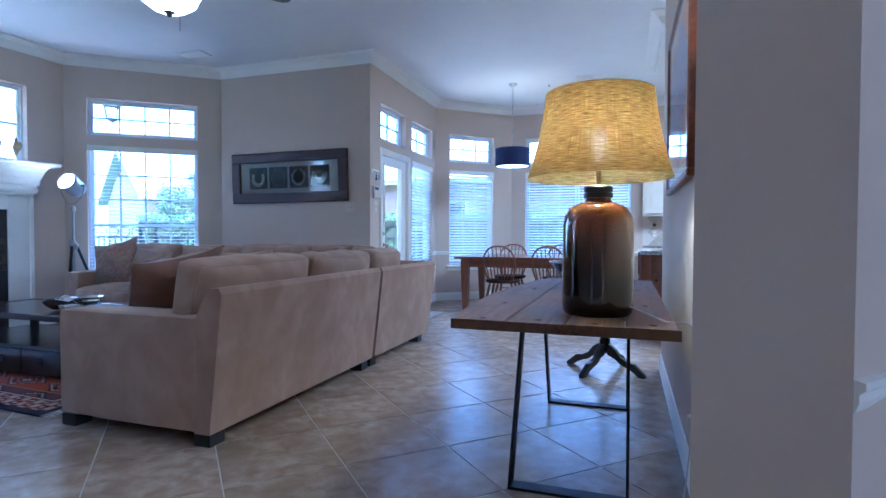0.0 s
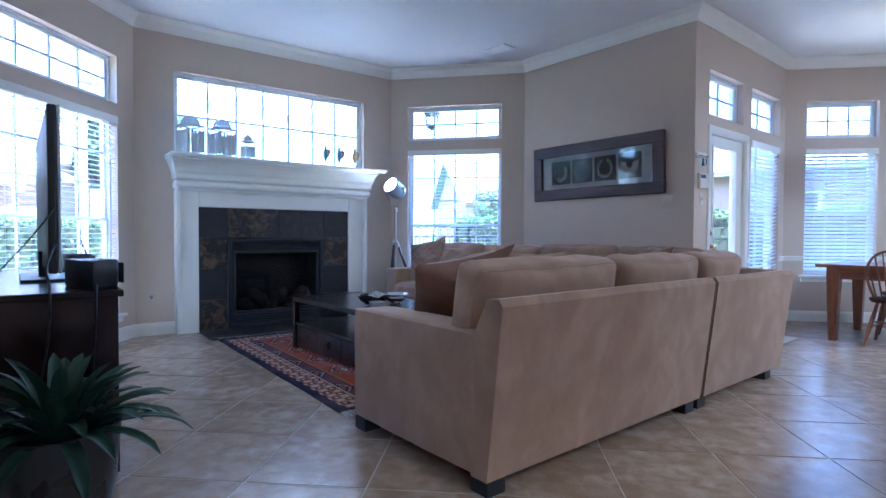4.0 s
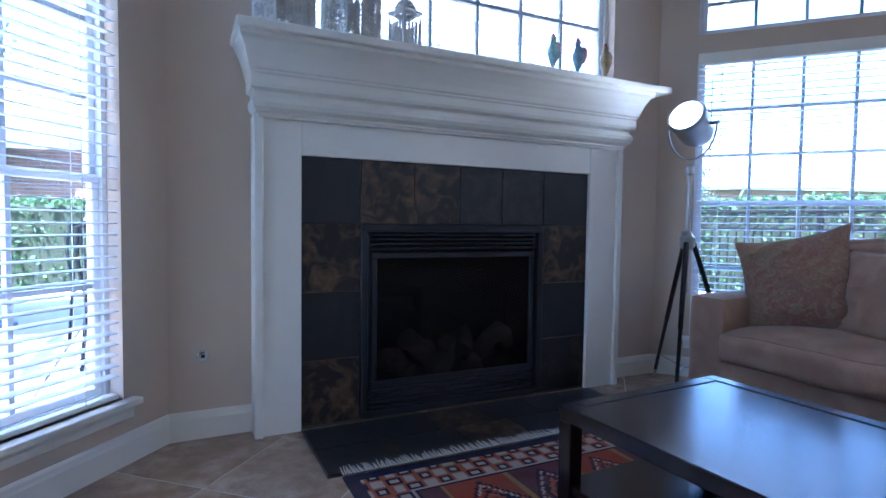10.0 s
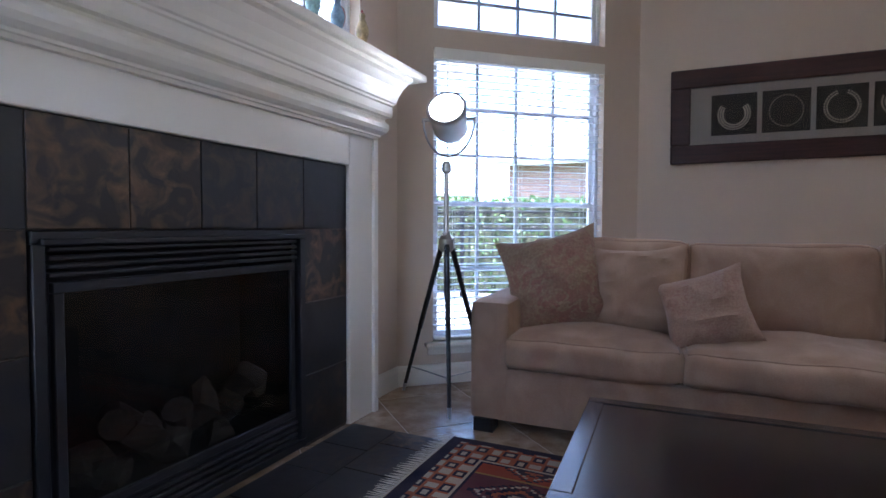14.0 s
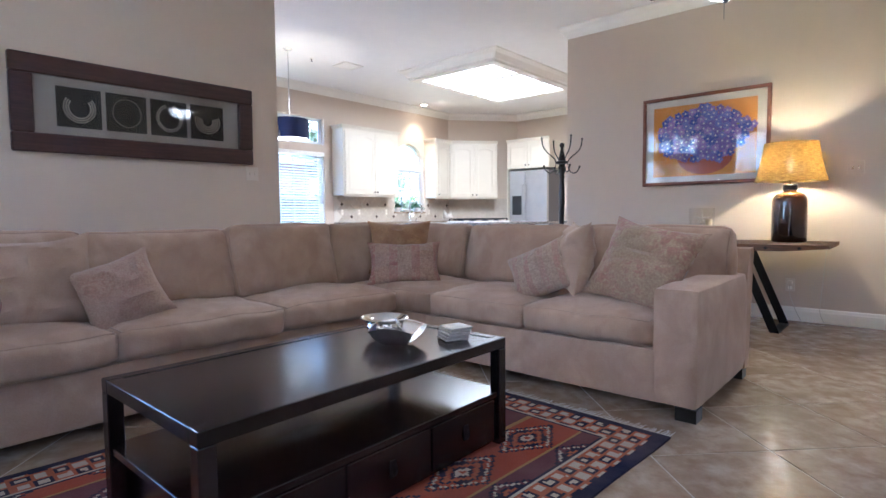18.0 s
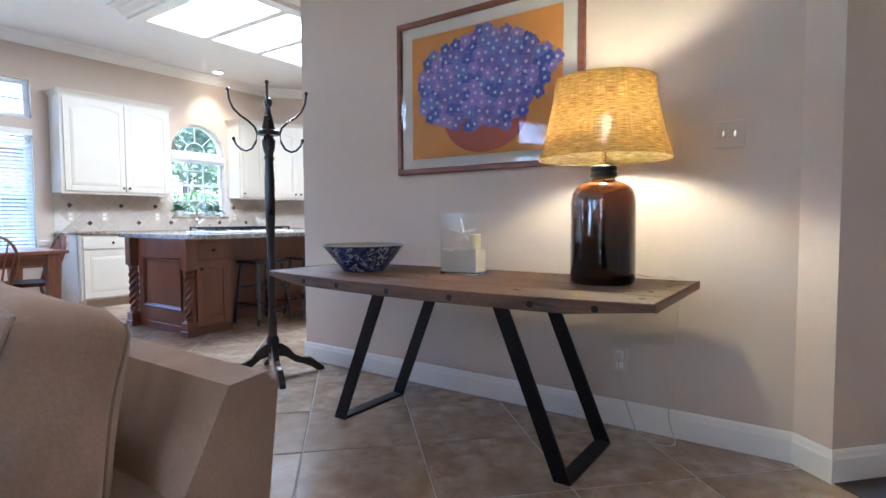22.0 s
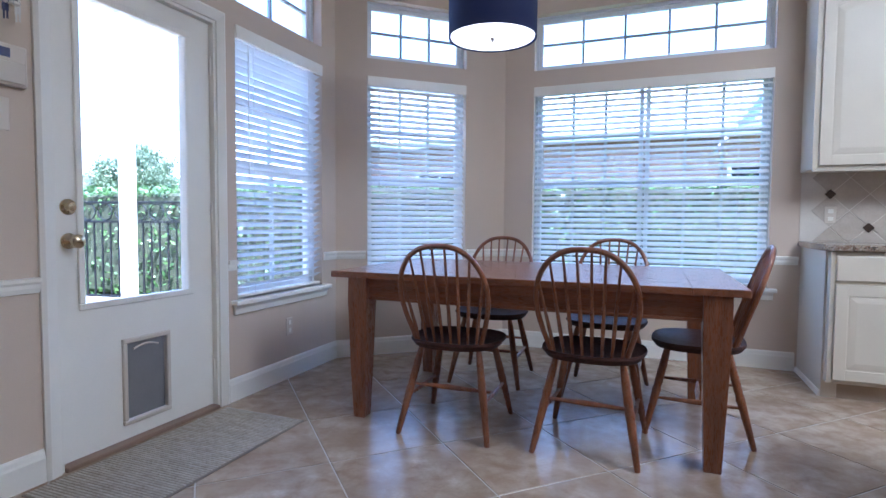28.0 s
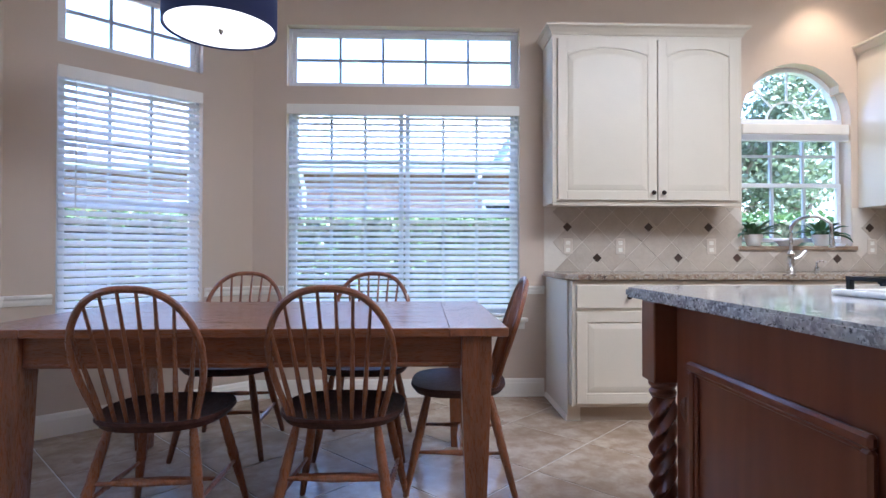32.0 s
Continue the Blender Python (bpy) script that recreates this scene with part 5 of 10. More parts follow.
def tripod_lamp():
    cx, cy = -6.02, 4.48
    e = thing("tripod_floor_lamp", pose(cx, cy, 0), "steel spotlight floor lamp on dark wooden tripod legs, lit", "lamp")
    for fx, fy in ((0.10, -0.19), (-0.35, 0.16), (0.17, 0.31)):
        f = Vector((fx, fy, 0.0))
        c, s = f.normalized().xy
        t = Vector((0.035 * c, 0.035 * s, 0.92))
        leg = part("leg", rod(rod(bmesh.new(), t, t.lerp(f, 0.55) , 0.016, 0.015, 8), t.lerp(f, 0.5), t.lerp(f, 0.94), 0.012, 0.011, 8), BLACKWOOD, e)
        part("steel_ferrule", rod(bmesh.new(), t.lerp(f, 0.94), f, 0.013, 0.008, 10), STEEL, leg)
        part("brace", rod(bmesh.new(), t.lerp(f, 0.82), (0, 0, 0.16), 0.004, seg=6), STEEL, e)
    part("hub", lathe(bmesh.new(), [(0.03, 0.88), (0.045, 0.90), (0.045, 0.95), (0.03, 0.965), (0.02, 0.99)], 14), STEEL, e, smooth=True)
    part("pole", rod(bmesh.new(), (0, 0, 0.62), (0, 0, 1.36), 0.014, seg=12), STEEL, e)
    part("pole_knob", rod(bmesh.new(), (0, -0.05, 0.98), (0, 0.02, 0.98), 0.009, seg=8), STEEL, e)
    part("collar", lathe(bmesh.new(), [(0.016, 1.32), (0.026, 1.33), (0.026, 1.37), (0.016, 1.385)], 12), STEEL, e)
    hm = look((0.02, -0.02, 1.62), (0.32, -1.36, 2.32))
    head = part("spot_head", lathe(bmesh.new(), [(0.099, -0.085), (0.102, -0.104), (0.116, -0.106), (0.122, -0.09), (0.117, -0.075), (0.110, 0.0), (0.107, 0.09), (0.088, 0.13), (0.05, 0.15), (0.002, 0.155)], 28, close=False), STEEL, e, "steel spotlight head", smooth=True, m=hm @ Matrix.Scale(0.92, 4))
    part("lens", lathe(bmesh.new(), [(0.001, -0.100), (0.06, -0.098), (0.1, -0.092), (0.1, -0.086), (0.001, -0.087)], 28, close=False), BULB, head, "glowing frosted lamp lens")
    for s in (-1, 1):
        part("side_knob", rod(bmesh.new(), (s * 0.11, 0, 0.01), (s * 0.165, 0, 0.01), 0.010, 0.014, 10), STEEL, head)
    right = (hm.to_3x3() @ Vector((1, 0, 0))).normalized()
    bm = tube(bmesh.new(), [Vector((0.02, -0.02, 1.62)) + right * 0.145 * math.cos(math.pi * t / 12) + Vector((0, 0, -0.21 * math.sin(math.pi * t / 12))) for t in range(13)], 0.006, 6)
    part("yoke", bm, STEEL, e)


tripod_lamp()
spot = new("tripod_spot_light", bpy.data.lights.new("tripod_spot_light", "SPOT"))
spot.data.energy, spot.data.color, spot.data.spot_size, spot.data.shadow_soft_size, spot.data.spot_blend = 1.2, (1, 0.88, 0.70), radians(110), 0.08, 0.6
spot.matrix_basis = look((-5.96, 4.28, 1.72), (-5.77, 3.42, 2.2))

# long framed necklace picture
FRAME1 = wood("dark_red_brown_frame", (0.035, 0.012, 0.010), (0.075, 0.027, 0.021), 0.4, relief=0.15)


def necklace_picture():
    e = thing("framed_necklaces", pose(-4.02, 5.795, 1.785, 1.6, -0.5, 0), "long dark wooden frame with four necklaces behind glass", "picture")
    w, h = 1.68, 0.635
    part("frame", plate_frame(bmesh.new(), -w / 2, w / 2, -h / 2, h / 2, 0.125, -0.055, -0.004, 0.008), FRAME1, e)
    part("mat_board", box(-w / 2 + 0.12, w / 2 - 0.12, -0.02, -0.008, -h / 2 + 0.12, h / 2 - 0.12), plain("grey_linen_mount", (0.30, 0.27, 0.24), 0.9, fine=200), e)
    blackm = plain("black_backing", (0.012, 0.011, 0.010), 0.8)
    bone = plain("silver_necklace_beads", (0.42, 0.37, 0.30), 0.4, 0.3, var=0.3)
    for k in range(4):
        cx = -0.45 + k * 0.30
        part("black_panel", box(cx - 0.135, cx + 0.135, -0.024, -0.02, -0.135, 0.135), blackm, e)
        bm = bmesh.new()
        rnd = random.Random(k)
        a0, a1 = ((-215, 35), (-260, 100), (-250, 70), (-200, 20))[k]
        rows = (3, 1, 2, 4)[k]
        for r in range(rows):
            for t in range(34):
                a = radians(a0 + (a1 - a0) * t / 33)
                rr = 0.095 - 0.014 * r if k != 3 else 0.10 - 0.018 * r
                sub = bmesh.new()
                bmesh.ops.create_icosphere(sub, subdivisions=1, radius=0.0062 if k != 1 else 0.005)
                merge(bm, sub, Matrix.Translation((cx + rr * math.cos(a), -0.030, rr * math.sin(a) * (1.05 if k != 3 else 0.95) + (0.01 if k == 3 else 0))))
        part("necklace", bm, bone, e, smooth=True)
    part("glass", box(-w / 2 + 0.12, w / 2 - 0.12, -0.042, -0.038, -h / 2 + 0.12, h / 2 - 0.12), PANE, e)


necklace_picture()

# television, its cabinet and speakers
SCREEN = plain("black_glass_screen", (0.004, 0.004, 0.005), 0.06, var=0.0, relief=0.0)
BLACKP = plain("black_plastic", (0.010, 0.010, 0.011), 0.4, var=0.2, relief=0.02)
GRILLE = plain("black_speaker_cloth", (0.012, 0.012, 0.013), 0.9, fine=300, relief=0.3)


def tv_cabinet():
    e = thing("tv_cabinet", pose(-4.05, 0.853, 0, 0, 0, -2.7), "dark espresso media cabinet with drawers and doors", "cabinet")
    w, d, h = 1.80, 0.49, 0.80
    part("top", box(-w / 2 - 0.01, w / 2 + 0.01, -d / 2, d / 2 + 0.015, h - 0.03, h, 0.004), ESPRESSO, e)
    for x in (-w / 2, w / 2 - 0.025):
        part("side_panel", box(x, x + 0.025, -d / 2 + 0.005, d / 2 - 0.005, 0.0, h - 0.0305), ESPRESSO, e)
    part("body", box(-w / 2 + 0.0255, w / 2 - 0.0255, -d / 2 + 0.01, d / 2 - 0.02, 0.08, h - 0.031), ESPRESSO, e)
    part("plinth", box(-w / 2 + 0.03, w / 2 - 0.03, -d / 2 + 0.02, d / 2 - 0.04, 0.0, 0.08), ESPRESSO, e)
    f = d / 2 - 0.018
    for k, x in enumerate((-0.83, 0.47)):
        dr = part("door", box(x, x + 0.36, f, f + 0.016, 0.10, h - 0.05, 0.003), ESPRESSO, e)
        part("handle", rod(bmesh.new(), (x + (0.32 if k == 0 else 0.04), f + 0.035, 0.45), (x + (0.32 if k == 0 else 0.04), f + 0.035, 0.62), 0.007, seg=8), DARKMETAL, dr)
    for i in range(2):
        for j in range(4):
            a, z = -0.43 + i * 0.435, 0.10 + j * 0.163
            dr = part("drawer", box(a + 0.004, a + 0.425, f, f + 0.016, z, z + 0.155, 0.003), ESPRESSO, e)
            part("pull_plate", box(a + 0.195, a + 0.235, f + 0.016, f + 0.019, z + 0.05, z + 0.11), DARKMETAL, dr)
            part("ring_pull", tube(bmesh.new(), [(a + 0.215 + 0.014 * math.cos(t * math.pi / 6), f + 0.024, z + 0.075 + 0.018 * math.sin(t * math.pi / 6)) for t in range(13)], 0.003, 5), DARKMETAL, dr)


tv_cabinet()


def television():
    e = thing("flat_television", pose(-4.02, 0.862, 0.80, 0, 0, -0.9), "large black flat screen television on the cabinet", "television")
    w, z0, z1 = 1.44, 0.068, 0.80
    part("casing", box(-w / 2, w / 2, -0.035, 0.0, z0, z1, 0.008, 2), BLACKP, e)
    part("bezel", plate_frame(bmesh.new(), -w / 2, w / 2, z0, z1, 0.016, 0.0, 0.012, 0.003), STEEL, e)
    part("screen", box(-w / 2 + 0.012, w / 2 - 0.012, 0.001, 0.006, z0 + 0.012, z1 - 0.012), SCREEN, e)
    part("neck", box(-0.06, 0.06, -0.05, -0.015, 0.015, z0 + 0.08), BLACKP, e)
    part("stand", box(-0.28, 0.28, -0.13, 0.12, 0.0, 0.014, 0.005), BLACKP, e)


television()


def speaker(x, y, rz, s=1.0):
    e = thing("small_speaker", pose(x, y, 0.80, 0, 0, rz), "small black speaker box on the media cabinet", "speaker", "speakers beside the television")
    bm = bmesh.new()
    pts = [(-0.115, -0.06), (-0.10, 0.045), (-0.05, 0.075), (0.05, 0.075), (0.10, 0.045), (0.115, -0.06)]
    prism(bm, [(a * s, b * s) for a, b in pts], 0.0, 0.115 * s)
    bmesh.ops.bevel(bm, geom=bm.edges[:], offset=0.012, segments=2, affect="EDGES", profile=0.5)
    part("housing", bm, BLACKP, e, smooth=True)
    part("grille", box(-0.085 * s, 0.085 * s, 0.0761 * s, 0.079 * s, 0.015 * s, 0.10 * s, 0.002), GRILLE, e)


speaker(-3.36, 0.985, 20, 1.1)
speaker(-4.58, 1.035, 8, 1.0)


def cable(pts, label, r=0.0035, mat=None):
    n = len(pts)
    out = []
    for i in range(n - 1):
        p0, p1, p2, p3 = (Vector(pts[max(0, min(n - 1, i + k))]) for k in (-1, 0, 1, 2))
        for t in range(6):
            s = t / 6
            out.append(0.5 * ((2 * p1) + (-p0 + p2) * s + (2 * p0 - 5 * p1 + 4 * p2 - p3) * s * s + (-p0 + 3 * p1 - 3 * p2 + p3) * s ** 3))
    out.append(Vector(pts[-1]))
    tagged(part("cable", tube(bmesh.new(), out, r, 6), mat or BLACKP, smooth=True), label, "cable")


cable([(-3.30, 0.84, 1.15), (-3.22, 0.75, 1.02), (-3.24, 0.66, 0.90), (-3.30, 0.60, 0.806)], "thin black cable hanging from the television")
cable([(-3.31, 0.845, 1.0), (-3.16, 0.80, 0.90), (-3.13, 0.81, 0.806), (-3.125, 0.80, 0.60), (-3.12, 0.76, 0.35), (-3.11, 0.72, 0.006)], "black power cable hanging beside the media cabinet", 0.005)
cable([(-3.24, 0.98, 0.806), (-3.13, 0.97, 0.803), (-3.125, 0.96, 0.55), (-3.12, 0.93, 0.25), (-3.11, 0.90, 0.006)], "black speaker cable hanging from the media cabinet", 0.004)

# potted agave and basket
LEAF = plain("agave_leaf", (0.022, 0.046, 0.024), 0.4, var=0.3, scale=9, fine=60, relief=0.08, spec=0.4, shift=True)


def agave(name, m, label, rad, count, pot_r, pot_h, potmat, seed, wide=0.055, cat="plant", group=""):
    e = thing(name, m, label, cat, group)
    rnd = random.Random(seed)
    part("pot", lathe(bmesh.new(), [(pot_r * 0.6, 0), (pot_r * 0.72, 0.01), (pot_r * 0.95, pot_h * 0.55), (pot_r, pot_h * 0.9), (pot_r * 1.03, pot_h), (pot_r * 0.93, pot_h), (pot_r * 0.9, pot_h * 0.9), (0.002, pot_h * 0.88)], 28, close=False), potmat, e, smooth=True)
    for i in range(count):
        f = i / count
        az = i * 2.39996 + rnd.uniform(-0.2, 0.2)
        rise = radians(78 - 70 * f + rnd.uniform(-8, 8))
        ln = rad * (0.72 + 0.38 * f + rnd.uniform(-0.08, 0.08))
        bm = bmesh.new()
        n = 8
        rows = []
        for k in range(n + 1):
            t = k / n
            a = rise - t * t * radians(38 + 22 * f)
            if k == 0:
                p = Vector((0.02, 0, pot_h * 0.9))
            else:
                p = p + Vector((math.cos(a), 0, math.sin(a))) * ln / n
            wd = wide * rad / 0.42 * (0.55 + 1.3 * t) * (1 - t) ** 0.55 * 1.15 + 0.001
            nrm = Vector((-math.sin(a), 0, math.cos(a)))
            fold = 0.35 * wd
            rows.append([bm.verts.new(p + Vector((0, -wd, 0)) + nrm * fold), bm.verts.new(p + Vector((0, -wd * 0.5, 0)) + nrm * fold * 0.25), bm.verts.new(p), bm.verts.new(p + Vector((0, wd * 0.5, 0)) + nrm * fold * 0.25), bm.verts.new(p + Vector((0, wd, 0)) + nrm * fold), bm.verts.new(p - nrm * (0.008 * (1 - t) + 0.001))])
        for a, b in zip(rows, rows[1:]):
            for q in range(4):
                bm.faces.new((a[q], a[q + 1], b[q + 1], b[q]))
            bm.faces.new((a[4], a[5], b[5], b[4]))
            bm.faces.new((a[5], a[0], b[0], b[5]))
        part("leaf", bm, LEAF, e, m=pose(0, 0, 0, 0, 0, math.degrees(az)), smooth=True)


agave("potted_agave", pose(-2.62, 0.80, 0), "green spiky agave in a dark glazed pot on the floor", 0.39, 58, 0.175, 0.40, plain("dark_glazed_pot", (0.02, 0.017, 0.016), 0.3, var=0.3), 11, 0.028)
WICKER = wood("woven_wicker", (0.26, 0.15, 0.07), (0.50, 0.33, 0.18), 0.7, (1, 1, 20), 12, relief=0.5)
e = thing("wicker_basket", pose(-5.345, 1.165, 0), "low round woven wicker basket on the floor", "basket")
bm = bmesh.new()
for k in range(7):
    z, r = 0.010 + k * 0.012, 0.075 + 0.030 * math.sin(k / 6 * math.pi / 2)
    tube(bm, [(r * math.cos(t * math.pi / 14), r * math.sin(t * math.pi / 14), z + 0.003 * math.sin(t * 2.2 + k * 1.6)) for t in range(29)], 0.0065, 6)
part("woven_wall", bm, WICKER, e, smooth=True)
part("base", lathe(bmesh.new(), [(0.001, 0.002), (0.078, 0.002), (0.078, 0.010), (0.001, 0.010)], 24), WICKER, e)
stake = None
for k in range(20):
    m = pose(0, 0, 0, 0, 0, 18 * k)
    stake = again(stake, m) if stake else part("stake", tube(bmesh.new(), [(0.076, 0, 0.004), (0.096, 0, 0.04), (0.106, 0, 0.09)], 0.0045, 5), WICKER, e, m=m)
part("rim", tube(bmesh.new(), [(0.107 * math.cos(t * math.pi / 14), 0.107 * math.sin(t * math.pi / 14), 0.092 + 0.002 * (t % 2)) for t in range(29)], 0.009, 6), WICKER, e, smooth=True)

# things on the coffee table
SILVER = plain("polished_silver", (0.72, 0.69, 0.65), 0.12, 1.0, var=0.05, relief=0.0)
e = thing("square_silver_bowl", pose(-4.13, 2.98, 0.48, 0, 0, 25), "square silver bowl holding glass rings on the coffee table", "bowl")
bm = bmesh.new()
n = 32
rings = []
for r, z in ((0.03, 0.0), (0.05, 0.004), (0.085, 0.035), (0.105, 0.07), (0.10, 0.07), (0.08, 0.036), (0.045, 0.010), (0.001, 0.008)):
    rings.append([bm.verts.new((r * math.cos(2 * math.pi * k / n) / max(abs(math.cos(2 * math.pi * k / n)), abs(math.sin(2 * math.pi * k / n))) ** 0.75, r * math.sin(2 * math.pi * k / n) / max(abs(math.cos(2 * math.pi * k / n)), abs(math.sin(2 * math.pi * k / n))) ** 0.75, z + 0.16 * r * (abs(math.cos(4 * math.pi * k / n))))) for k in range(n)])
for a, b in zip(rings, rings[1:]):
    for k in range(n):
        bm.faces.new((a[k], a[(k + 1) % n], b[(k + 1) % n], b[k]))
part("bowl_body", bm, SILVER, e, smooth=True)
for k, (x, y, z, t) in enumerate(((0.02, 0.0, 0.075, 60), (-0.03, 0.03, 0.065, 20))):
    part("glass_ring", tube(bmesh.new(), [(0.034 * math.cos(q * math.pi / 8), 0.034 * math.sin(q * math.pi / 8), 0) for q in range(17)], 0.006, 8), CHROME, e, m=pose(x, y, z, t, 20 * k, 30), smooth=True)
e = thing("round_silver_bowl", pose(-4.06, 3.14, 0.48), "round footed silver bowl on the coffee table", "bowl")
part("bowl_body", lathe(bmesh.new(), [(0.045, 0), (0.048, 0.006), (0.038, 0.014), (0.075, 0.035), (0.09, 0.055), (0.085, 0.068), (0.098, 0.082), (0.108, 0.086), (0.104, 0.088), (0.078, 0.068), (0.07, 0.04), (0.03, 0.02), (0.001, 0.018)], 36, close=False), SILVER, e, smooth=True)
for k in range(5):
    e = part("coaster", box(-0.053, 0.053, -0.053, 0.053, 0, 0.011, 0.003), plain("mother_of_pearl", (0.55, 0.50, 0.44), 0.2, 0.4, var=0.25, scale=30) if k == 0 else bpy.data.materials["mother_of_pearl"], m=pose(-3.905 + 0.002 * k, 2.875 - 0.003 * k, 0.48 + 0.0115 * k, 0, 0, 62 + 3 * k))
    tagged(e, "square pearly coaster stacked on the coffee table", "coaster", "stack of coasters")

# ceiling fan
BLADE = wood("dark_cherry_blade", (0.035, 0.010, 0.008), (0.09, 0.028, 0.02), 0.3, coat=0.2)
PEWTER = plain("grey_pewter", (0.14, 0.14, 0.15), 0.35, 0.8)


def fan():
    e = thing("ceiling_fan", pose(-2.27, 2.22, -0.075), "ceiling fan with dark cherry blades and a lit glass bowl", "fan")
    part("canopy", lathe(bmesh.new(), [(0.075, TOP + 0.075), (0.075, TOP + 0.055), (0.05, TOP + 0.015), (0.02, TOP)], 20), PEWTER, e, smooth=True)
    part("downrod", rod(bmesh.new(), (0, 0, TOP + 0.02), (0, 0, 2.66), 0.012, seg=10), PEWTER, e)
    part("motor", lathe(bmesh.new(), [(0.03, 2.68), (0.10, 2.66), (0.125, 2.61), (0.125, 2.55), (0.10, 2.51), (0.06, 2.49)], 24), PEWTER, e, smooth=True)
    part("switch_cup", lathe(bmesh.new(), [(0.06, 2.49), (0.065, 2.45), (0.12, 2.43), (0.13, 2.415)], 24), PEWTER, e, smooth=True)
    part("glass_bowl", lathe(bmesh.new(), [(0.158, 2.415), (0.155, 2.40), (0.13, 2.345), (0.08, 2.31), (0.02, 2.297), (0.001, 2.296)], 28, close=False), glow("fan_bowl_glow", (1.0, 0.93, 0.80), 1.0), e, "lit frosted glass bowl", smooth=True)
    part("finial", lathe(bmesh.new(), [(0.001, 2.27), (0.012, 2.275), (0.016, 2.288), (0.03, 2.297)], 12), PEWTER, e, smooth=True)
    part("pull_chain", rod(bmesh.new(), (0.05, 0.02, 2.40), (0.05, 0.02, 2.20), 0.002, seg=5), PEWTER, e)
    bl = None
    for k in range(5):
        m = pose(0, 0, 2.545, 0, 0, 61 + 72 * k)
        if bl:
            again(bl, m), again(br, m)
        else:
            bm = bmesh.new()
            pts = [(0.20, -0.055), (0.45, -0.068), (0.62, -0.066), (0.655, -0.05), (0.665, 0), (0.655, 0.05), (0.62, 0.066), (0.45, 0.068), (0.20, 0.055)]
            prism(bm, pts, -0.004, 0.004, pose(0, 0, 0, 11))
            bl = part("blade", bm, BLADE, e, m=m)
            br = part("blade_bracket", box(0.10, 0.26, -0.02, 0.02, -0.012, -0.004, 0.003), PEWTER, e, m=m)


fan()


def vent(x, y, rz, w=0.36, d=0.20):
    e = thing("ceiling_vent", pose(x, y, TOP, 0, 0, rz), "white louvred air vent in the ceiling", "vent", "ceiling vents")
    part("vent_frame", plate_frame(bmesh.new(), -w / 2, w / 2, -d / 2, d / 2, 0.025, 0.0, 0.012), TRIM, e, m=pose(0, 0, 0, -90))
    part("backing", box(-w / 2 + 0.02, w / 2 - 0.02, -d / 2 + 0.02, d / 2 - 0.02, -0.002, -0.0005), plain("grey_vent_backing", (0.62, 0.58, 0.52), 0.8), e)
    s = None
    for k in range(9):
        m = pose(0, -d / 2 + 0.035 + k * (d - 0.07) / 8, -0.008, -14)
        s = again(s, m) if s else part("slat", box(-w / 2 + 0.025, w / 2 - 0.025, -0.011, 0.011, -0.001, 0.001), TRIM, e, m=m)


vent(-4.95, 5.2, 0)
vent(-0.5, 7.72, 0, 0.34, 0.30)


BEIGEP = plain("beige_plate", (0.60, 0.50, 0.385), 0.5, var=0.03, relief=0.0)


def plate(wp, u, z, label, name="light_switch", w=0.075, h=0.12, kind="switch"):
    e = thing(name, wp @ pose(u, 0, z), label, kind, "wall plates")
    part("cover", box(-w / 2, w / 2, -0.006, 0.0, -h / 2, h / 2, 0.003), BEIGEP if "ivory double" in label else PLASTIC, e)
    if kind == "switch":
        n = max(1, round(w / 0.06))
        for k in range(n):
            x = (k - (n - 1) / 2) * 0.045
            part("toggle", box(x - 0.006, x + 0.006, -0.018, -0.0065, -0.014, 0.014, 0.002), BRASS if "ivory double" in label else PLASTIC, e)
    else:
        for s in (-1, 1):
            part("socket", box(-0.016, 0.016, -0.008, -0.006, s * 0.026 - 0.014, s * 0.026 + 0.014, 0.003), TRIM, e)


WART = wall_pose(C3, C4)
WPIC = wall_pose((PX, PY1), (PX, PY0))
plate(WART, 1.90, 1.40, "white double switch plate beside the picture", w=0.12)
plate(WA, AL - 1.33, 0.10 + 0.03, "beige outlet plate on the skirting below the window", "wall_outlet", 0.12, 0.075, "outlet")
e = thing("round_jack", FWP @ pose(0.145, 0, 0.385), "small round metal wall jack beside the fireplace", "outlet")
part("ring", lathe(bmesh.new(), [(0.028, 0), (0.028, 0.004), (0.02, 0.008), (0.012, 0.006), (0.001, 0.005)], 20, pose(0, 0, 0, 90), close=False), NICKEL, e)
part("socket", box(-0.008, 0.008, -0.010, -0.005, -0.008, 0.008), BLACKP, e)
# ---- console wall ----
RECLAIMED = wood("reclaimed_plank", (0.022, 0.010, 0.005), (0.215, 0.10, 0.043), 0.6, (1.2, 18, 18), 2.5, relief=0.5, worn=(0.07, 0.038, 0.02))


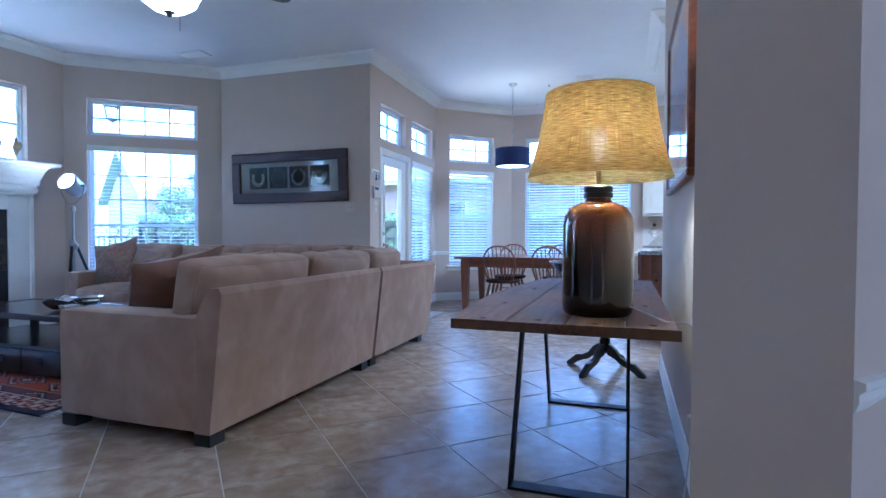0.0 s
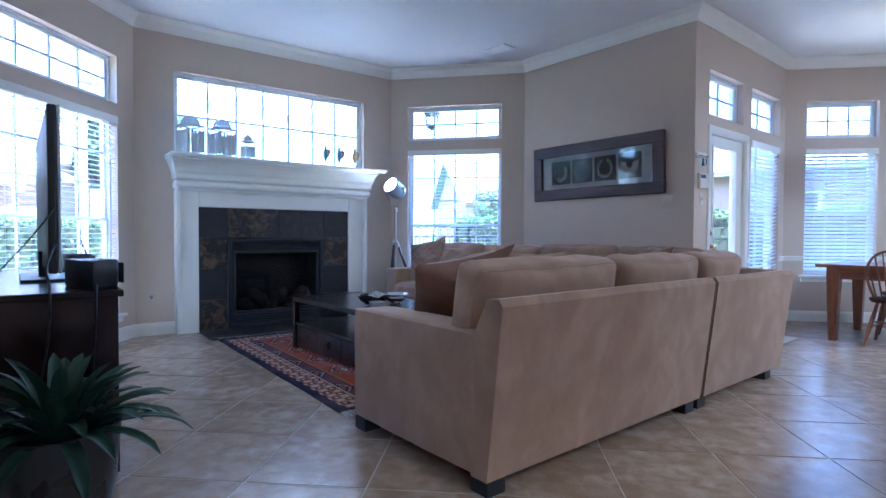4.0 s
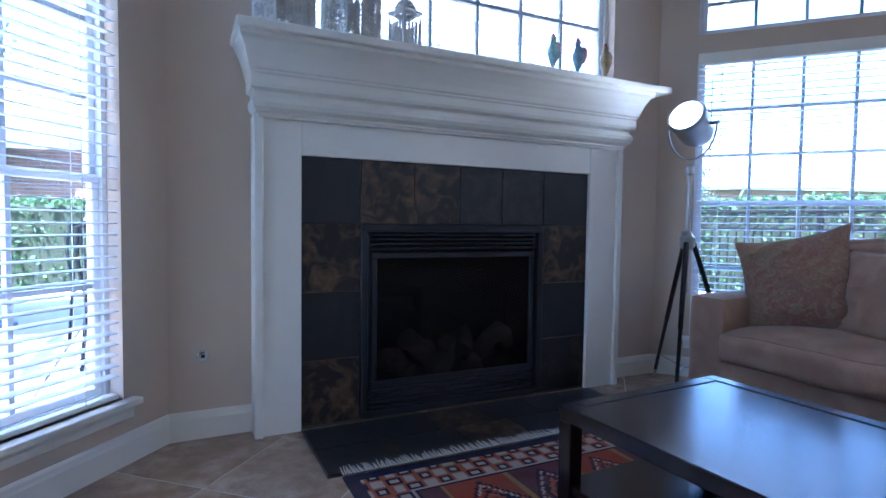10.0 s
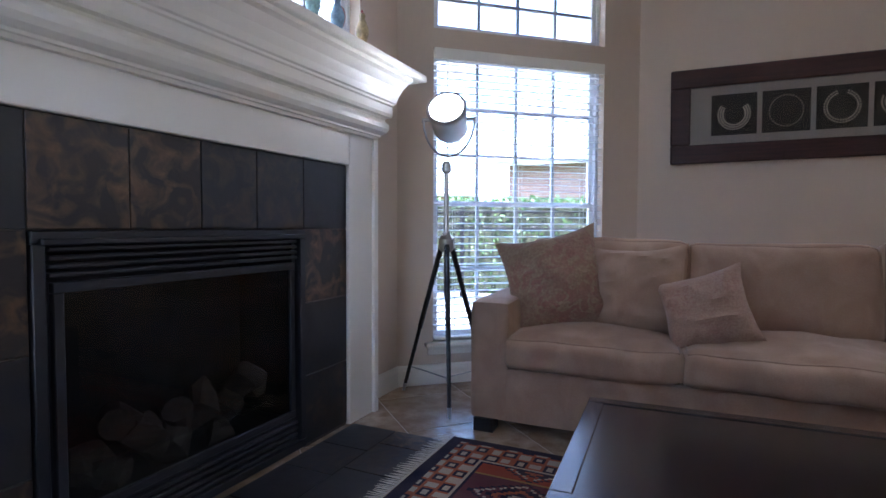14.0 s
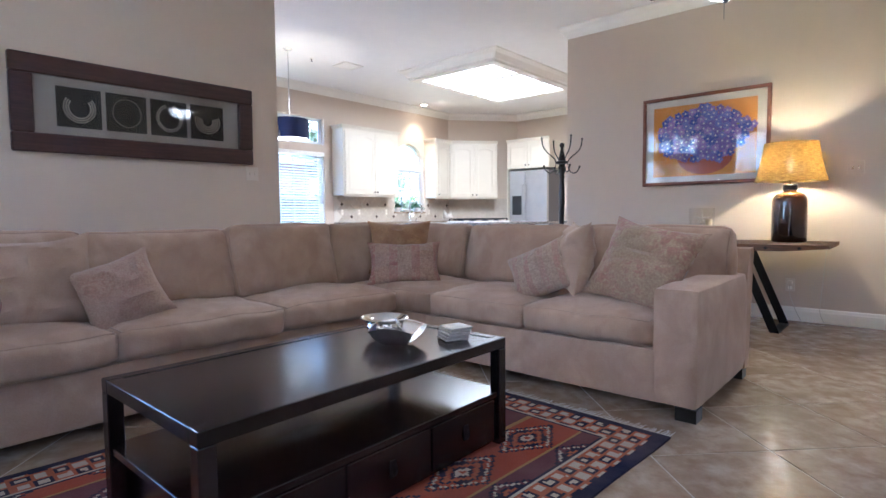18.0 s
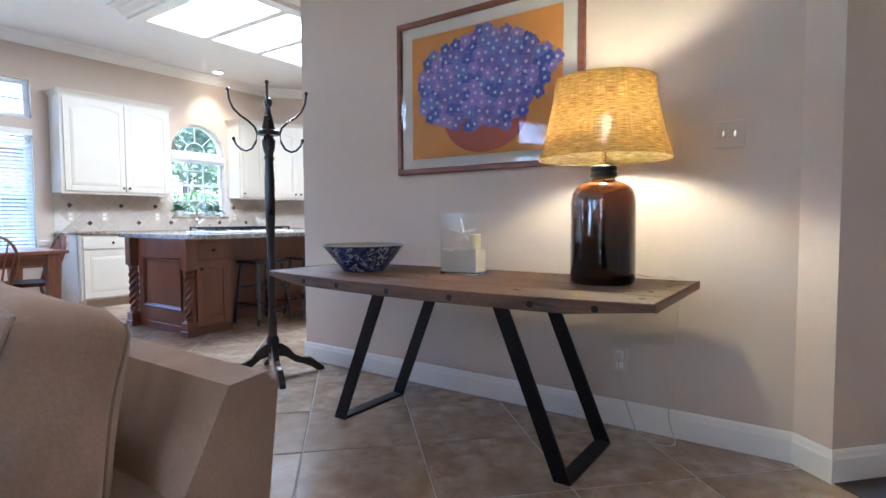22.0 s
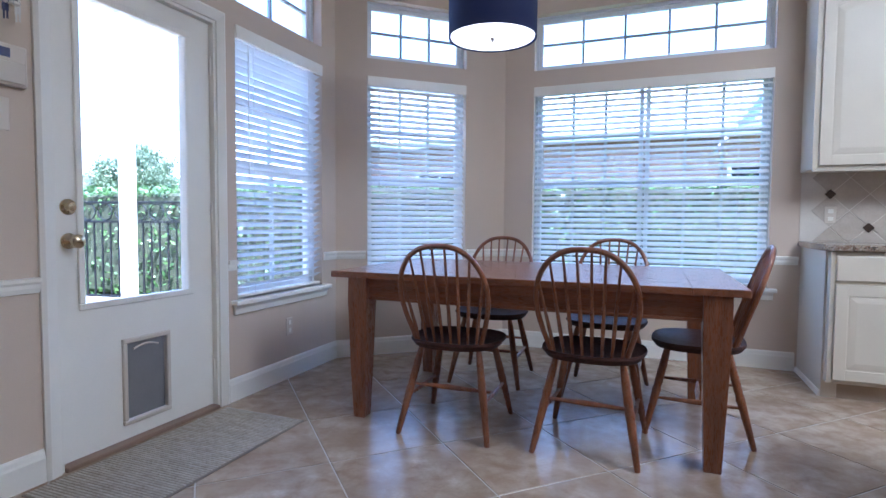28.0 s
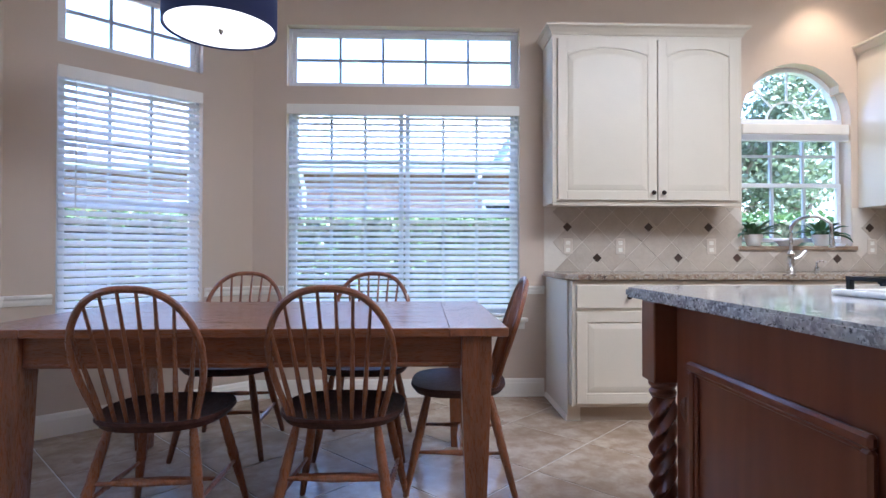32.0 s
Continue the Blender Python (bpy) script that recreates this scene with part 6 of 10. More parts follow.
def console_table():
    e = thing("console_table", pose(0, 0, 0), "reclaimed plank console table with black flat-bar legs against the wall", "table")
    # planks run along the wall; the front edge bows out a little
    y0, y1 = 1.86, 3.92
    xs = [-0.60, -0.41, -0.20, 0.0, 0.17]
    for k, (a, b) in enumerate(zip(xs, xs[1:])):
        bm = bmesh.new()
        n = 14
        lo = []
        for i in range(n + 1):
            y = y0 + (y1 - y0) * i / n
            bow = 0.10 * (1 - (2 * i / n - 1) ** 2) - 0.07 * i / n if k == 0 else 0
            jit = 0.003 * noise.noise(Vector((i * 0.8, k * 3.1, 0)))
            lo.append((a - bow + jit + (0.003 if k else 0), b - 0.003 + jit * 0.5, y))
        verts = []
        for a2, b2, y in lo:
            zz = 0.0012 * noise.noise(Vector((y * 4, k, 2)))
            lowz = 0.703 + 0.026 * max(0.0, 1 - min(y - y0, y1 - y) / 0.28)
            verts.append([bm.verts.new((a2, y, lowz)), bm.verts.new((a2, y, 0.757 + zz)), bm.verts.new((b2, y, 0.757 + zz)), bm.verts.new((b2, y, lowz))])
        for p, q in zip(verts, verts[1:]):
            for j in range(4):
                bm.faces.new((p[j], p[(j + 1) % 4], q[(j + 1) % 4], q[j]))
        bm.faces.new(verts[0])
        bm.faces.new(verts[-1][::-1])
        bmesh.ops.transform(bm, matrix=pose(0, 0, 0, 0, 0, -90), verts=bm.verts)
        bmesh.ops.bevel(bm, geom=[ed for ed in bm.edges if len(ed.link_faces) == 2 and ed.calc_face_angle(0) > 1.0], offset=0.004, segments=2, affect="EDGES", profile=0.5)
        part("plank", bm, RECLAIMED, e, m=pose(0, 0, 0, 0, 0, 90))
    rnd = random.Random(8)
    hole = plain("dark_bolt_hole", (0.012, 0.009, 0.008), 0.8, relief=0.0)
    bolt = None
    for y in (2.05, 2.28, 2.62, 2.95, 3.28, 3.55):
        x = -0.60 - 0.10 * (1 - (2 * (y - y0) / (y1 - y0) - 1) ** 2) + 0.07 * (y - y0) / (y1 - y0)
        m = pose(x - 0.0005, y, 0.728, 0, -90, 0)
        bolt = again(bolt, m) if bolt else part("bolt_hole", lathe(bmesh.new(), [(0.001, 0), (0.011, 0.0), (0.013, 0.0015), (0.001, 0.0016)], 12, close=False), hole, e, m=m)
    top = None
    for x, y in ((-0.50, 1.93), (-0.30, 1.95), (-0.10, 1.93), (0.09, 1.96), (-0.52, 2.4), (0.08, 2.5), (-0.5, 3.1), (0.06, 3.2), (-0.48, 3.75), (-0.28, 3.78), (0.05, 3.76), (-0.3, 3.0)):
        m = pose(x, y, 0.7575)
        top = again(top, m) if top else part("nail_hole", lathe(bmesh.new(), [(0.001, 0), (0.013, 0.0), (0.014, 0.001), (0.001, 0.0012)], 10, close=False), hole, e, m=m)
    for yb, yt in ((2.23, 2.52), (3.46, 3.17)):
        leg = part("leg_frame", bmesh.new(), DARKMETAL, e)
        bm = bmesh.new()
        for x in (-0.455, 0.015):
            a, b = Vector((x, yb, 0.0)), Vector((x, yt, 0.70))
            sub = bmesh.new()
            bx(sub, -0.006, 0.006, -0.034, 0.034, 0, (b - a).length, 0.001)
            d = (b - a).normalized()
            merge(bm, sub, Matrix.Translation(a) @ Matrix(((1, 0, 0, 0), (0, d.z, d.y, 0), (0, -d.y, d.z, 0), (0, 0, 0, 1))))
        bx(bm, -0.461, 0.021, yb - 0.034, yb + 0.034, 0.0, 0.012, 0.001)
        bx(bm, -0.461, 0.021, yt - 0.04, yt + 0.04, 0.690, 0.6995, 0.001)
        bm.to_mesh(leg.data)
        bm.free()


console_table()

# table lamp


def burlap():
    m = bpy.data.materials.new("woven_burlap")
    m.use_nodes = True
    N, L = m.node_tree.nodes, m.node_tree.links
    b = N["Principled BSDF"]
    co = obj_coords(N, L, (1, 1, 1))
    sep = N.new("ShaderNodeSeparateXYZ")
    L.new(co, sep.inputs[0])
    at = N.new("ShaderNodeMath")
    at.operation = "ARCTAN2"
    L.new(sep.outputs[1], at.inputs[0])
    L.new(sep.outputs[0], at.inputs[1])
    comb = N.new("ShaderNodeCombineXYZ")
    L.new(at.outputs[0], comb.inputs[0])
    L.new(sep.outputs[2], comb.inputs[1])

    def threads(sx, sy, detail):
        mp = N.new("ShaderNodeMapping")
        mp.inputs["Scale"].default_value = (sx, sy, 1)
        L.new(comb.outputs[0], mp.inputs["Vector"])
        return noise_fac(N, L, 1.0, detail, 0.35, 0.65, mp.outputs[0])

    h, v = threads(5, 330, 2), threads(130, 7, 2)
    slub = threads(4, 90, 3)
    c = mixer(N, L, h, (0.13, 0.085, 0.028), (0.56, 0.43, 0.17))
    c = mixer(N, L, mixer(N, L, 0.75, (0, 0, 0), v), c, (0.20, 0.13, 0.05))
    c = mixer(N, L, mixer(N, L, 0.4, (0, 0, 0), slub), c, (0.24, 0.155, 0.07))
    L.new(c, b.inputs["Base Color"])
    b.inputs["Roughness"].default_value = 0.95
    b.inputs["Specular IOR Level"].default_value = 0.1
    tr = N.new("ShaderNodeBsdfTranslucent")
    L.new(c, tr.inputs["Color"])
    mix = N.new("ShaderNodeMixShader")
    mix.inputs[0].default_value = 0.72
    L.new(b.outputs[0], mix.inputs[1])
    L.new(tr.outputs[0], mix.inputs[2])
    gap = N.new("ShaderNodeBsdfTransparent")
    mix2 = N.new("ShaderNodeMixShader")
    mix2.inputs[0].default_value = 0.03
    L.new(mix.outputs[0], mix2.inputs[1])
    L.new(gap.outputs[0], mix2.inputs[2])
    L.new(mix2.outputs[0], N["Material Output"].inputs[0])
    bump(N, L, b, h, 0.4, 0.003)
    return m


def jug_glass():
    """Amber glass with its base colour mixed darker towards the foot."""
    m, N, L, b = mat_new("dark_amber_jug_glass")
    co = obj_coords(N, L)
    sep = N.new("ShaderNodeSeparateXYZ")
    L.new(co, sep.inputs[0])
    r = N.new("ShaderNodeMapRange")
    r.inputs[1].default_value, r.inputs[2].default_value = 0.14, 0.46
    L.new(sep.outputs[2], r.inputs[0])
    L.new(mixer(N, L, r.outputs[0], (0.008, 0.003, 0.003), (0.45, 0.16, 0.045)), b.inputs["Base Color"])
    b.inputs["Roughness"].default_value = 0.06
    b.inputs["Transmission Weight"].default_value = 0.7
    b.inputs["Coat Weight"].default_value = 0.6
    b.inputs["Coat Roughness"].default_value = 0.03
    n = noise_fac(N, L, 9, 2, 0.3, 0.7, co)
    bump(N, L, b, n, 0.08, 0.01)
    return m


def table_lamp():
    e = thing("table_lamp", pose(-0.107, 2.20, 0.757), "amber glass jug lamp with a lit burlap shade", "lamp")
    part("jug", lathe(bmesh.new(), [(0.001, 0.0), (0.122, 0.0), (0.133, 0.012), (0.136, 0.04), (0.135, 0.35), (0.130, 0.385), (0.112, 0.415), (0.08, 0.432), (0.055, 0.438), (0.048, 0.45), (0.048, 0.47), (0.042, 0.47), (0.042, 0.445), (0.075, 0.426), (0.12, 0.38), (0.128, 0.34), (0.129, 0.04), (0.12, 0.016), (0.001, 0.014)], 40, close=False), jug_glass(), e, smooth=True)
    part("neck_cap", lathe(bmesh.new(), [(0.049, 0.452), (0.056, 0.455), (0.056, 0.472), (0.052, 0.476), (0.055, 0.48), (0.055, 0.497), (0.048, 0.503), (0.012, 0.506)], 28), BLACKP, e, smooth=True)
    part("stem", rod(bmesh.new(), (0, 0, 0.50), (0, 0, 0.60), 0.010, seg=10), BRASS, e)
    part("harp", tube(bmesh.new(), [(0.06 * math.sin(math.pi * t / 14), 0, 0.55 + 0.30 * t / 14) for t in range(15)] + [(-0.06 * math.sin(math.pi * t / 14), 0, 0.85 - 0.30 * t / 14) for t in range(1, 15)], 0.0025, 5), BRASS, e)
    part("bulb", lathe(bmesh.new(), [(0.012, 0.60), (0.014, 0.63), (0.03, 0.67), (0.032, 0.695), (0.022, 0.72), (0.001, 0.728)], 16), glow("warm_bulb", (1, 0.80, 0.50), 30.0), e, "lit warm bulb", smooth=True)
    shade = [(0.276, 0.530), (0.258, 0.585), (0.240, 0.65), (0.225, 0.72), (0.213, 0.79), (0.205, 0.862)]
    part("shade", lathe(bmesh.new(), shade + [(r - 0.002, z) for r, z in shade[::-1]] + [shade[0]], 64, close=False), burlap(), e, "woven burlap shade lit from inside", smooth=True)
    part("shade_spider", rod(rod(bmesh.new(), (-0.21, 0, 0.855), (0.21, 0, 0.855), 0.002, seg=5), (0, -0.21, 0.855), (0, 0.21, 0.855), 0.002, seg=5), BRASS, e)


table_lamp()
bulb = new("table_lamp_light", bpy.data.lights.new("table_lamp_light", "POINT"))
bulb.data.energy, bulb.data.color, bulb.data.shadow_soft_size = 4.6, (1.0, 0.80, 0.17), 0.035
bulb.location = (-0.107, 2.20, 1.44)


# blue painted bowl
def bowl_paint():
    m, N, L, b = mat_new("blue_painted_ceramic")
    co = obj_coords(N, L)
    p = noise_fac(N, L, 26, 4, 0.485, 0.515, co, 2.2)
    q = noise_fac(N, L, 9, 2, 0.46, 0.54, co, 1.0)
    c = mixer(N, L, p, (0.018, 0.022, 0.085), (0.34, 0.36, 0.42))
    c = mixer(N, L, q, c, mixer(N, L, p, (0.022, 0.03, 0.11), (0.07, 0.09, 0.20)))
    L.new(c, b.inputs["Base Color"])
    b.inputs["Roughness"].default_value = 0.2
    b.inputs["Coat Weight"].default_value = 0.4
    return m


e = thing("painted_ceramic_bowl", pose(-0.24, 3.48, 0.757), "wide blue and white painted ceramic bowl on the console", "bowl")
part("bowl_body", lathe(bmesh.new(), [(0.11, 0.0), (0.115, 0.006), (0.135, 0.03), (0.175, 0.08), (0.215, 0.132), (0.222, 0.142)], 48, close=False), bowl_paint(), e, smooth=True)
part("bowl_inside", lathe(bmesh.new(), [(0.222, 0.142), (0.216, 0.144), (0.205, 0.130), (0.165, 0.078), (0.12, 0.03), (0.001, 0.012)], 48, close=False), plain("grey_glaze", (0.30, 0.28, 0.25), 0.25, var=0.15), e, smooth=True)
part("rim", tube(bmesh.new(), [(0.221 * math.cos(t * math.pi / 20), 0.221 * math.sin(t * math.pi / 20), 0.142) for t in range(41)], 0.005, 6), plain("pale_rim_glaze", (0.42, 0.40, 0.35), 0.3), e, smooth=True)

# glass vase with sand, shells and a starfish
CLEAR = glass("clear_glass", (0.97, 0.99, 0.98))
SAND = plain("pale_sand", (0.50, 0.43, 0.33), 0.95, var=0.2, fine=400, relief=0.6)
SHELL = plain("bleached_starfish", (0.60, 0.53, 0.43), 0.8, var=0.2, fine=150, relief=0.5)
e = thing("glass_vase", pose(-0.10, 2.92, 0.757, 0, 0, 4), "rectangular clear glass vase with sand and a starfish", "vase")
part("glass_base", bx(bmesh.new(), -0.06, 0.06, -0.105, 0.105, 0, 0.014, 0.003), CLEAR, e)
for x in (-0.06, 0.057):
    part("glass_wall", box(x, x + 0.003, -0.105, 0.105, 0.0145, 0.31, 0.001), PANE, e)
for y in (-0.105, 0.102):
    part("glass_wall", box(-0.0565, 0.0565, y, y + 0.003, 0.0145, 0.31, 0.001), PANE, e)
bm = bmesh.new()
g = {}
for i in range(9):
    for j in range(13):
        g[i, j] = bm.verts.new((-0.054 + 0.108 * i / 8, -0.099 + 0.198 * j / 12, 0.125 + 0.02 * noise.noise(Vector((i * 0.5, j * 0.4, 3)))))
for i in range(8):
    for j in range(12):
        bm.faces.new((g[i, j], g[i + 1, j], g[i + 1, j + 1], g[i, j + 1]))
ret = bmesh.ops.extrude_edge_only(bm, edges=[ed for ed in bm.edges if len(ed.link_faces) == 1])
for v in ret["geom"]:
    if isinstance(v, bmesh.types.BMVert):
        v.co.z = 0.0145
part("sand", bm, SAND, e)
bm = bmesh.new()
for k in range(5):
    a = radians(90 + 72 * k)
    tube(bm, [(0, 0, 0), (0, 0.035 * math.cos(a), 0.035 * math.sin(a)), (0, 0.075 * math.cos(a), 0.075 * math.sin(a))], 0.015, 8, 0.004)
part("starfish", bm, SHELL, e, m=pose(-0.01, 0.0, 0.205, 0, -18, 8), smooth=True)
part("candle", lathe(bmesh.new(), [(0.03, 0.12), (0.03, 0.20), (0.026, 0.203), (0.001, 0.20)], 20, pose(0.01, -0.06, 0)), plain("ivory_wax", (0.60, 0.48, 0.30), 0.5), e)

# flower picture
ORANGE = plain("orange_paint", (0.62, 0.25, 0.02), 0.6, var=0.12, scale=12)
FRAME2 = wood("reddish_wood_frame", (0.16, 0.05, 0.024), (0.30, 0.11, 0.05), 0.35)


def flower_picture():
    # local x runs along the wall towards the entrance, local y into the wall
    e = thing("flower_picture", WPIC @ pose(PY1 - 3.025, 0, 1.775), "framed painting of blue flowers in a red bowl on orange", "picture")
    w, h = 1.21, 0.925
    part("frame", plate_frame(bmesh.new(), -w / 2, w / 2, -h / 2, h / 2, 0.034, -0.04, -0.002, 0.006), FRAME2, e)
    part("mount", box(-w / 2 + 0.032, w / 2 - 0.032, -0.02, -0.012, -h / 2 + 0.032, h / 2 - 0.032), plain("cream_mount", (0.62, 0.57, 0.48), 0.9), e)
    part("canvas", box(-0.49, 0.49, -0.024, -0.02, -0.37, 0.36), ORANGE, e)
    pot = plain("terracotta_paint", (0.36, 0.075, 0.03), 0.6, var=0.15, scale=14)
    bm = bmesh.new()
    prism(bm, [(0.27 * math.cos(math.pi + math.pi * t / 20) + 0.02, 0.20 * math.sin(math.pi + math.pi * t / 20) - 0.16) for t in range(21)], 0.0, 0.002, pose(0, -0.0245, 0, 90))
    part("painted_bowl", bm, pot, e)
    rnd = random.Random(21)
    cols = [plain("violet_paint", (0.17, 0.12, 0.40), 0.6), plain("blue_paint", (0.06, 0.09, 0.40), 0.6), plain("lilac_paint", (0.32, 0.21, 0.50), 0.6), plain("pale_blue_paint", (0.17, 0.19, 0.50), 0.6)]
    white = plain("white_paint_dot", (0.62, 0.60, 0.62), 0.6)
    leafy = plain("green_paint", (0.22, 0.26, 0.06), 0.6)
    petals = [bmesh.new() for _ in cols]
    dots, leaves = bmesh.new(), bmesh.new()
    spots = []
    guard = 0
    while len(spots) < 140 and guard < 6000:
        guard += 1
        a, r = rnd.uniform(0, 2 * math.pi), math.sqrt(rnd.random())
        wave = 1 + 0.05 * math.sin(5 * a + 1) + 0.03 * math.sin(9 * a)
        x, z = 0.435 * wave * r * math.cos(a), 0.045 + 0.265 * wave * r * math.sin(a)
        if any((x - p) ** 2 + (z - q) ** 2 < 0.043 ** 2 for p, q in spots):
            continue
        spots.append((x, z))
    mass = [((0.40 + 0.012 * math.sin(t * 1.7)) * math.cos(t * math.pi / 24), 0.045 + (0.215 + 0.01 * math.cos(t * 2.3)) * math.sin(t * math.pi / 24)) for t in range(48)]
    part("painted_mass", prism(bmesh.new(), mass, 0.0, 0.0002, Matrix(((1, 0, 0, 0), (0, 0, -1, -0.0268), (0, 1, 0, 0), (0, 0, 0, 1)))), cols[0], e)
    for k in range(90):
        x, z = rnd.choice(spots)
        x, z = x + rnd.uniform(-0.03, 0.03), z + rnd.uniform(-0.03, 0.03)
        prism(leaves, [(x + 0.02 * math.cos(t * math.pi / 3 + k), z + 0.009 * math.sin(t * math.pi / 3 + k)) for t in range(6)], 0.0, 0.0003, Matrix(((1, 0, 0, 0), (0, 0, -1, -0.0270), (0, 1, 0, 0), (0, 0, 0, 1))))
    up = Matrix(((1, 0, 0, 0), (0, 0, -1, 0), (0, 1, 0, 0), (0, 0, 0, 1)))
    for k, (x, z) in enumerate(spots):
        c = k % 4
        y = -0.0272 - 0.00002 * (k % 40)
        for p in range(5):
            a = p * 2 * math.pi / 5 + k
            px, pz = x + 0.024 * math.cos(a), z + 0.024 * math.sin(a)
            prism(petals[c], [(px + 0.016 * math.cos(t * math.pi / 4), pz + 0.016 * math.sin(t * math.pi / 4)) for t in range(8)], 0.0, 0.0005, Matrix.Translation((0, y, 0)) @ up)
        prism(dots, [(x + 0.0095 * math.cos(t * math.pi / 4), z + 0.0095 * math.sin(t * math.pi / 4)) for t in range(8)], 0.0, 0.0005, Matrix.Translation((0, -0.0286, 0)) @ up)
    part("painted_leaves", leaves, leafy, e)
    for b, c in zip(petals, cols):
        part("painted_flowers", b, c, e)
    part("painted_dots", dots, white, e)
    part("glass", box(-w / 2 + 0.03, w / 2 - 0.03, -0.0335, -0.0305, -h / 2 + 0.03, h / 2 - 0.03), PANE, e)


flower_picture()
plate(WPIC, PY1 - 1.77, 1.40, "ivory double switch plate on the beige wall", w=0.12)
plate(WPIC, PY1 - 2.23, 0.335, "ivory outlet plate with a plug below the console", "wall_outlet", kind="outlet")
e = thing("plug", WPIC @ pose(PY1 - 2.23, -0.012, 0.36), "white plug in the outlet with a pink tag", "plug")
part("plug_body", box(-0.02, 0.02, -0.03, 0.0, -0.02, 0.02, 0.005), PLASTIC, e)
cable([(0.0, 2.16, 0.80), (0.13, 2.03, 0.765), (0.225, 1.96, 0.74), (0.235, 1.97, 0.45), (0.22, 1.99, 0.12), (0.17, 1.95, 0.006), (0.12, 2.05, 0.006), (0.19, 2.12, 0.006), (0.235, 2.22, 0.22), (0.24, 2.23, 0.345)], "clear lamp cord trailing down the wall", 0.003, plain("clear_cord", (0.55, 0.50, 0.42), 0.3))

# coat rack
RACK = plain("black_painted_rack", (0.012, 0.010, 0.010), 0.3, var=0.3, relief=0.05, coat=0.3)


def coat_rack():
    e = thing("coat_rack", pose(-0.152, 4.40, 0), "tall black turned coat rack with curved hooks", "coat rack")
    prof = [(0.022, 0.14), (0.04, 0.16), (0.042, 0.24), (0.03, 0.27), (0.028, 0.33), (0.034, 0.36), (0.024, 0.42), (0.022, 0.55), (0.03, 0.60), (0.022, 0.64), (0.033, 0.68), (0.03, 0.74), (0.024, 0.80), (0.028, 0.95), (0.033, 1.10), (0.032, 1.30), (0.026, 1.42), (0.034, 1.44), (0.026, 1.46), (0.038, 1.50), (0.044, 1.55), (0.030, 1.575), (0.036, 1.585), (0.066, 1.588), (0.070, 1.598), (0.068, 1.615), (0.045, 1.625), (0.038, 1.65), (0.028, 1.70), (0.015, 1.752), (0.020, 1.758), (0.013, 1.766), (0.024, 1.78), (0.029, 1.798), (0.024, 1.818), (0.001, 1.828)]
    part("column", lathe(bmesh.new(), prof, 24), RACK, e, smooth=True)
    leg = None
    for k in range(4):
        m = pose(0, 0, 0, 0, 0, -118 + 90 * k)
        if leg:
            again(leg, m)
        else:
            bm = bmesh.new()
            bm2 = bmesh.new()
            prism(bm2, [(0.03, 0.13), (0.08, 0.12), (0.14, 0.075), (0.20, 0.055), (0.25, 0.03), (0.29, 0.0), (0.34, 0.0), (0.335, 0.025), (0.29, 0.06), (0.25, 0.095), (0.19, 0.105), (0.14, 0.13), (0.10, 0.18), (0.06, 0.21), (0.03, 0.22)], -0.019, 0.019, pose(0, 0, 0, 90))
            merge(bm, bm2)
            bmesh.ops.bevel(bm, geom=[ed for ed in bm.edges if ed.calc_face_angle(0) > 1.0], offset=0.005, segments=2, affect="EDGES", profile=0.5)
            leg = part("foot_leg", bm, RACK, e, m=m)
    hook = None
    for k in range(4):
        m = pose(0, 0, 0, 0, 0, 52 + 90 * k)
        if hook:
            again(hook, m), again(tip, m), again(low_tip, m)
            continue
        line = [(0.212, 1.552), (0.200, 1.522), (0.172, 1.494), (0.140, 1.484), (0.104, 1.500), (0.078, 1.545), (0.070, 1.600), (0.085, 1.640), (0.122, 1.676), (0.172, 1.710), (0.212, 1.752), (0.235, 1.805), (0.243, 1.862)]
        hook = part("curved_hook", tube(bmesh.new(), [(x, 0, z) for x, z in line], 0.0072, 8), RACK, e, m=m, smooth=True)
        ball = [(0.001, -0.014), (0.009, -0.009), (0.013, 0.0), (0.009, 0.009), (0.001, 0.014)]
        tip = part("hook_tip", lathe(bmesh.new(), ball, 10, pose(0.243, 0, 1.872)), RACK, e, m=m, smooth=True)
        low_tip = part("hook_tip", lathe(bmesh.new(), ball, 10, pose(0.214, 0, 1.560)), RACK, e, m=m, smooth=True)


coat_rack()
# ---- breakfast nook ----
OAK = wood("orange_brown_wood", (0.165, 0.057, 0.026), (0.31, 0.115, 0.053), 0.3, (1.2, 12, 12), 2.6, coat=0.25, relief=0.12)
CHAIRW = wood("reddish_chair_wood", (0.17, 0.058, 0.026), (0.34, 0.13, 0.058), 0.3, (10, 10, 1.2), 2.6, coat=0.25, relief=0.1)
SEATW = wood("dark_saddle_seat", (0.035, 0.014, 0.011), (0.085, 0.032, 0.022), 0.58, (10, 1.5, 10), 2.6)
SEATW.node_tree.nodes["Principled BSDF"].inputs["Specular IOR Level"].default_value = 0.2


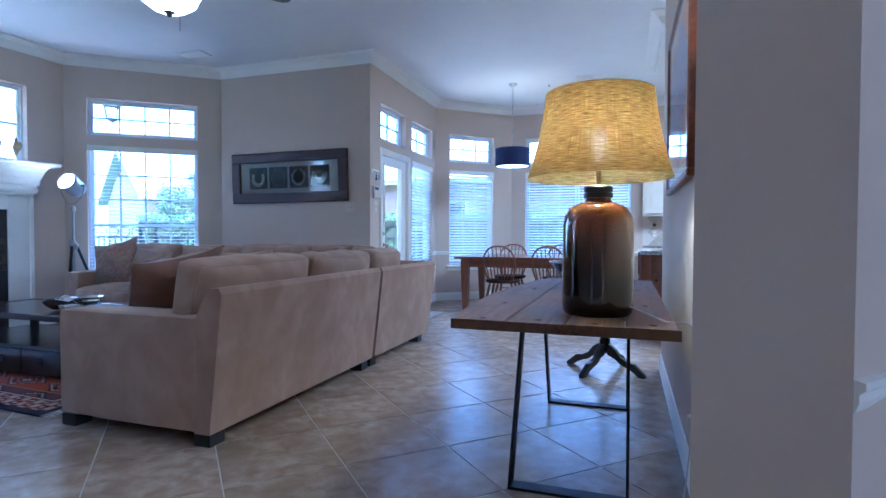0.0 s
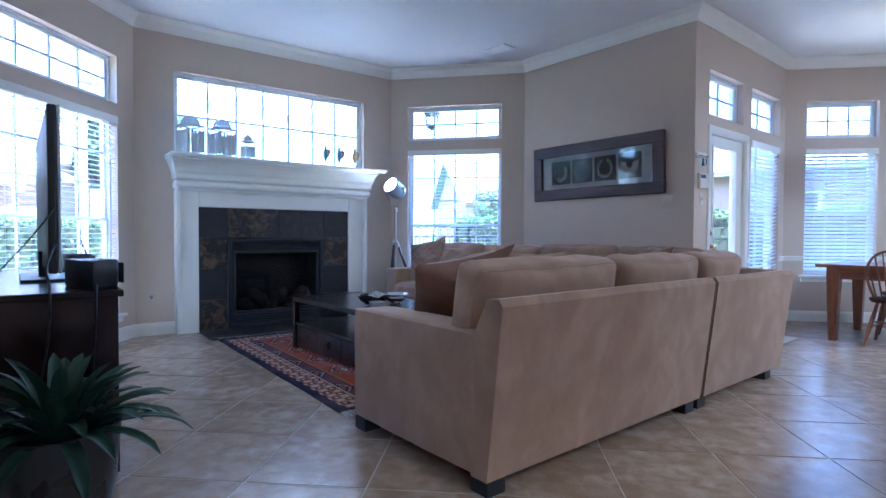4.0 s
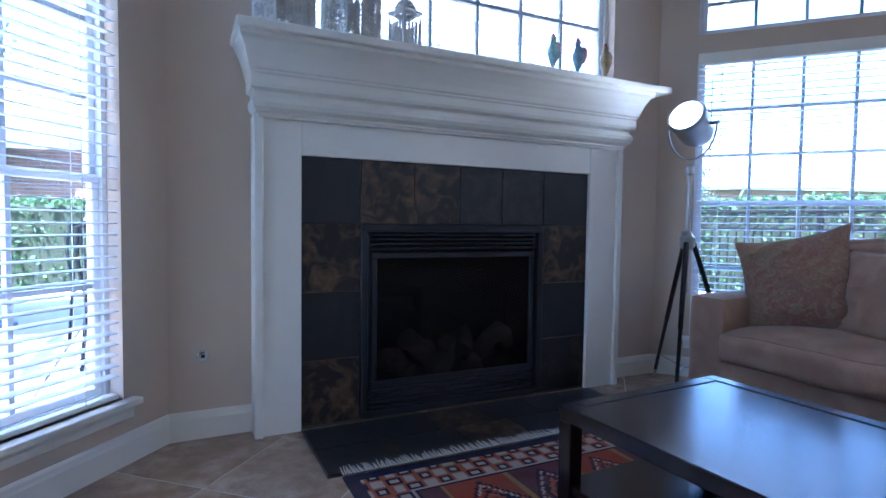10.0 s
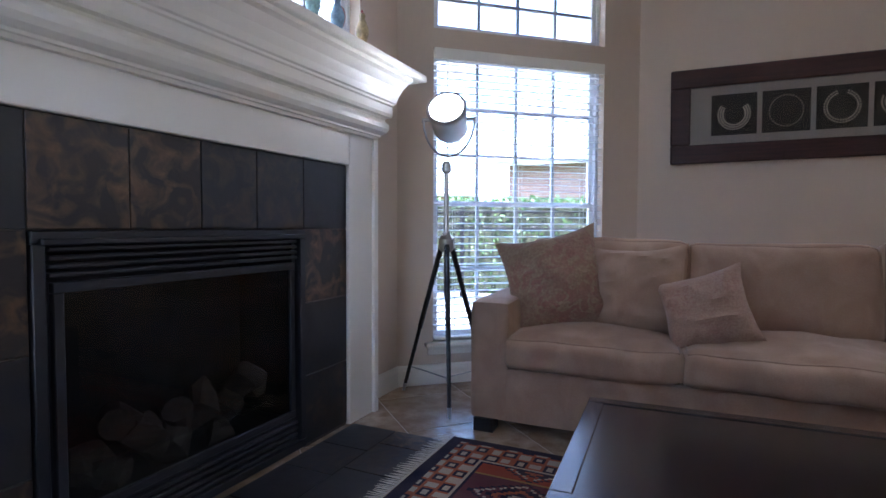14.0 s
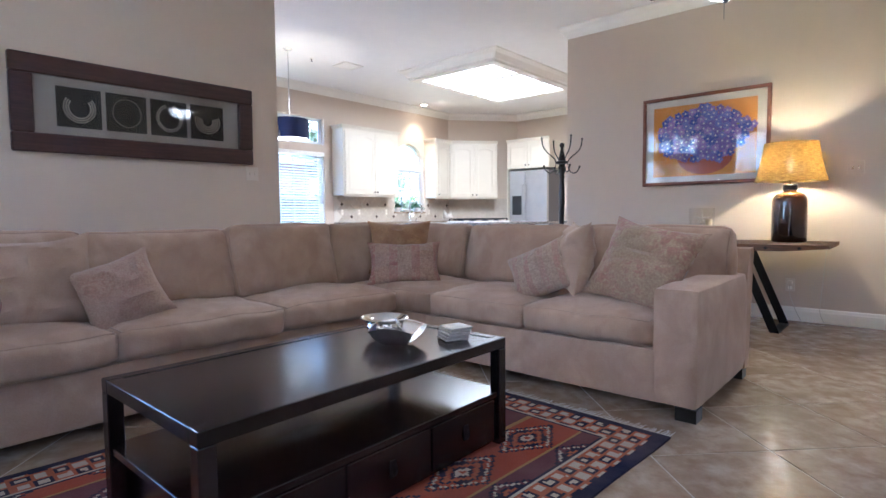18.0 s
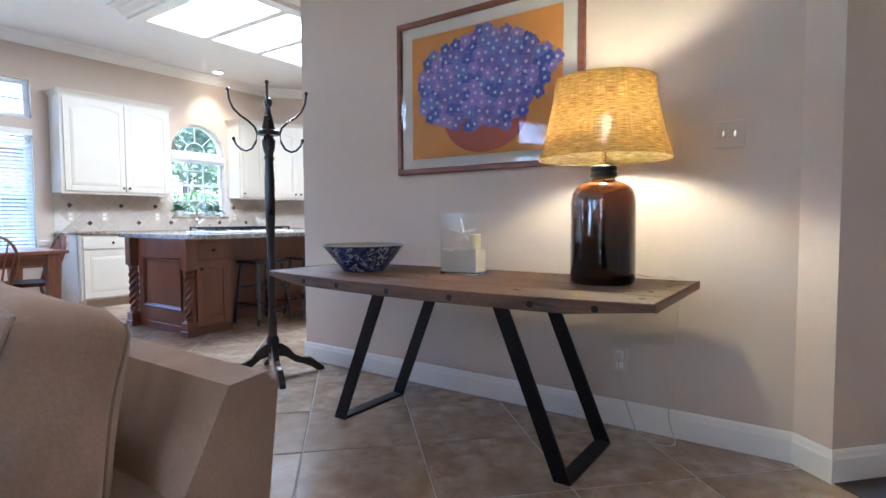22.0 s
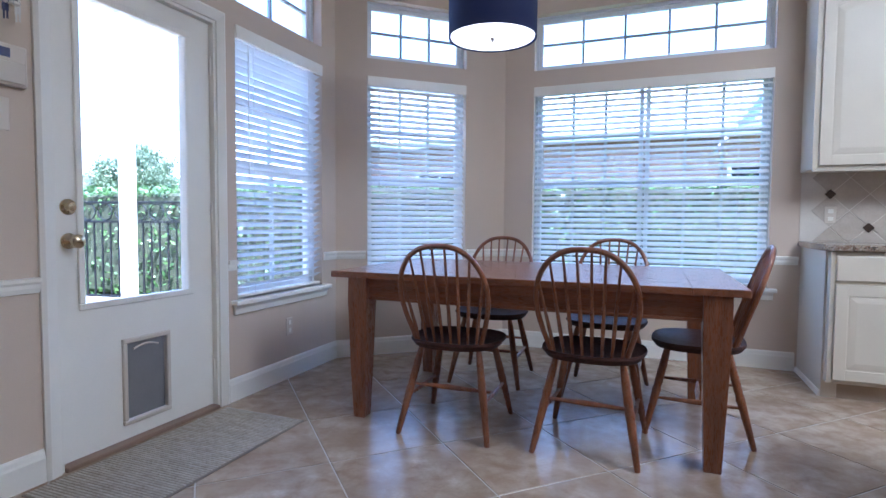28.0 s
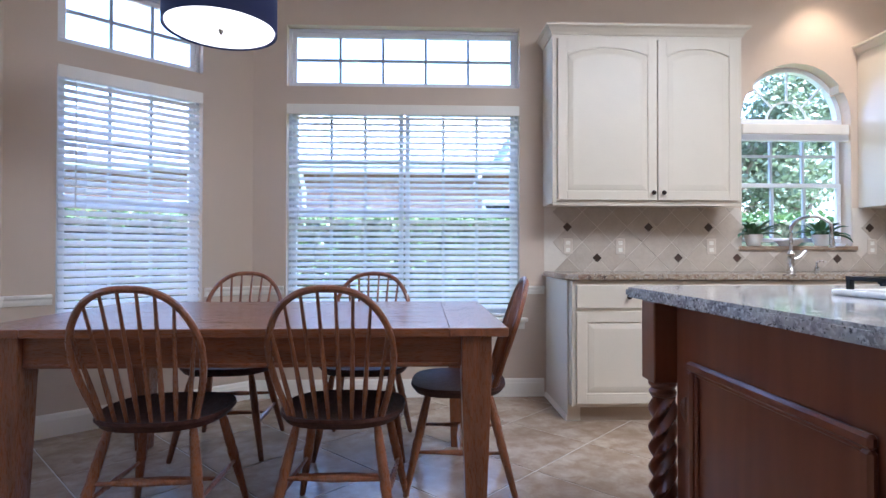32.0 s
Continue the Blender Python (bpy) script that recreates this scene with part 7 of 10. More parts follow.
def dining_table():
    e = thing("dining_table", pose(0, 0, 0), "orange-brown farmhouse table with a plank top and tapered legs", "table")
    x0, x1, y0, y1 = -2.265, -0.33, 7.11, 8.22
    first = None
    n = 6
    w = (y1 - y0) / n
    for i in range(n):
        m = pose(0, y0 + i * w, 0)
        first = again(first, m) if first else part("plank", box(x0 + 0.215, x1 - 0.215, 0.0006, w - 0.0006, 0.738, 0.77, 0.002), OAK, e, m=m)
    for a, b in ((x0, x0 + 0.214), (x1 - 0.214, x1)):
        part("breadboard_end", bx(bmesh.new(), -(y1 - y0) / 2, (y1 - y0) / 2, -(b - a) / 2, (b - a) / 2, 0.738, 0.770, 0.004, 2), OAK, e, m=pose((a + b) / 2, (y0 + y1) / 2, 0, 0, 0, 90))
    for y in (y0 + 0.008, y1 - 0.008):
        part("edge_strip", bx(bmesh.new(), x0 + 0.02, x1 - 0.02, y - 0.006, y + 0.006, 0.742, 0.766, 0.003), OAK, e)
    for a, b, c, d in ((-2.06, -0.50, 7.145, 7.17), (-2.06, -0.50, 8.11, 8.135)):
        part("apron", box(a, b, c, d, 0.635, 0.737, 0.003), OAK, e)
        part("apron_bead", box(a, b, c - 0.005, d + 0.005, 0.626, 0.642, 0.004), OAK, e)
    for x in (-2.14, -0.44):
        part("apron", box(-0.49, 0.49, -0.012, 0.012, 0.635, 0.737, 0.003), OAK, e, m=pose(x, 7.64, 0, 0, 0, 90))
    leg = None
    for x, y in ((-2.115, 7.175), (-0.445, 7.175), (-2.12, 8.105), (-0.455, 8.105)):
        if leg:
            again(leg, pose(x, y, 0, 0, -90))
            continue
        bm = bmesh.new()
        sub = bmesh.new()
        rings = []
        for h, r in ((0, 0.031), (0.006, 0.034), (0.30, 0.044), (0.58, 0.054), (0.60, 0.054), (0.737, 0.054)):
            rings.append([sub.verts.new((h, sx * r, sy * r)) for sx, sy in ((-1, -1), (1, -1), (1, 1), (-1, 1))])
        for a, b in zip(rings, rings[1:]):
            for k in range(4):
                sub.faces.new((a[k], a[(k + 1) % 4], b[(k + 1) % 4], b[k]))
        sub.faces.new(rings[0])
        sub.faces.new(rings[-1])
        bmesh.ops.bevel(sub, geom=[q for q in sub.edges if abs((q.verts[0].co - q.verts[1].co).normalized().x) > 0.9], offset=0.004, segments=1, affect="EDGES")
        merge(bm, sub)
        leg = part("leg", bm, OAK, e, m=pose(x, y, 0, 0, -90))


dining_table()


def turned(bm, a, b, prof, seg=10):
    """A turned bar from a to b; prof gives (share of length, radius)."""
    a, b = Vector(a), Vector(b)
    ln = (b - a).length
    return lathe(bm, [(r, t * ln) for t, r in prof], seg, Matrix.Translation(a) @ (b - a).to_track_quat("Z", "Y").to_matrix().to_4x4())


def windsor_chair(m):
    e = thing("windsor_chair", m, "brown bow-back spindle chair with a dark saddle seat", "chair", "chairs round the table")
    # seat: a shield shape with a hollowed top
    bm = bmesh.new()
    n = 36
    rim_t, rim_b, mids = [], [], []
    for i in range(n):
        a = 2 * math.pi * i / n
        c, s = math.cos(a), math.sin(a)
        x = 0.232 * math.copysign(abs(c) ** 0.75, c) * (1 + 0.04 * s)
        y = 0.215 * math.copysign(abs(s) ** 0.8, s)
        rim_t.append(bm.verts.new((x, y, 0.455)))
        rim_b.append(bm.verts.new((x * 0.93, y * 0.93, 0.418)))
        mids.append(((x, y)))
    mid_e = [bm.verts.new((x * 1.015, y * 1.015, 0.443)) for x, y in mids]
    inner = [bm.verts.new((x * 0.82, y * 0.82, 0.447)) for x, y in mids]
    deep = [bm.verts.new((x * 0.42, y * 0.42 - 0.02, 0.436)) for x, y in mids]
    for a, b in ((rim_b, mid_e), (mid_e, rim_t), (rim_t, inner), (inner, deep)):
        for k in range(n):
            bm.faces.new((a[k], a[(k + 1) % n], b[(k + 1) % n], b[k]))
    bm.faces.new(deep)
    bm.faces.new(rim_b)
    part("seat", bm, SEATW, e, "dark stained saddle seat", smooth=True)

    def bow(t):
        """t from 0 to 1 over the hoop."""
        a = math.pi * t
        z = 0.455 + 0.465 * math.sin(a) ** 0.62
        h = (z - 0.455) / 0.465
        x = -0.236 * math.copysign(abs(math.cos(a)) ** 0.8, math.cos(a)) * (0.70 + 0.30 * math.sin(min(1, h * 1.35) * math.pi / 2))
        return Vector((x, -0.155 - 0.155 * h, z))

    part("bow", tube(bmesh.new(), [bow(k / 40) for k in range(41)], 0.0125, 8), CHAIRW, e, smooth=True)
    for k in range(8):
        f = (k + 0.5) / 8 * 2 - 1
        foot = Vector((f * 0.165, -0.165 - 0.012 * (1 - f * f), 0.448))
        tx = f * 0.232
        best = min((bow(q / 200) for q in range(30, 171)), key=lambda p: abs(p.x - tx))
        turned_bm = turned(bmesh.new(), foot, best, [(0, 0.0065), (0.25, 0.0095), (0.5, 0.008), (1, 0.0055)], 7)
        part("spindle", turned_bm, CHAIRW, e, smooth=True)
    LEGP = [(0, 0.011), (0.03, 0.0135), (0.25, 0.0165), (0.45, 0.0195), (0.52, 0.021), (0.56, 0.0175), (0.60, 0.020), (0.85, 0.0175), (1, 0.013)]
    ends = {}
    for sx in (-1, 1):
        for sy, fy in ((-1, -0.245), (1, 0.225)):
            lo, hi = Vector((sx * 0.225, fy, 0)), Vector((sx * 0.145, sy * 0.13, 0.425))
            part("leg", turned(bmesh.new(), lo, hi, LEGP, 10), CHAIRW, e, smooth=True)
            ends[sx, sy] = lo + (hi - lo) * 0.42
            ends[sx, sy, 2] = lo + (hi - lo) * 0.56
    SP = [(0, 0.007), (0.3, 0.010), (0.5, 0.0135), (0.7, 0.010), (1, 0.007)]
    for sx in (-1, 1):
        part("stretcher", turned(bmesh.new(), ends[sx, -1], ends[sx, 1], SP, 8), CHAIRW, e, smooth=True)
    part("stretcher", turned(bmesh.new(), (ends[-1, -1] + ends[-1, 1]) / 2, (ends[1, -1] + ends[1, 1]) / 2, SP, 8), CHAIRW, e, smooth=True)
    part("stretcher", turned(bmesh.new(), ends[-1, -1, 2], ends[1, -1, 2], SP, 8), CHAIRW, e, smooth=True)
    return e


CH = windsor_chair(pose(-1.61, 7.275, 0, 0, 0, 1))
for m in (pose(-0.945, 7.29, 0, 0, 0, -3), pose(-1.68, 8.13, 0, 0, 0, 182), pose(-0.95, 8.10, 0, 0, 0, 177), pose(-0.475, 7.70, 0, 0, 0, 86)):
    copy_thing(CH, m)

NAVY = plain("navy_drum_fabric", (0.014, 0.020, 0.075), 0.85, var=0.2, fine=260, relief=0.2)
e = thing("pendant_lamp", pose(-1.56, 7.65, 0), "navy fabric drum pendant lamp with a white diffuser, lit", "pendant lamp")
part("canopy", lathe(bmesh.new(), [(0.062, TOP), (0.062, TOP - 0.012), (0.05, TOP - 0.024), (0.008, TOP - 0.03)], 24), NICKEL, e, smooth=True)
part("rod", rod(bmesh.new(), (0, 0, 2.28), (0, 0, TOP - 0.02), 0.0055, seg=8), NICKEL, e)
R, Z0, Z1 = 0.245, 2.05, 2.305
part("shade", lathe(bmesh.new(), [(R, Z0), (R, Z0 + 0.012), (R - 0.001, Z0 + 0.018), (R, Z0 + 0.03), (R, Z1 - 0.008), (R - 0.004, Z1), (R - 0.006, Z1 - 0.01), (R - 0.005, Z0 + 0.004)], 56, close=False), NAVY, e, smooth=True)
part("diffuser", lathe(bmesh.new(), [(R - 0.012, Z0 + 0.012), (R - 0.014, Z0 + 0.006), (0.002, Z0 + 0.006), (0.002, Z0 + 0.010), (R - 0.03, Z0 + 0.012)], 48), glow("pendant_diffuser", (1.0, 0.92, 0.78), 0.22), e, smooth=True)
part("finial", lathe(bmesh.new(), [(0.003, Z0 + 0.006), (0.014, Z0 + 0.003), (0.012, Z0 - 0.004), (0.006, Z0 - 0.016), (0.001, Z0 - 0.02)], 14), NICKEL, e, smooth=True)
for k in range(3):
    a = 2 * math.pi * k / 3
    part("spoke", rod(bmesh.new(), (0, 0, Z1 - 0.03), ((R - 0.006) * math.cos(a), (R - 0.006) * math.sin(a), Z1 - 0.02), 0.003, seg=6), NICKEL, e)
lamp = new("pendant_bulb", bpy.data.lights.new("pendant_bulb", "POINT"))
lamp.data.energy, lamp.data.color, lamp.data.shadow_soft_size = 0.06, (1, 0.82, 0.58), 0.05
lamp.matrix_basis = pose(-1.56, 7.65, 2.15)

# mat by the patio door
MATM = fabric("beige_woven_mat", (0.48, 0.41, 0.31), (0.36, 0.30, 0.22), (0.55, 0.48, 0.38), 40, 0.95, 90)
e = thing("door_mat", pose(-2.60, 6.47, 0, 0, 0, 0), "beige woven ribbed mat on the tiles by the door", "mat")
part("backing", box(-0.255, 0.255, -0.515, 0.515, 0.0, 0.006, 0.002), plain("dark_mat_edge", (0.22, 0.18, 0.14), 0.9), e)
rib = None
for k in range(68):
    m = pose(0, -0.502 + k * 0.015, 0.006)
    if rib:
        again(rib, m)
    else:
        rib = part("rib", box(-0.248, 0.248, -0.006, 0.006, 0, 0.004, 0.0018), MATM, e, m=m)

# small things on the door wall
e = thing("key_rack", WD @ pose(0.12, 0, 1.83), "white key rack hung with keys and a teal tassel", "key rack")
part("board", box(-0.105, 0.105, -0.018, 0, -0.02, 0.028, 0.004), TRIM, e)
TEAL, BLUEK = plain("teal_tassel", (0.02, 0.16, 0.17), 0.9), plain("dark_blue_fob", (0.02, 0.025, 0.09), 0.5)
for k in range(5):
    x = -0.08 + k * 0.04
    part("hook", tube(bmesh.new(), [(x, -0.018, -0.005), (x, -0.036, -0.012), (x, -0.038, -0.002)], 0.003, 6), DARKMETAL, e)
    if k in (0, 2, 3, 4):
        bm = tube(bmesh.new(), [(x + 0.012 * math.sin(t * math.pi / 6), -0.037, -0.022 + 0.012 * math.cos(t * math.pi / 6)) for t in range(13)], 0.0013, 5)
        for dx, ln in ((-0.006, 0.05), (0.005, 0.045)):
            bx(bm, x + dx - 0.005, x + dx + 0.005, -0.041, -0.038, -0.06, -0.034)
            bx(bm, x + dx - 0.003, x + dx + 0.003, -0.041, -0.039, -0.06 - ln * 0.6, -0.06)
        part("key_ring", bm, NICKEL if k != 3 else BLUEK, e)
part("tassel", lathe(bmesh.new(), [(0.003, -0.03), (0.008, -0.045), (0.006, -0.052), (0.014, -0.10), (0.013, -0.103)], 12, pose(-0.03, -0.04, 0)), TEAL, e)
e = thing("alarm_panel", WD @ pose(0.145, 0, 1.585), "white alarm keypad with a dark display on the wall", "alarm panel")
part("body", box(-0.09, 0.09, -0.03, 0, -0.075, 0.075, 0.008, 2), PLASTIC, e)
part("display", box(-0.075, 0.03, -0.0325, -0.029, 0.025, 0.058, 0.001), plain("blue_grey_display", (0.08, 0.10, 0.20), 0.2), e)
part("flap", box(-0.078, 0.078, -0.034, -0.029, -0.066, 0.012, 0.003), PLASTIC, e)
plate(WD, 0.145, 1.41, "ivory switch plate below the alarm panel", w=0.075)
plate(WD, 1.80, 0.34, "beige outlet plate under the nook window", "wall_outlet", 0.07, 0.115, "outlet")

# ---- kitchen ----
KNOB = plain("oil_rubbed_bronze", (0.035, 0.024, 0.018), 0.35, 0.8, var=0.2, relief=0.0)


def granite(name, cols, scale=1.0):
    m, N, L, b = mat_new(name)
    co = obj_coords(N, L)
    a = noise_fac(N, L, 7 * scale, 6, 0.38, 0.62, co, 0.8)
    c2 = noise_fac(N, L, 26 * scale, 6, 0.45, 0.6, co, 0.5)
    c3 = noise_fac(N, L, 85 * scale, 4, 0.52, 0.64, co)
    c4 = noise_fac(N, L, 60 * scale, 3, 0.58, 0.66, co, 1.2)
    c = mixer(N, L, a, cols[0], cols[1])
    c = mixer(N, L, c2, c, cols[2])
    c = mixer(N, L, c3, c, cols[3])
    c = mixer(N, L, c4, c, cols[4])
    L.new(c, b.inputs["Base Color"])
    b.inputs["Roughness"].default_value = 0.09
    return m


GRAN = granite("beige_granite", ((0.30, 0.23, 0.16), (0.42, 0.35, 0.26), (0.22, 0.14, 0.09), (0.50, 0.45, 0.38), (0.05, 0.04, 0.035)))
GRAN2 = granite("grey_granite", ((0.34, 0.33, 0.32), (0.46, 0.44, 0.40), (0.22, 0.21, 0.21), (0.58, 0.57, 0.54), (0.03, 0.03, 0.032)))


def knob(parent, x, y, z, r=0.016):
    part("knob", lathe(bmesh.new(), [(0.006, 0), (0.006, 0.012), (r * 0.8, 0.016), (r, 0.023), (r * 0.85, 0.029), (0.001, 0.031)], 14, pose(x, y, z, 90)), KNOB, parent, "dark bronze knob", smooth=True)


def panel_door(e, x0, x1, z0, z1, y, mat, arch=0.0, kn=None, m=None, name="door", st=0.062):
    """A raised-panel door facing -y, its back at y."""
    bm = bx(bmesh.new(), x0, x1, y - 0.012, y, z0, z1)
    f0, f1 = y - 0.020, y - 0.012
    bx(bm, x0, x0 + st, f0, f1, z0, z1, 0.002)
    bx(bm, x1 - st, x1, f0, f1, z0, z1, 0.002)
    bx(bm, x0 + st, x1 - st, f0, f1, z0, z0 + st, 0.002)
    n = 12
    a0, a1 = x0 + st, x1 - st

    def top(x, d=0.0):
        t = (x - a0) / (a1 - a0)
        return z1 - st - arch + arch * math.sin(math.pi * max(0, min(1, t))) ** 0.8 - d

    poly = [(a0, z1), (a1, z1)] + [(a1 + (a0 - a1) * k / n, top(a1 + (a0 - a1) * k / n)) for k in range(n + 1)]
    sub = bmesh.new()
    prism(sub, poly, 0, f1 - f0)
    merge(bm, sub, Matrix(((1, 0, 0, 0), (0, 0, -1, f1), (0, 1, 0, 0), (0, 0, 0, 1))))

    pm = bmesh.new()

    def ring(g, yy):
        p = [(a0 + g, z0 + st + g), (a1 - g, z0 + st + g)]
        p += [((a1 - g) + (a0 - a1 + 2 * g) * k / n, top((a1) + (a0 - a1) * k / n, g)) for k in range(n + 1)]
        return [pm.verts.new((px_, yy, pz)) for px_, pz in p]

    r0, r1, r2 = ring(0.008, y - 0.0125), ring(0.012, y - 0.0145), ring(0.042, y - 0.0195)
    for a, b in ((r0, r1), (r1, r2)):
        for k in range(len(a)):
            pm.faces.new((a[k], a[(k + 1) % len(a)], b[(k + 1) % len(b)], b[k]))
    pm.faces.new(r2)
    d = part(name, bm, mat, e, m=m)
    part("raised_panel", pm, mat, d)
    if kn:
        knob(d, kn[0], y - 0.020, kn[1])
    return d


def drawer_front(e, x0, x1, z0, z1, y, mat, m=None, kn=True):
    bm = bx(bmesh.new(), x0, x1, y - 0.018, y, z0, z1, 0.005, 2)
    d = part("drawer", bm, mat, e, m=m)
    if kn:
        knob(d, (x0 + x1) / 2, y - 0.018, (z0 + z1) / 2)
    return d


UC = [(0, 2.535), (0.006, 2.535), (0.012, 2.55), (0.03, 2.575), (0.045, 2.585), (0.048, 2.60), (0, 2.60)]


def upper_cabinet(x0, x1, split, label, crown):
    e = thing("wall_cabinet", pose(0, 0, 0), label, "cabinet", "kitchen cabinets")
    part("body", box(x0, x1, 8.80, 9.098, 1.385, 2.54, 0.002), CABW, e)
    part("light_rail", box(x0 + 0.004, x1 - 0.004, 8.803, 8.82, 1.368, 1.385, 0.002), CABW, e)
    xs = [x0 + 0.03] + split + [x1 - 0.03]
    for k, (a, b) in enumerate(zip(xs, xs[1:])):
        left = k % 2 == 0 if len(xs) > 2 else False
        panel_door(e, a + 0.004, b - 0.004, 1.405, 2.505, 8.80, CABW, 0.05, (b - 0.035 if left else a + 0.035, 1.455))
    part("crown", strip(bmesh.new(), UC, crown), CABW, e)


upper_cabinet(0.236, 1.55, [0.954], "cream wall cabinet with two arched raised-panel doors", [(0.236, 9.09), (0.236, 8.80), (1.55, 8.80), (1.55, 9.09)])
upper_cabinet(2.62, 3.10, [], "cream wall cabinet with one arched raised-panel door", [(2.62, 9.09), (2.62, 8.80), (3.10, 8.80)])
# angled corner cabinet
CM = pose(3.105, 8.80, 0, 0, 0, -40)
e = thing("corner_wall_cabinet", CM, "cream angled corner cabinet with two arched doors", "cabinet", "kitchen cabinets")
part("body", box(0, 1.02, 0, 0.30, 1.385, 2.54, 0.002), CABW, e)
part("light_rail", box(0.004, 1.01, 0.003, 0.02, 1.368, 1.385, 0.002), CABW, e)
panel_door(e, 0.03, 0.50, 1.405, 2.505, 0, CABW, 0.05, (0.465, 1.455))
panel_door(e, 0.51, 0.98, 1.405, 2.505, 0, CABW, 0.05, (0.545, 1.455))
part("crown", strip(bmesh.new(), UC, [(0.0, 0), (1.02, 0)]), CABW, e)
e = thing("fridge_cabinet", pose(3.95, 7.42, 0, 0, 0, -90), "cream cabinet above the refrigerator", "cabinet", "kitchen cabinets")
part("body", box(-0.50, 0.50, 0, 0.64, 1.98, 2.54, 0.002), CABW, e)
part("side_panel", box(-0.52, -0.50, 0.0, 0.64, 0, 2.54), CABW, e)
panel_door(e, -0.48, -0.004, 2.0, 2.505, 0, CABW, 0.0, (-0.04, 2.05))
panel_door(e, 0.004, 0.48, 2.0, 2.505, 0, CABW, 0.0, (0.04, 2.05))
part("crown", strip(bmesh.new(), UC, [(-0.52, 0), (0.50, 0)]), CABW, e)
e = thing("refrigerator", pose(3.93, 7.41, 0, 0, 0, -90), "stainless steel side-by-side refrigerator with a dark dispenser", "refrigerator")
part("body", box(-0.455, 0.455, 0.07, 0.62, 0.03, 1.94, 0.006), PEWTER, e)
for a, b in ((-0.453, -0.075), (-0.067, 0.453)):
    d = part("door", bx(bmesh.new(), a, b, 0, 0.068, 0.10, 1.94, 0.012, 3), STEEL, e)
    hx_ = b - 0.03 if a < -0.4 else a + 0.03
    part("handle", tube(bmesh.new(), [(hx_, 0.0, 0.75), (hx_, -0.045, 0.78), (hx_, -0.05, 1.2), (hx_, -0.045, 1.62), (hx_, 0.0, 1.65)], 0.011, 8), STEEL, d)
    if a < -0.4:
        part("dispenser", bx(bmesh.new(), a + 0.07, b - 0.08, -0.006, 0.004, 1.02, 1.42, 0.006), BLACKP, d)
part("grille", box(-0.45, 0.45, 0.01, 0.07, 0.005, 0.095, 0.004), BLACKP, e)


def base_cabinet(x0, x1, m, label, y=8.45, end=False, drawer=True):
    e = thing("base_cabinet", m, label, "cabinet", "kitchen cabinets")
    part("body", box(x0, x1, y, 9.095, 0.10, 0.874, 0.002), CABW, e)
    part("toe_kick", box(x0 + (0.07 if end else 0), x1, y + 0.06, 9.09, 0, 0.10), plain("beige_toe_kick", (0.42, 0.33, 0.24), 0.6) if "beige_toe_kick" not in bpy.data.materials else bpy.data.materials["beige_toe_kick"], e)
    if end:
        part("end_panel", box(x0 - 0.012, x0 + 0.07, y + 0.06, 9.095, 0.0, 0.874, 0.002), CABW, e)
        part("base_shoe", strip(bmesh.new(), [(0, 0), (0.012, 0), (0.010, 0.03), (0, 0.035)], [(x0 - 0.012, 9.09), (x0 - 0.012, y + 0.06)]), TRIM, e)
    n = 1 if x1 - x0 < 0.75 else 2
    w = (x1 - x0 - 0.04) / n
    for k in range(n):
        a, b = x0 + 0.02 + k * w + 0.006, x0 + 0.02 + (k + 1) * w - 0.006
        drawer_front(e, a, b, 0.705, 0.85, y, CABW, kn=drawer)
        panel_door(e, a, b, 0.125, 0.685, y, CABW, 0, (b - 0.03 if k == 0 else a + 0.03, 0.64))


FLAT = pose(0, 0, 0)
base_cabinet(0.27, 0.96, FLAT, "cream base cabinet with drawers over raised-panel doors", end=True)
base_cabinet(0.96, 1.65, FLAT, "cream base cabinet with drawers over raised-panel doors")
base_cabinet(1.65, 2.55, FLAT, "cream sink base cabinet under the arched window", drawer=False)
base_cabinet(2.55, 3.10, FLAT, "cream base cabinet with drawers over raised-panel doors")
e = thing("corner_base_cabinet", pose(3.10, 8.45, 0, 0, 0, -40), "cream angled corner base cabinet", "cabinet", "kitchen cabinets")
part("body", box(0, 0.80, 0, 0.55, 0.10, 0.874), CABW, e)
drawer_front(e, 0.02, 0.78, 0.705, 0.85, 0, CABW)
panel_door(e, 0.02, 0.39, 0.125, 0.685, 0, CABW, 0, (0.36, 0.64))
panel_door(e, 0.40, 0.78, 0.125, 0.685, 0, CABW, 0, (0.43, 0.64))
bm = bmesh.new()
sub = bmesh.new()
prism(sub, [(0.235, 8.47), (0.30, 8.42), (3.10, 8.42), (3.85, 7.83), (4.59, 7.90), (4.59, 8.09), (3.37, 9.08), (0.235, 9.08)], 0.876, 0.914)
bmesh.ops.bevel(sub, geom=[q for q in sub.edges if abs(q.verts[0].co.z - q.verts[1].co.z) < 0.01], offset=0.008, segments=2, affect="EDGES")
merge(bm, sub)
e = tagged(part("granite_countertop", bm, GRAN), "polished beige granite worktop along the kitchen wall", "countertop")

# backsplash: diagonal stone tiles with dark diamond insets
SPLASH = stone_tile("beige_splash_tile", ((0.50, 0.43, 0.34), (0.60, 0.53, 0.44), (0.46, 0.38, 0.29)), 0.4)
DIAM = stone_tile("brown_diamond_tile", ((0.05, 0.03, 0.02), (0.09, 0.05, 0.035), (0.03, 0.02, 0.015)), 0.3)


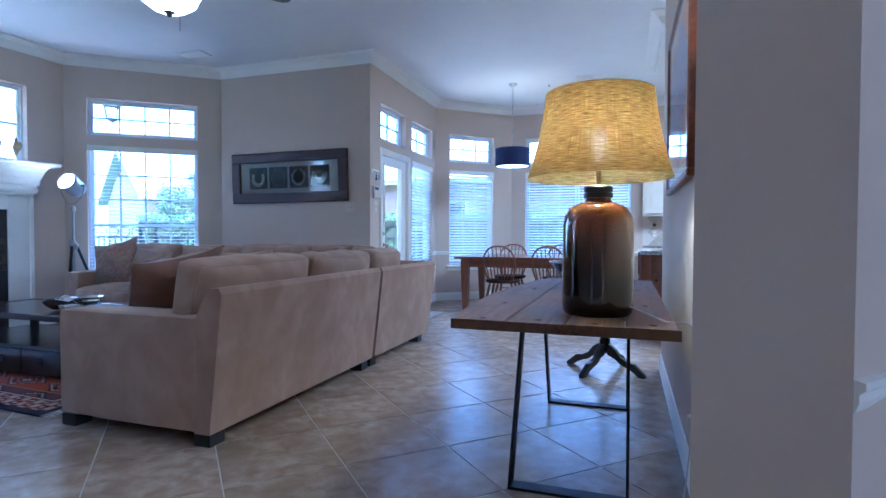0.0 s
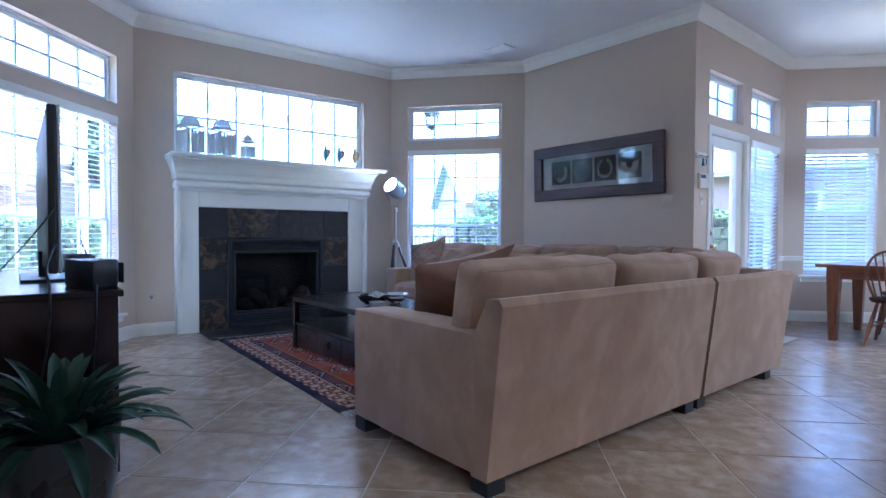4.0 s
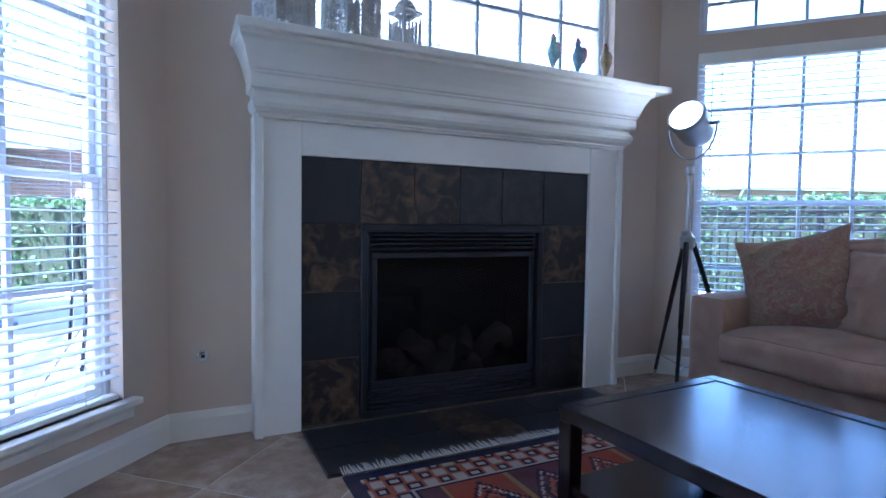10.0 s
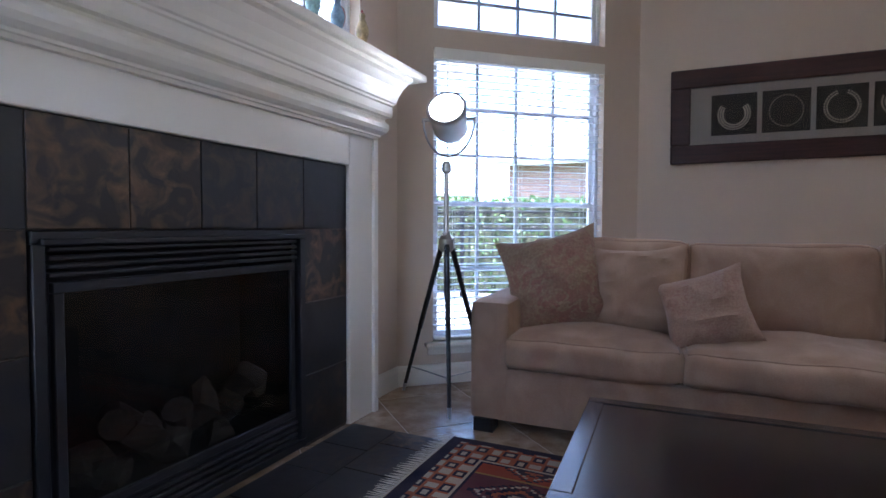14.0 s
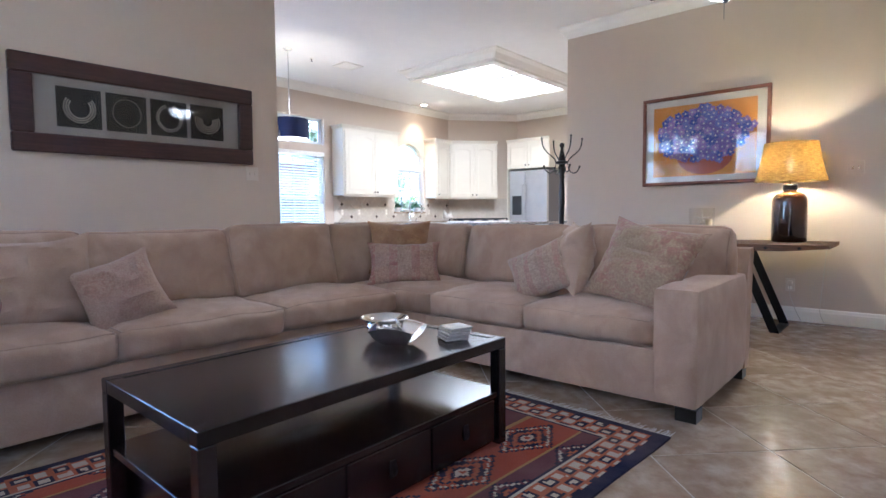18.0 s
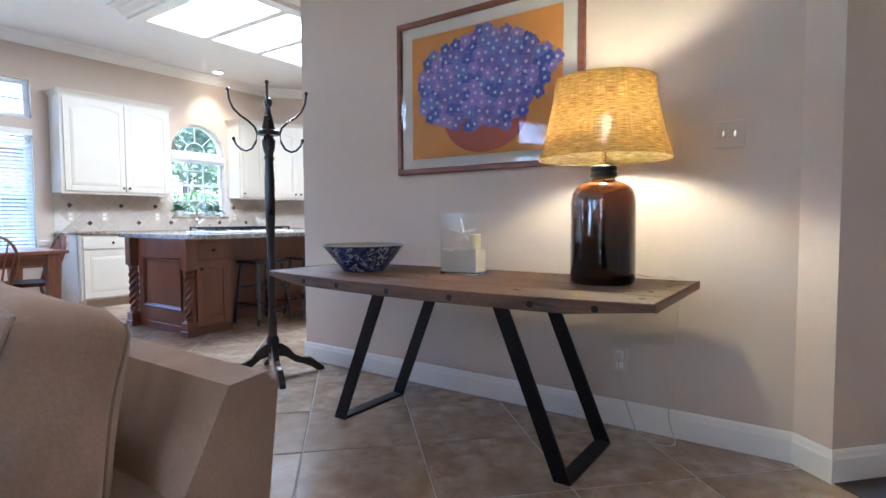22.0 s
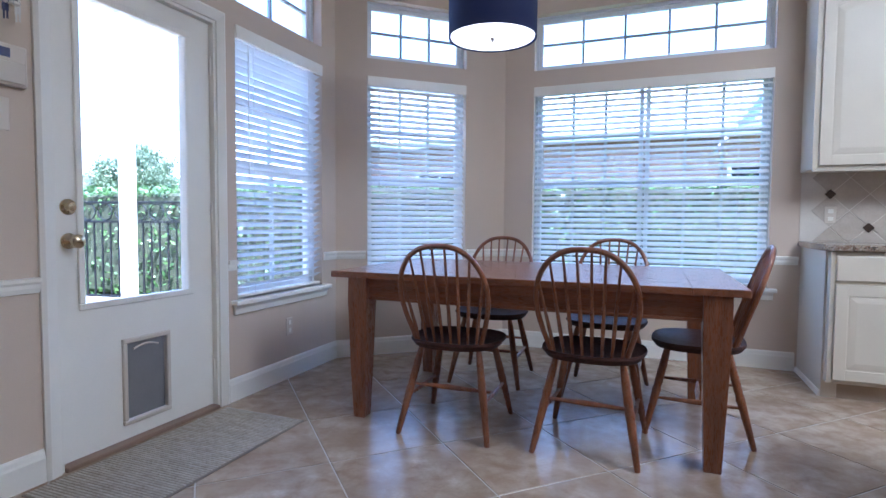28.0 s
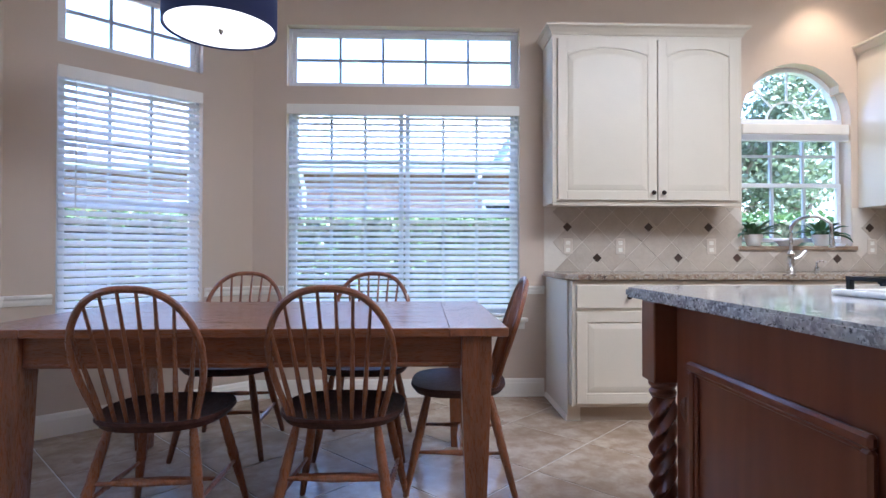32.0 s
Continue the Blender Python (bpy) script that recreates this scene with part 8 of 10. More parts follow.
def backsplash():
    e = thing("backsplash", pose(0, 9.098, 0), "beige diagonal stone tile backsplash with dark brown diamonds", "backsplash", kind="structure")
    grout = plain("pale_grout", (0.68, 0.62, 0.53), 0.85)
    holes = [(1.73, 2.57)]
    part("grout_bed", box(0.245, 3.36, -0.005, 0, 0.914, 1.075), grout, e)
    part("grout_bed", box(0.245, 1.725, -0.005, 0, 1.075, 1.385), grout, e)
    part("grout_bed", box(2.575, 3.36, -0.005, 0, 1.075, 1.385), grout, e)
    s = 0.157
    dg = s * math.sqrt(2)
    first = None
    for j in range(-1, 6):
        for i in range(0, 34):
            cx = 0.245 + DX0 + i * dg / 2
            cz = 1.126 + (j * 2 - 4 + (i % 2)) * dg / 2
            if cx < 0.20 or cx > 3.4:
                continue
            # cut the tile to the field
            poly = [(cx - dg / 2 + 0.004, cz), (cx, cz - dg / 2 + 0.004), (cx + dg / 2 - 0.004, cz), (cx, cz + dg / 2 - 0.004)]
            for axis, lim, keep in ((0, 0.247, 1), (0, 3.36, -1), (1, 0.916, 1), (1, 1.383, -1)):
                out = []
                for p, q in zip(poly, poly[1:] + poly[:1]):
                    ip, iq = (p[axis] - lim) * keep >= 0, (q[axis] - lim) * keep >= 0
                    if ip:
                        out.append(p)
                    if ip != iq:
                        t = (lim - p[axis]) / (q[axis] - p[axis])
                        out.append((p[0] + (q[0] - p[0]) * t, p[1] + (q[1] - p[1]) * t))
                poly = out
                if len(poly) < 3:
                    break
            if len(poly) < 3 or (1.66 < cx < 2.64 and cz > 1.06):
                continue
            if abs(sum(p[0] * q[1] - q[0] * p[1] for p, q in zip(poly, poly[1:] + poly[:1]))) < 0.0008:
                continue
            if len(poly) == 4 and all(abs(abs(p[0] - cx) + abs(p[1] - cz) - dg / 2) < 0.005 for p in poly) and first:
                again(first, pose(cx, 0, cz))
                continue
            sub = bmesh.new()
            prism(sub, [(p[0] - cx, p[1] - cz) for p in poly], 0, 0.004)
            bm = merge(bmesh.new(), sub, Matrix(((1, 0, 0, 0), (0, 0, -1, -0.005), (0, 1, 0, 0), (0, 0, 0, 1))))
            t = part("tile", bm, SPLASH, e, m=pose(cx, 0, cz))
            if len(poly) == 4 and abs(cx - 0.8) < 0.3:
                first = first or t
    dark = None
    for x, z in DIAMONDS:
        if dark:
            again(dark, pose(x, 0, z))
        else:
            sub = bmesh.new()
            prism(sub, [(-0.034, 0), (0, -0.034), (0.034, 0), (0, 0.034)], 0, 0.0022)
            dark = part("diamond_tile", merge(bmesh.new(), sub, Matrix(((1, 0, 0, 0), (0, 0, -1, -0.009), (0, 1, 0, 0), (0, 0, 0, 1)))), DIAM, e, "dark brown diamond inset", m=pose(x, 0, z))


DX0 = 0.17
DIAMONDS = [(0.415, 1.237), (1.02, 1.237), (1.47, 1.237), (2.70, 1.237), (3.30, 1.237), (0.636, 1.011), (1.242, 1.011), (1.686, 1.011), (2.45, 1.005), (2.92, 1.005)]
OUTX = (0.419, 0.808, 1.489, 2.714)
backsplash()
bm = box(0, 1.5, -0.01, 0, 0.914, 1.385)
tagged(part("backsplash_corner", bm, SPLASH, m=wall_pose(G1, K1)), "beige stone backsplash on the angled kitchen wall", "backsplash", kind="structure")
WGS = pose(0, 9.087, 0)
for x in OUTX:
    plate(WGS, x, 1.096, "white outlet plate on the tile backsplash", "wall_outlet", 0.07, 0.115, "outlet")

# on the sill and at the sink
WPOT = plain("white_ceramic_pot", (0.78, 0.76, 0.72), 0.3, var=0.04, relief=0.0)
LEAF = plain("bright_agave_leaf", (0.07, 0.15, 0.065), 0.4, var=0.3, scale=9, fine=60, relief=0.05, shift=True)
for x, sd in ((1.815, 21), (2.335, 22)):
    agave("small_agave", pose(x, 9.095, 1.10, 0, 0, sd * 9), "small green agave in a white pot on the window sill", 0.175, 24, 0.062, 0.085, WPOT, sd, 0.05, "plant", "window sill plants")
e = thing("oval_dish", pose(2.08, 9.09, 1.10), "small white oval dish on the window sill", "dish")
part("dish_body", lathe(bmesh.new(), [(0.05, 0), (0.055, 0.004), (0.085, 0.03), (0.10, 0.04), (0.096, 0.041), (0.05, 0.010), (0.002, 0.008)], 28, pose(0, 0, 0), close=False), WPOT, e, smooth=True)
e = thing("kitchen_faucet", pose(1.985, 8.93, 0.914), "brushed steel gooseneck faucet at the sink", "faucet")
part("base", lathe(bmesh.new(), [(0.032, 0), (0.032, 0.008), (0.024, 0.02), (0.021, 0.12), (0.025, 0.13), (0.016, 0.15)], 20), NICKEL, e, smooth=True)
part("neck", tube(bmesh.new(), [(0, 0, 0.13), (0, 0, 0.28)] + [(0.05 - 0.085 * math.cos(t * math.pi / 10) + 0.035, -0.085 + 0.085 * math.cos(t * math.pi / 10), 0.30 + 0.09 * math.sin(t * math.pi / 10)) for t in range(10)] + [(0.17, -0.165, 0.25)], 0.0125, 10), NICKEL, e, smooth=True)
part("spray_head", rod(bmesh.new(), (0.17, -0.165, 0.255), (0.172, -0.168, 0.17), 0.014, 0.019, 12), NICKEL, e, smooth=True)
part("lever", tube(bmesh.new(), [(0.02, 0, 0.09), (0.05, -0.01, 0.10), (0.095, -0.02, 0.15)], 0.008, 8), NICKEL, e, smooth=True)
e = thing("soap_pump", pose(2.19, 8.95, 0.914), "small steel soap pump beside the faucet", "soap pump")
part("collar", lathe(bmesh.new(), [(0.018, 0), (0.018, 0.03), (0.008, 0.036), (0.006, 0.075)], 14), NICKEL, e, smooth=True)
part("spout", tube(bmesh.new(), [(0, 0, 0.072), (0.02, -0.02, 0.078), (0.04, -0.04, 0.07)], 0.006, 8), NICKEL, e)
HEN = plain("white_glazed_hen", (0.62, 0.58, 0.52), 0.3, var=0.45, scale=28)
e = thing("ceramic_hen", pose(3.06, 8.86, 0.914, 0, 0, 10), "white glazed hen figurine with a red comb on the worktop", "figurine")
bm = lathe(bmesh.new(), [(0.06, 0), (0.075, 0.01), (0.10, 0.04), (0.115, 0.075), (0.10, 0.105), (0.06, 0.12), (0.002, 0.125)], 20)
tube(bm, [(0.06, 0, 0.09), (0.115, 0, 0.13), (0.13, 0, 0.18), (0.145, 0, 0.19)], 0.045, 10, 0.012)
tube(bm, [(-0.06, 0, 0.09), (-0.12, 0, 0.14), (-0.14, 0, 0.20)], 0.06, 10, 0.025)
part("hen_body", bm, HEN, e, smooth=True)

# island
CHERRY = wood("dark_cherry_wood", (0.12, 0.033, 0.013), (0.18, 0.055, 0.022), 0.3, (9, 9, 0.7), 1.3, coat=0.3, relief=0.002, fleck=0.0)


def rope_column(e, x, y):
    c = part("corner_post", bx(bmesh.new(), x - 0.052, x + 0.052, y - 0.052, y + 0.052, 0.60, 0.873, 0.004), CHERRY, e)
    part("base_block", bx(bx(bmesh.new(), x - 0.052, x + 0.052, y - 0.052, y + 0.052, 0.02, 0.13, 0.004), x - 0.06, x + 0.06, y - 0.06, y + 0.06, 0, 0.055, 0.006), CHERRY, c)
    part("turned_ring", lathe(bmesh.new(), [(0.046, 0.13), (0.048, 0.14), (0.038, 0.15), (0.046, 0.162), (0.044, 0.172), (0.034, 0.18)], 18), CHERRY, c, m=pose(x, y, 0), smooth=True)
    part("turned_ring", lathe(bmesh.new(), [(0.034, 0.545), (0.044, 0.553), (0.046, 0.563), (0.038, 0.575), (0.048, 0.588), (0.046, 0.60)], 18), CHERRY, c, m=pose(x, y, 0), smooth=True)
    bm = bmesh.new()
    seg, n = 28, 40
    rings = []
    for k in range(n + 1):
        z = 0.178 + (0.548 - 0.178) * k / n
        tw = 2 * math.pi * 1.35 * k / n
        rings.append([bm.verts.new(((0.037 + 0.011 * math.cos(4 * (2 * math.pi * j / seg - tw))) * math.cos(2 * math.pi * j / seg), (0.037 + 0.011 * math.cos(4 * (2 * math.pi * j / seg - tw))) * math.sin(2 * math.pi * j / seg), z)) for j in range(seg)])
    for a, b in zip(rings, rings[1:]):
        for j in range(seg):
            bm.faces.new((a[j], a[(j + 1) % seg], b[(j + 1) % seg], b[j]))
    part("rope_twist", bm, CHERRY, c, "spiral carved shaft", m=pose(x, y, 0), smooth=True)


def island():
    e = thing("kitchen_island", pose(0, 0, 0), "dark cherry kitchen island with rope-twist corner posts", "kitchen island")
    part("body", bx(bx(bmesh.new(), 0.22, 0.62, 6.03, 6.95, 0.0, 0.873), 0.62, 2.60, 6.42, 6.95, 0.0, 0.873), CHERRY, e)
    part("plinth", bx(bmesh.new(), 0.205, 0.60, 5.995, 6.9, 0, 0.07, 0.005), CHERRY, e)
    rope_column(e, 0.19, 6.01)
    rope_column(e, 0.19, 7.02)
    rope_column(e, 2.60, 6.95)
    # end panel with a moulded frame
    M = pose(0.22, 6.95, 0, 0, 0, -90)
    p = part("end_panel", bx(bmesh.new(), 0.0, 0.90, -0.012, 0.0, 0.02, 0.872), CHERRY, e, m=M)
    part("panel_moulding", plate_frame(plate_frame(bmesh.new(), 0.10, 0.80, 0.20, 0.70, 0.030, -0.034, -0.012, 0.007), 0.128, 0.772, 0.228, 0.672, 0.014, -0.022, -0.012, 0.004), CHERRY, p)
    part("bulb_foot", lathe(bmesh.new(), [(0.004, 0.50), (0.012, 0.52), (0.018, 0.545), (0.012, 0.57), (0.004, 0.58)], 12, pose(0.075, -0.02, 0)), CHERRY, p, smooth=True)
    # front block: drawer over carved door
    drawer_front(e, 0.265, 0.58, 0.685, 0.845, 6.03, CHERRY)
    panel_door(e, 0.265, 0.58, 0.09, 0.665, 6.03, CHERRY, 0.03, (0.30, 0.60), st=0.055)
    part("cap_rail", strip(bmesh.new(), [(0, 0.835), (0.012, 0.84), (0.024, 0.872), (0, 0.872)], [(0.24, 6.03), (0.60, 6.03)]), CHERRY, e)
    part("back_panel", box(0.63, 2.55, 6.405, 6.42, 0.08, 0.86), CHERRY, e)
    bm = bmesh.new()
    sub = bmesh.new()
    prism(sub, [(0.21, 5.72), (0.13, 5.80), (0.13, 7.20), (0.21, 7.30), (2.70, 7.30), (2.70, 5.72)], 0.874, 0.912)
    bmesh.ops.bevel(sub, geom=[q for q in sub.edges if abs(q.verts[0].co.z - q.verts[1].co.z) < 0.01], offset=0.009, segments=2, affect="EDGES")
    merge(bm, sub)
    tagged(part("island_countertop", bm, GRAN2), "polished grey speckled granite island top", "countertop")


island()
e = thing("cooktop", pose(1.08, 6.52, 0.913), "white gas cooktop with black iron grates on the island", "cooktop")
part("tray", bx(bmesh.new(), -0.47, 0.47, -0.27, 0.27, 0, 0.018, 0.007, 2), WPOT, e)
for cx in (-0.30, 0.0, 0.30):
    g = bmesh.new()
    plate_frame(g, cx - 0.145, cx + 0.145, -0.24, 0.24, 0.012, 0, 0.012)
    bmesh.ops.transform(g, matrix=pose(0, 0, 0.045, 90), verts=g.verts)
    for dx in (-0.05, 0.05):
        bx(g, cx + dx - 0.005, cx + dx + 0.005, -0.23, 0.23, 0.034, 0.048)
    for dy in (-0.12, 0.0, 0.12):
        bx(g, cx - 0.14, cx + 0.14, dy - 0.005, dy + 0.005, 0.034, 0.048)
    for sx in (-1, 1):
        for sy in (-1, 1):
            bx(g, cx + sx * 0.138 - 0.007, cx + sx * 0.138 + 0.007, sy * 0.232 - 0.007, sy * 0.232 + 0.007, 0.017, 0.045)
    part("grate", g, DARKMETAL, e)
    for sy in (-0.12, 0.12):
        part("burner", lathe(bmesh.new(), [(0.05, 0.018), (0.05, 0.026), (0.035, 0.03), (0.03, 0.036), (0.001, 0.037)], 20, pose(cx, sy, 0), close=False), DARKMETAL, e)


def stool(x, y, rz):
    e = thing("bar_stool", pose(x, y, 0, 0, 0, rz), "dark wooden bar stool tucked under the island top", "stool", "island stools")
    part("seat", bx(bmesh.new(), -0.20, 0.20, -0.16, 0.16, 0.60, 0.635, 0.014, 2), RACK, e)
    for sx in (-1, 1):
        for sy in (-1, 1):
            part("leg", rod(bmesh.new(), (sx * 0.205, sy * 0.185, 0), (sx * 0.155, sy * 0.12, 0.60), 0.018, 0.02, 8), RACK, e)
        part("rung", rod(bmesh.new(), (sx * 0.19, -0.165, 0.20), (sx * 0.19, 0.165, 0.20), 0.012, seg=8), RACK, e)
    for sy in (-1, 1):
        for z in (0.15, 0.36):
            k = z / 0.6
            part("rung", rod(bmesh.new(), (-0.205 + 0.05 * k, sy * (0.185 - 0.065 * k), z), (0.205 - 0.05 * k, sy * (0.185 - 0.065 * k), z), 0.012, seg=8), RACK, e)


stool(1.02, 6.10, 4)
stool(1.62, 6.08, -6)
stool(2.2, 6.10, 3)

# light box in the kitchen ceiling
DIFF = glow("ceiling_diffuser", (1.0, 0.95, 0.84), 0.45)
e = thing("ceiling_light_box", pose(0, 0, 0), "white framed ceiling light box with three lit diffusers", "ceiling light")
bm = bmesh.new()
rings = []
for o, z in ((0.0, TOP - 0.001), (0.0, TOP - 0.02), (0.06, TOP - 0.05), (0.10, TOP - 0.11), (0.13, TOP - 0.12), (0.13, TOP - 0.15), (0.26, TOP - 0.15), (0.26, TOP - 0.12)):
    rings.append([bm.verts.new((x, y, z)) for x, y in ((0.20 + o, 5.55 + o), (2.75 - o, 5.55 + o), (2.75 - o, 7.40 - o), (0.20 + o, 7.40 - o))])
for a, b in zip(rings, rings[1:]):
    for k in range(4):
        bm.faces.new((a[k], a[(k + 1) % 4], b[(k + 1) % 4], b[k]))
part("frame", bm, TRIM, e)
dv = (2.49 - 0.46) / 3
for k in range(3):
    a, b = 0.46 + k * dv, 0.46 + (k + 1) * dv
    part("diffuser", box(a + 0.03, b - 0.03, 5.81, 7.14, TOP - 0.135, TOP - 0.13), DIFF, e)
    if k:
        part("divider", box(a - 0.045, a + 0.045, 5.80, 7.15, TOP - 0.15, TOP - 0.125), TRIM, e)
lamp = new("light_box_tubes", bpy.data.lights.new("light_box_tubes", "AREA"))
lamp.data.shape, lamp.data.size, lamp.data.size_y, lamp.data.energy, lamp.data.color = "RECTANGLE", 1.95, 1.3, 8.5, (1.0, 0.95, 0.84)
lamp.matrix_basis = pose(1.475, 6.475, TOP - 0.16)
e = thing("recessed_light", pose(2.31, 8.93 - 0.12, TOP), "round recessed ceiling light above the sink, lit", "ceiling light")
part("trim_ring", lathe(bmesh.new(), [(0.065, -0.001), (0.095, -0.001), (0.095, -0.006), (0.07, -0.010), (0.062, -0.004)], 28, close=False), TRIM, e)
part("bulb", lathe(bmesh.new(), [(0.06, -0.004), (0.03, -0.012), (0.001, -0.014)], 20, close=False), glow("sink_light_glow", (1.0, 0.78, 0.5), 3), e)
lamp = new("sink_spot", bpy.data.lights.new("sink_spot", "SPOT"))
lamp.data.energy, lamp.data.color, lamp.data.spot_size, lamp.data.spot_blend, lamp.data.shadow_soft_size = 5, (1, 0.72, 0.45), radians(95), 0.6, 0.04
lamp.matrix_basis = pose(2.31, 8.81, TOP - 0.02)
e = thing("fire_sprinkler", pose(-1.07, 7.81, TOP), "small dark sprinkler head on the ceiling", "sprinkler")
part("escutcheon", lathe(bmesh.new(), [(0.022, -0.001), (0.022, -0.005), (0.008, -0.009)], 16), TRIM, e)
part("head", lathe(bmesh.new(), [(0.006, -0.006), (0.006, -0.03), (0.014, -0.034), (0.014, -0.037), (0.001, -0.038)], 12), PEWTER, e)
# ---- foyer and what shows of the dining room ----
DWALL = plain("dining_wall_paint", (0.52, 0.45, 0.34), 0.75, var=0.03, fine=160, relief=0.06)
FT, FH = 3.05, 4.7
A2P = (2.3, 1.30)
A2D = Vector((0.735, -0.678)).normalized()
A2N = Vector((0.678, 0.735)).normalized()
arch_wall("wall_dining_arch", A2P, A2D, A2N, 0.42, 1.63, 1.92, 2.41, 0.38, FOYER, "pinkish beige wall with an arched opening to the dining room", top=FH, rise=0.16)
COLE = Vector(A2P) + A2D * 1.92
COLB = COLE + A2N * 0.38
wall("wall_foyer_north", (2.30, 1.30), (0.50, 1.30), FT + 0.1, [], FOYER, "pinkish beige foyer wall", 0.14)
bpy.data.objects["wall_foyer_north"].matrix_basis = wall_pose((0.50, 1.30), (2.45, 1.30))
wall("wall_foyer_entry", tuple(COLB), (5.92, COLB.y - 0.05), FH, [], FOYER, "pinkish beige wall beside the front door", 0.14)
wall("wall_foyer_east", (5.92, COLB.y + 0.1), (5.92, -2.2), FH, [(COLB.y + 0.1 + 0.54, COLB.y + 0.1 + 1.45, -0.01, 2.12), (COLB.y + 0.1 + 0.34, COLB.y + 0.1 + 1.85, 2.47, 4.0)], FOYER, "pinkish beige front wall with the entrance door", 0.16)
wall("wall_foyer_south", (5.95, -2.1), (-1.3, -2.1), FH, [], FOYER, "plain pinkish beige foyer wall", 0.14)
wall("wall_foyer_west", (-1.2, -2.1), (-1.2, 0.45), FH, [], FOYER, "plain pinkish beige foyer end wall", 0.14)
wall("wall_hall_stub", (-1.2, 0.28), (-0.80, 0.28), TOP, [], WALL, "short beige wall beside the arch", 0.13)
bm = prism(bmesh.new(), [(0.15, 1.5), (-1.3, 0.36), (-1.3, -2.2), (3.2, -2.2), (3.2, 0.75), (2.6, 1.45)], FT, FT + 0.12)
tagged(part("foyer_ceiling", bm, CEIL), "white foyer ceiling with a raised part by the door", "ceiling", kind="structure")
bm = prism(bmesh.new(), [(3.0, -2.2), (6.1, -2.2), (6.1, 0.4), (3.0, 1.2)], FH, FH + 0.12)
tagged(part("foyer_high_ceiling", bm, CEIL), "high white ceiling above the entrance", "ceiling", kind="structure")
bm = box(3.2, 3.3, -2.1, 0.75, FT, FH)
tagged(part("wall_foyer_drop", bm, FOYER), "pinkish beige wall above the lower ceiling", "wall", kind="structure")
run("crown_moulding", [(0, FT - 0.10), (0.02, FT - 0.09), (0.07, FT - 0.02), (0.075, FT - 0.001), (0, FT - 0.001)], [(0.52, 1.30), (2.3, 1.30), tuple(Vector(A2P) + A2D * 1.2)], "white crown moulding of the foyer")

# dining room beyond
# the gap in the east wall holds an added, unseen window
bm = bmesh.new()
bx(bm, 5.95, 6.1, 0.25, 1.45, 0, 3.1)
bx(bm, 5.95, 6.1, 2.65, 4.2, 0, 3.1)
bx(bm, 5.95, 6.1, 1.45, 2.65, 0, 0.6)
bx(bm, 5.95, 6.1, 1.45, 2.65, 2.3, 3.1)
tagged(part("wall_dining_east", bm, DWALL), "olive beige dining room wall", "wall", kind="structure")
tagged(part("wall_dining_north", box(2.3, 6.1, 2.86, 2.98, 0, 3.1), DWALL), "olive beige dining room wall", "wall", kind="structure")
tagged(part("wall_dining_west", box(2.38, 2.48, 1.44, 2.86, 0, 3.1), DWALL), "olive beige dining room wall", "wall", kind="structure")
tagged(part("dining_ceiling", prism(bmesh.new(), [(2.4, 1.45), (3.95, 0.28), (6.1, 0.28), (6.1, 2.98), (2.4, 2.98)], 3.03, 3.1), CEIL), "white dining room ceiling", "ceiling", kind="structure")
e = tagged(part("wall_dining_pier", bx(bmesh.new(), 4.75, 4.95, 0.22, 0.50, 0, 3.03), DWALL), "short pier between dining room and entry", "wall", kind="structure")
part("pier_rail", bx(bmesh.new(), 4.72, 4.98, 0.20, 0.525, 0.78, 0.84, 0.008), TRIM, e)
part("pier_base", bx(bmesh.new(), 4.735, 4.965, 0.21, 0.515, 0.0, 0.13, 0.006), TRIM, e)
HARD = wood("dark_hardwood_floor", (0.035, 0.013, 0.008), (0.085, 0.032, 0.018), 0.34, (1.2, 12, 12), 2.2, coat=0.1)
DFLOOR = thing("dining_floor", pose(0, 0, 0), "dark reddish hardwood plank floor of the dining room", "floor", kind="structure")
base = None
# strip floor behind the sill line, planks along x
for i in range(28):
    y = 0.30 + i * 0.09
    xs = max(2.45, 2.3 + (1.30 - y) / 0.9224 + 0.56 + 0.0)
    part("floor_plank", box(xs, 5.96, y + 0.001, y + 0.089, -0.003, 0.006, 0.001), HARD, DFLOOR)
# dark stone sills at both arches
for nm, p0, d, nn, u0, u1, dep, lb in (("threshold", Vector(ARCH0), AD, AN, 0.185, 1.50, 0.31, "dark slate sill in the arched opening"), ("dining_threshold", Vector(A2P), A2D, A2N, 0.30, 1.95, 0.42, "dark slate sill of the dining room")):
    e = thing(nm, pose(0, 0, 0), lb, "threshold", kind="structure")
    k = 4
    for i in range(k):
        a, b = u0 + (u1 - u0) * i / k + 0.002, u0 + (u1 - u0) * (i + 1) / k - 0.002
        pts = [p0 + d * a + nn * 0.0, p0 + d * b, p0 + d * b + nn * dep, p0 + d * a + nn * dep]
        part("slate_piece", prism(bmesh.new(), [tuple(q) for q in pts], 0.0, 0.0045), DARKTILE, e)

RB2 = "white chair rail of the foyer"
JR = END + AN * 0.325
run("chair_rail", RAIL, [tuple(JR), (0.505, 1.296), tuple(Vector(A2P) + A2D * 0.05)], RB2)
run("baseboard", BASE, [tuple(JR), (0.505, 1.296), A2P, tuple(Vector(A2P) + A2D * 0.42)], LB)
PIER = [Vector(A2P) + A2D * 1.63 + A2N * 0.38, Vector(A2P) + A2D * 1.63, COLE, COLB, Vector((5.9, COLB.y - 0.04))]
run("baseboard", BASE, [tuple(p) for p in PIER], LB)
run("chair_rail", RAIL, [tuple(p) for p in PIER[3:]], RB2)
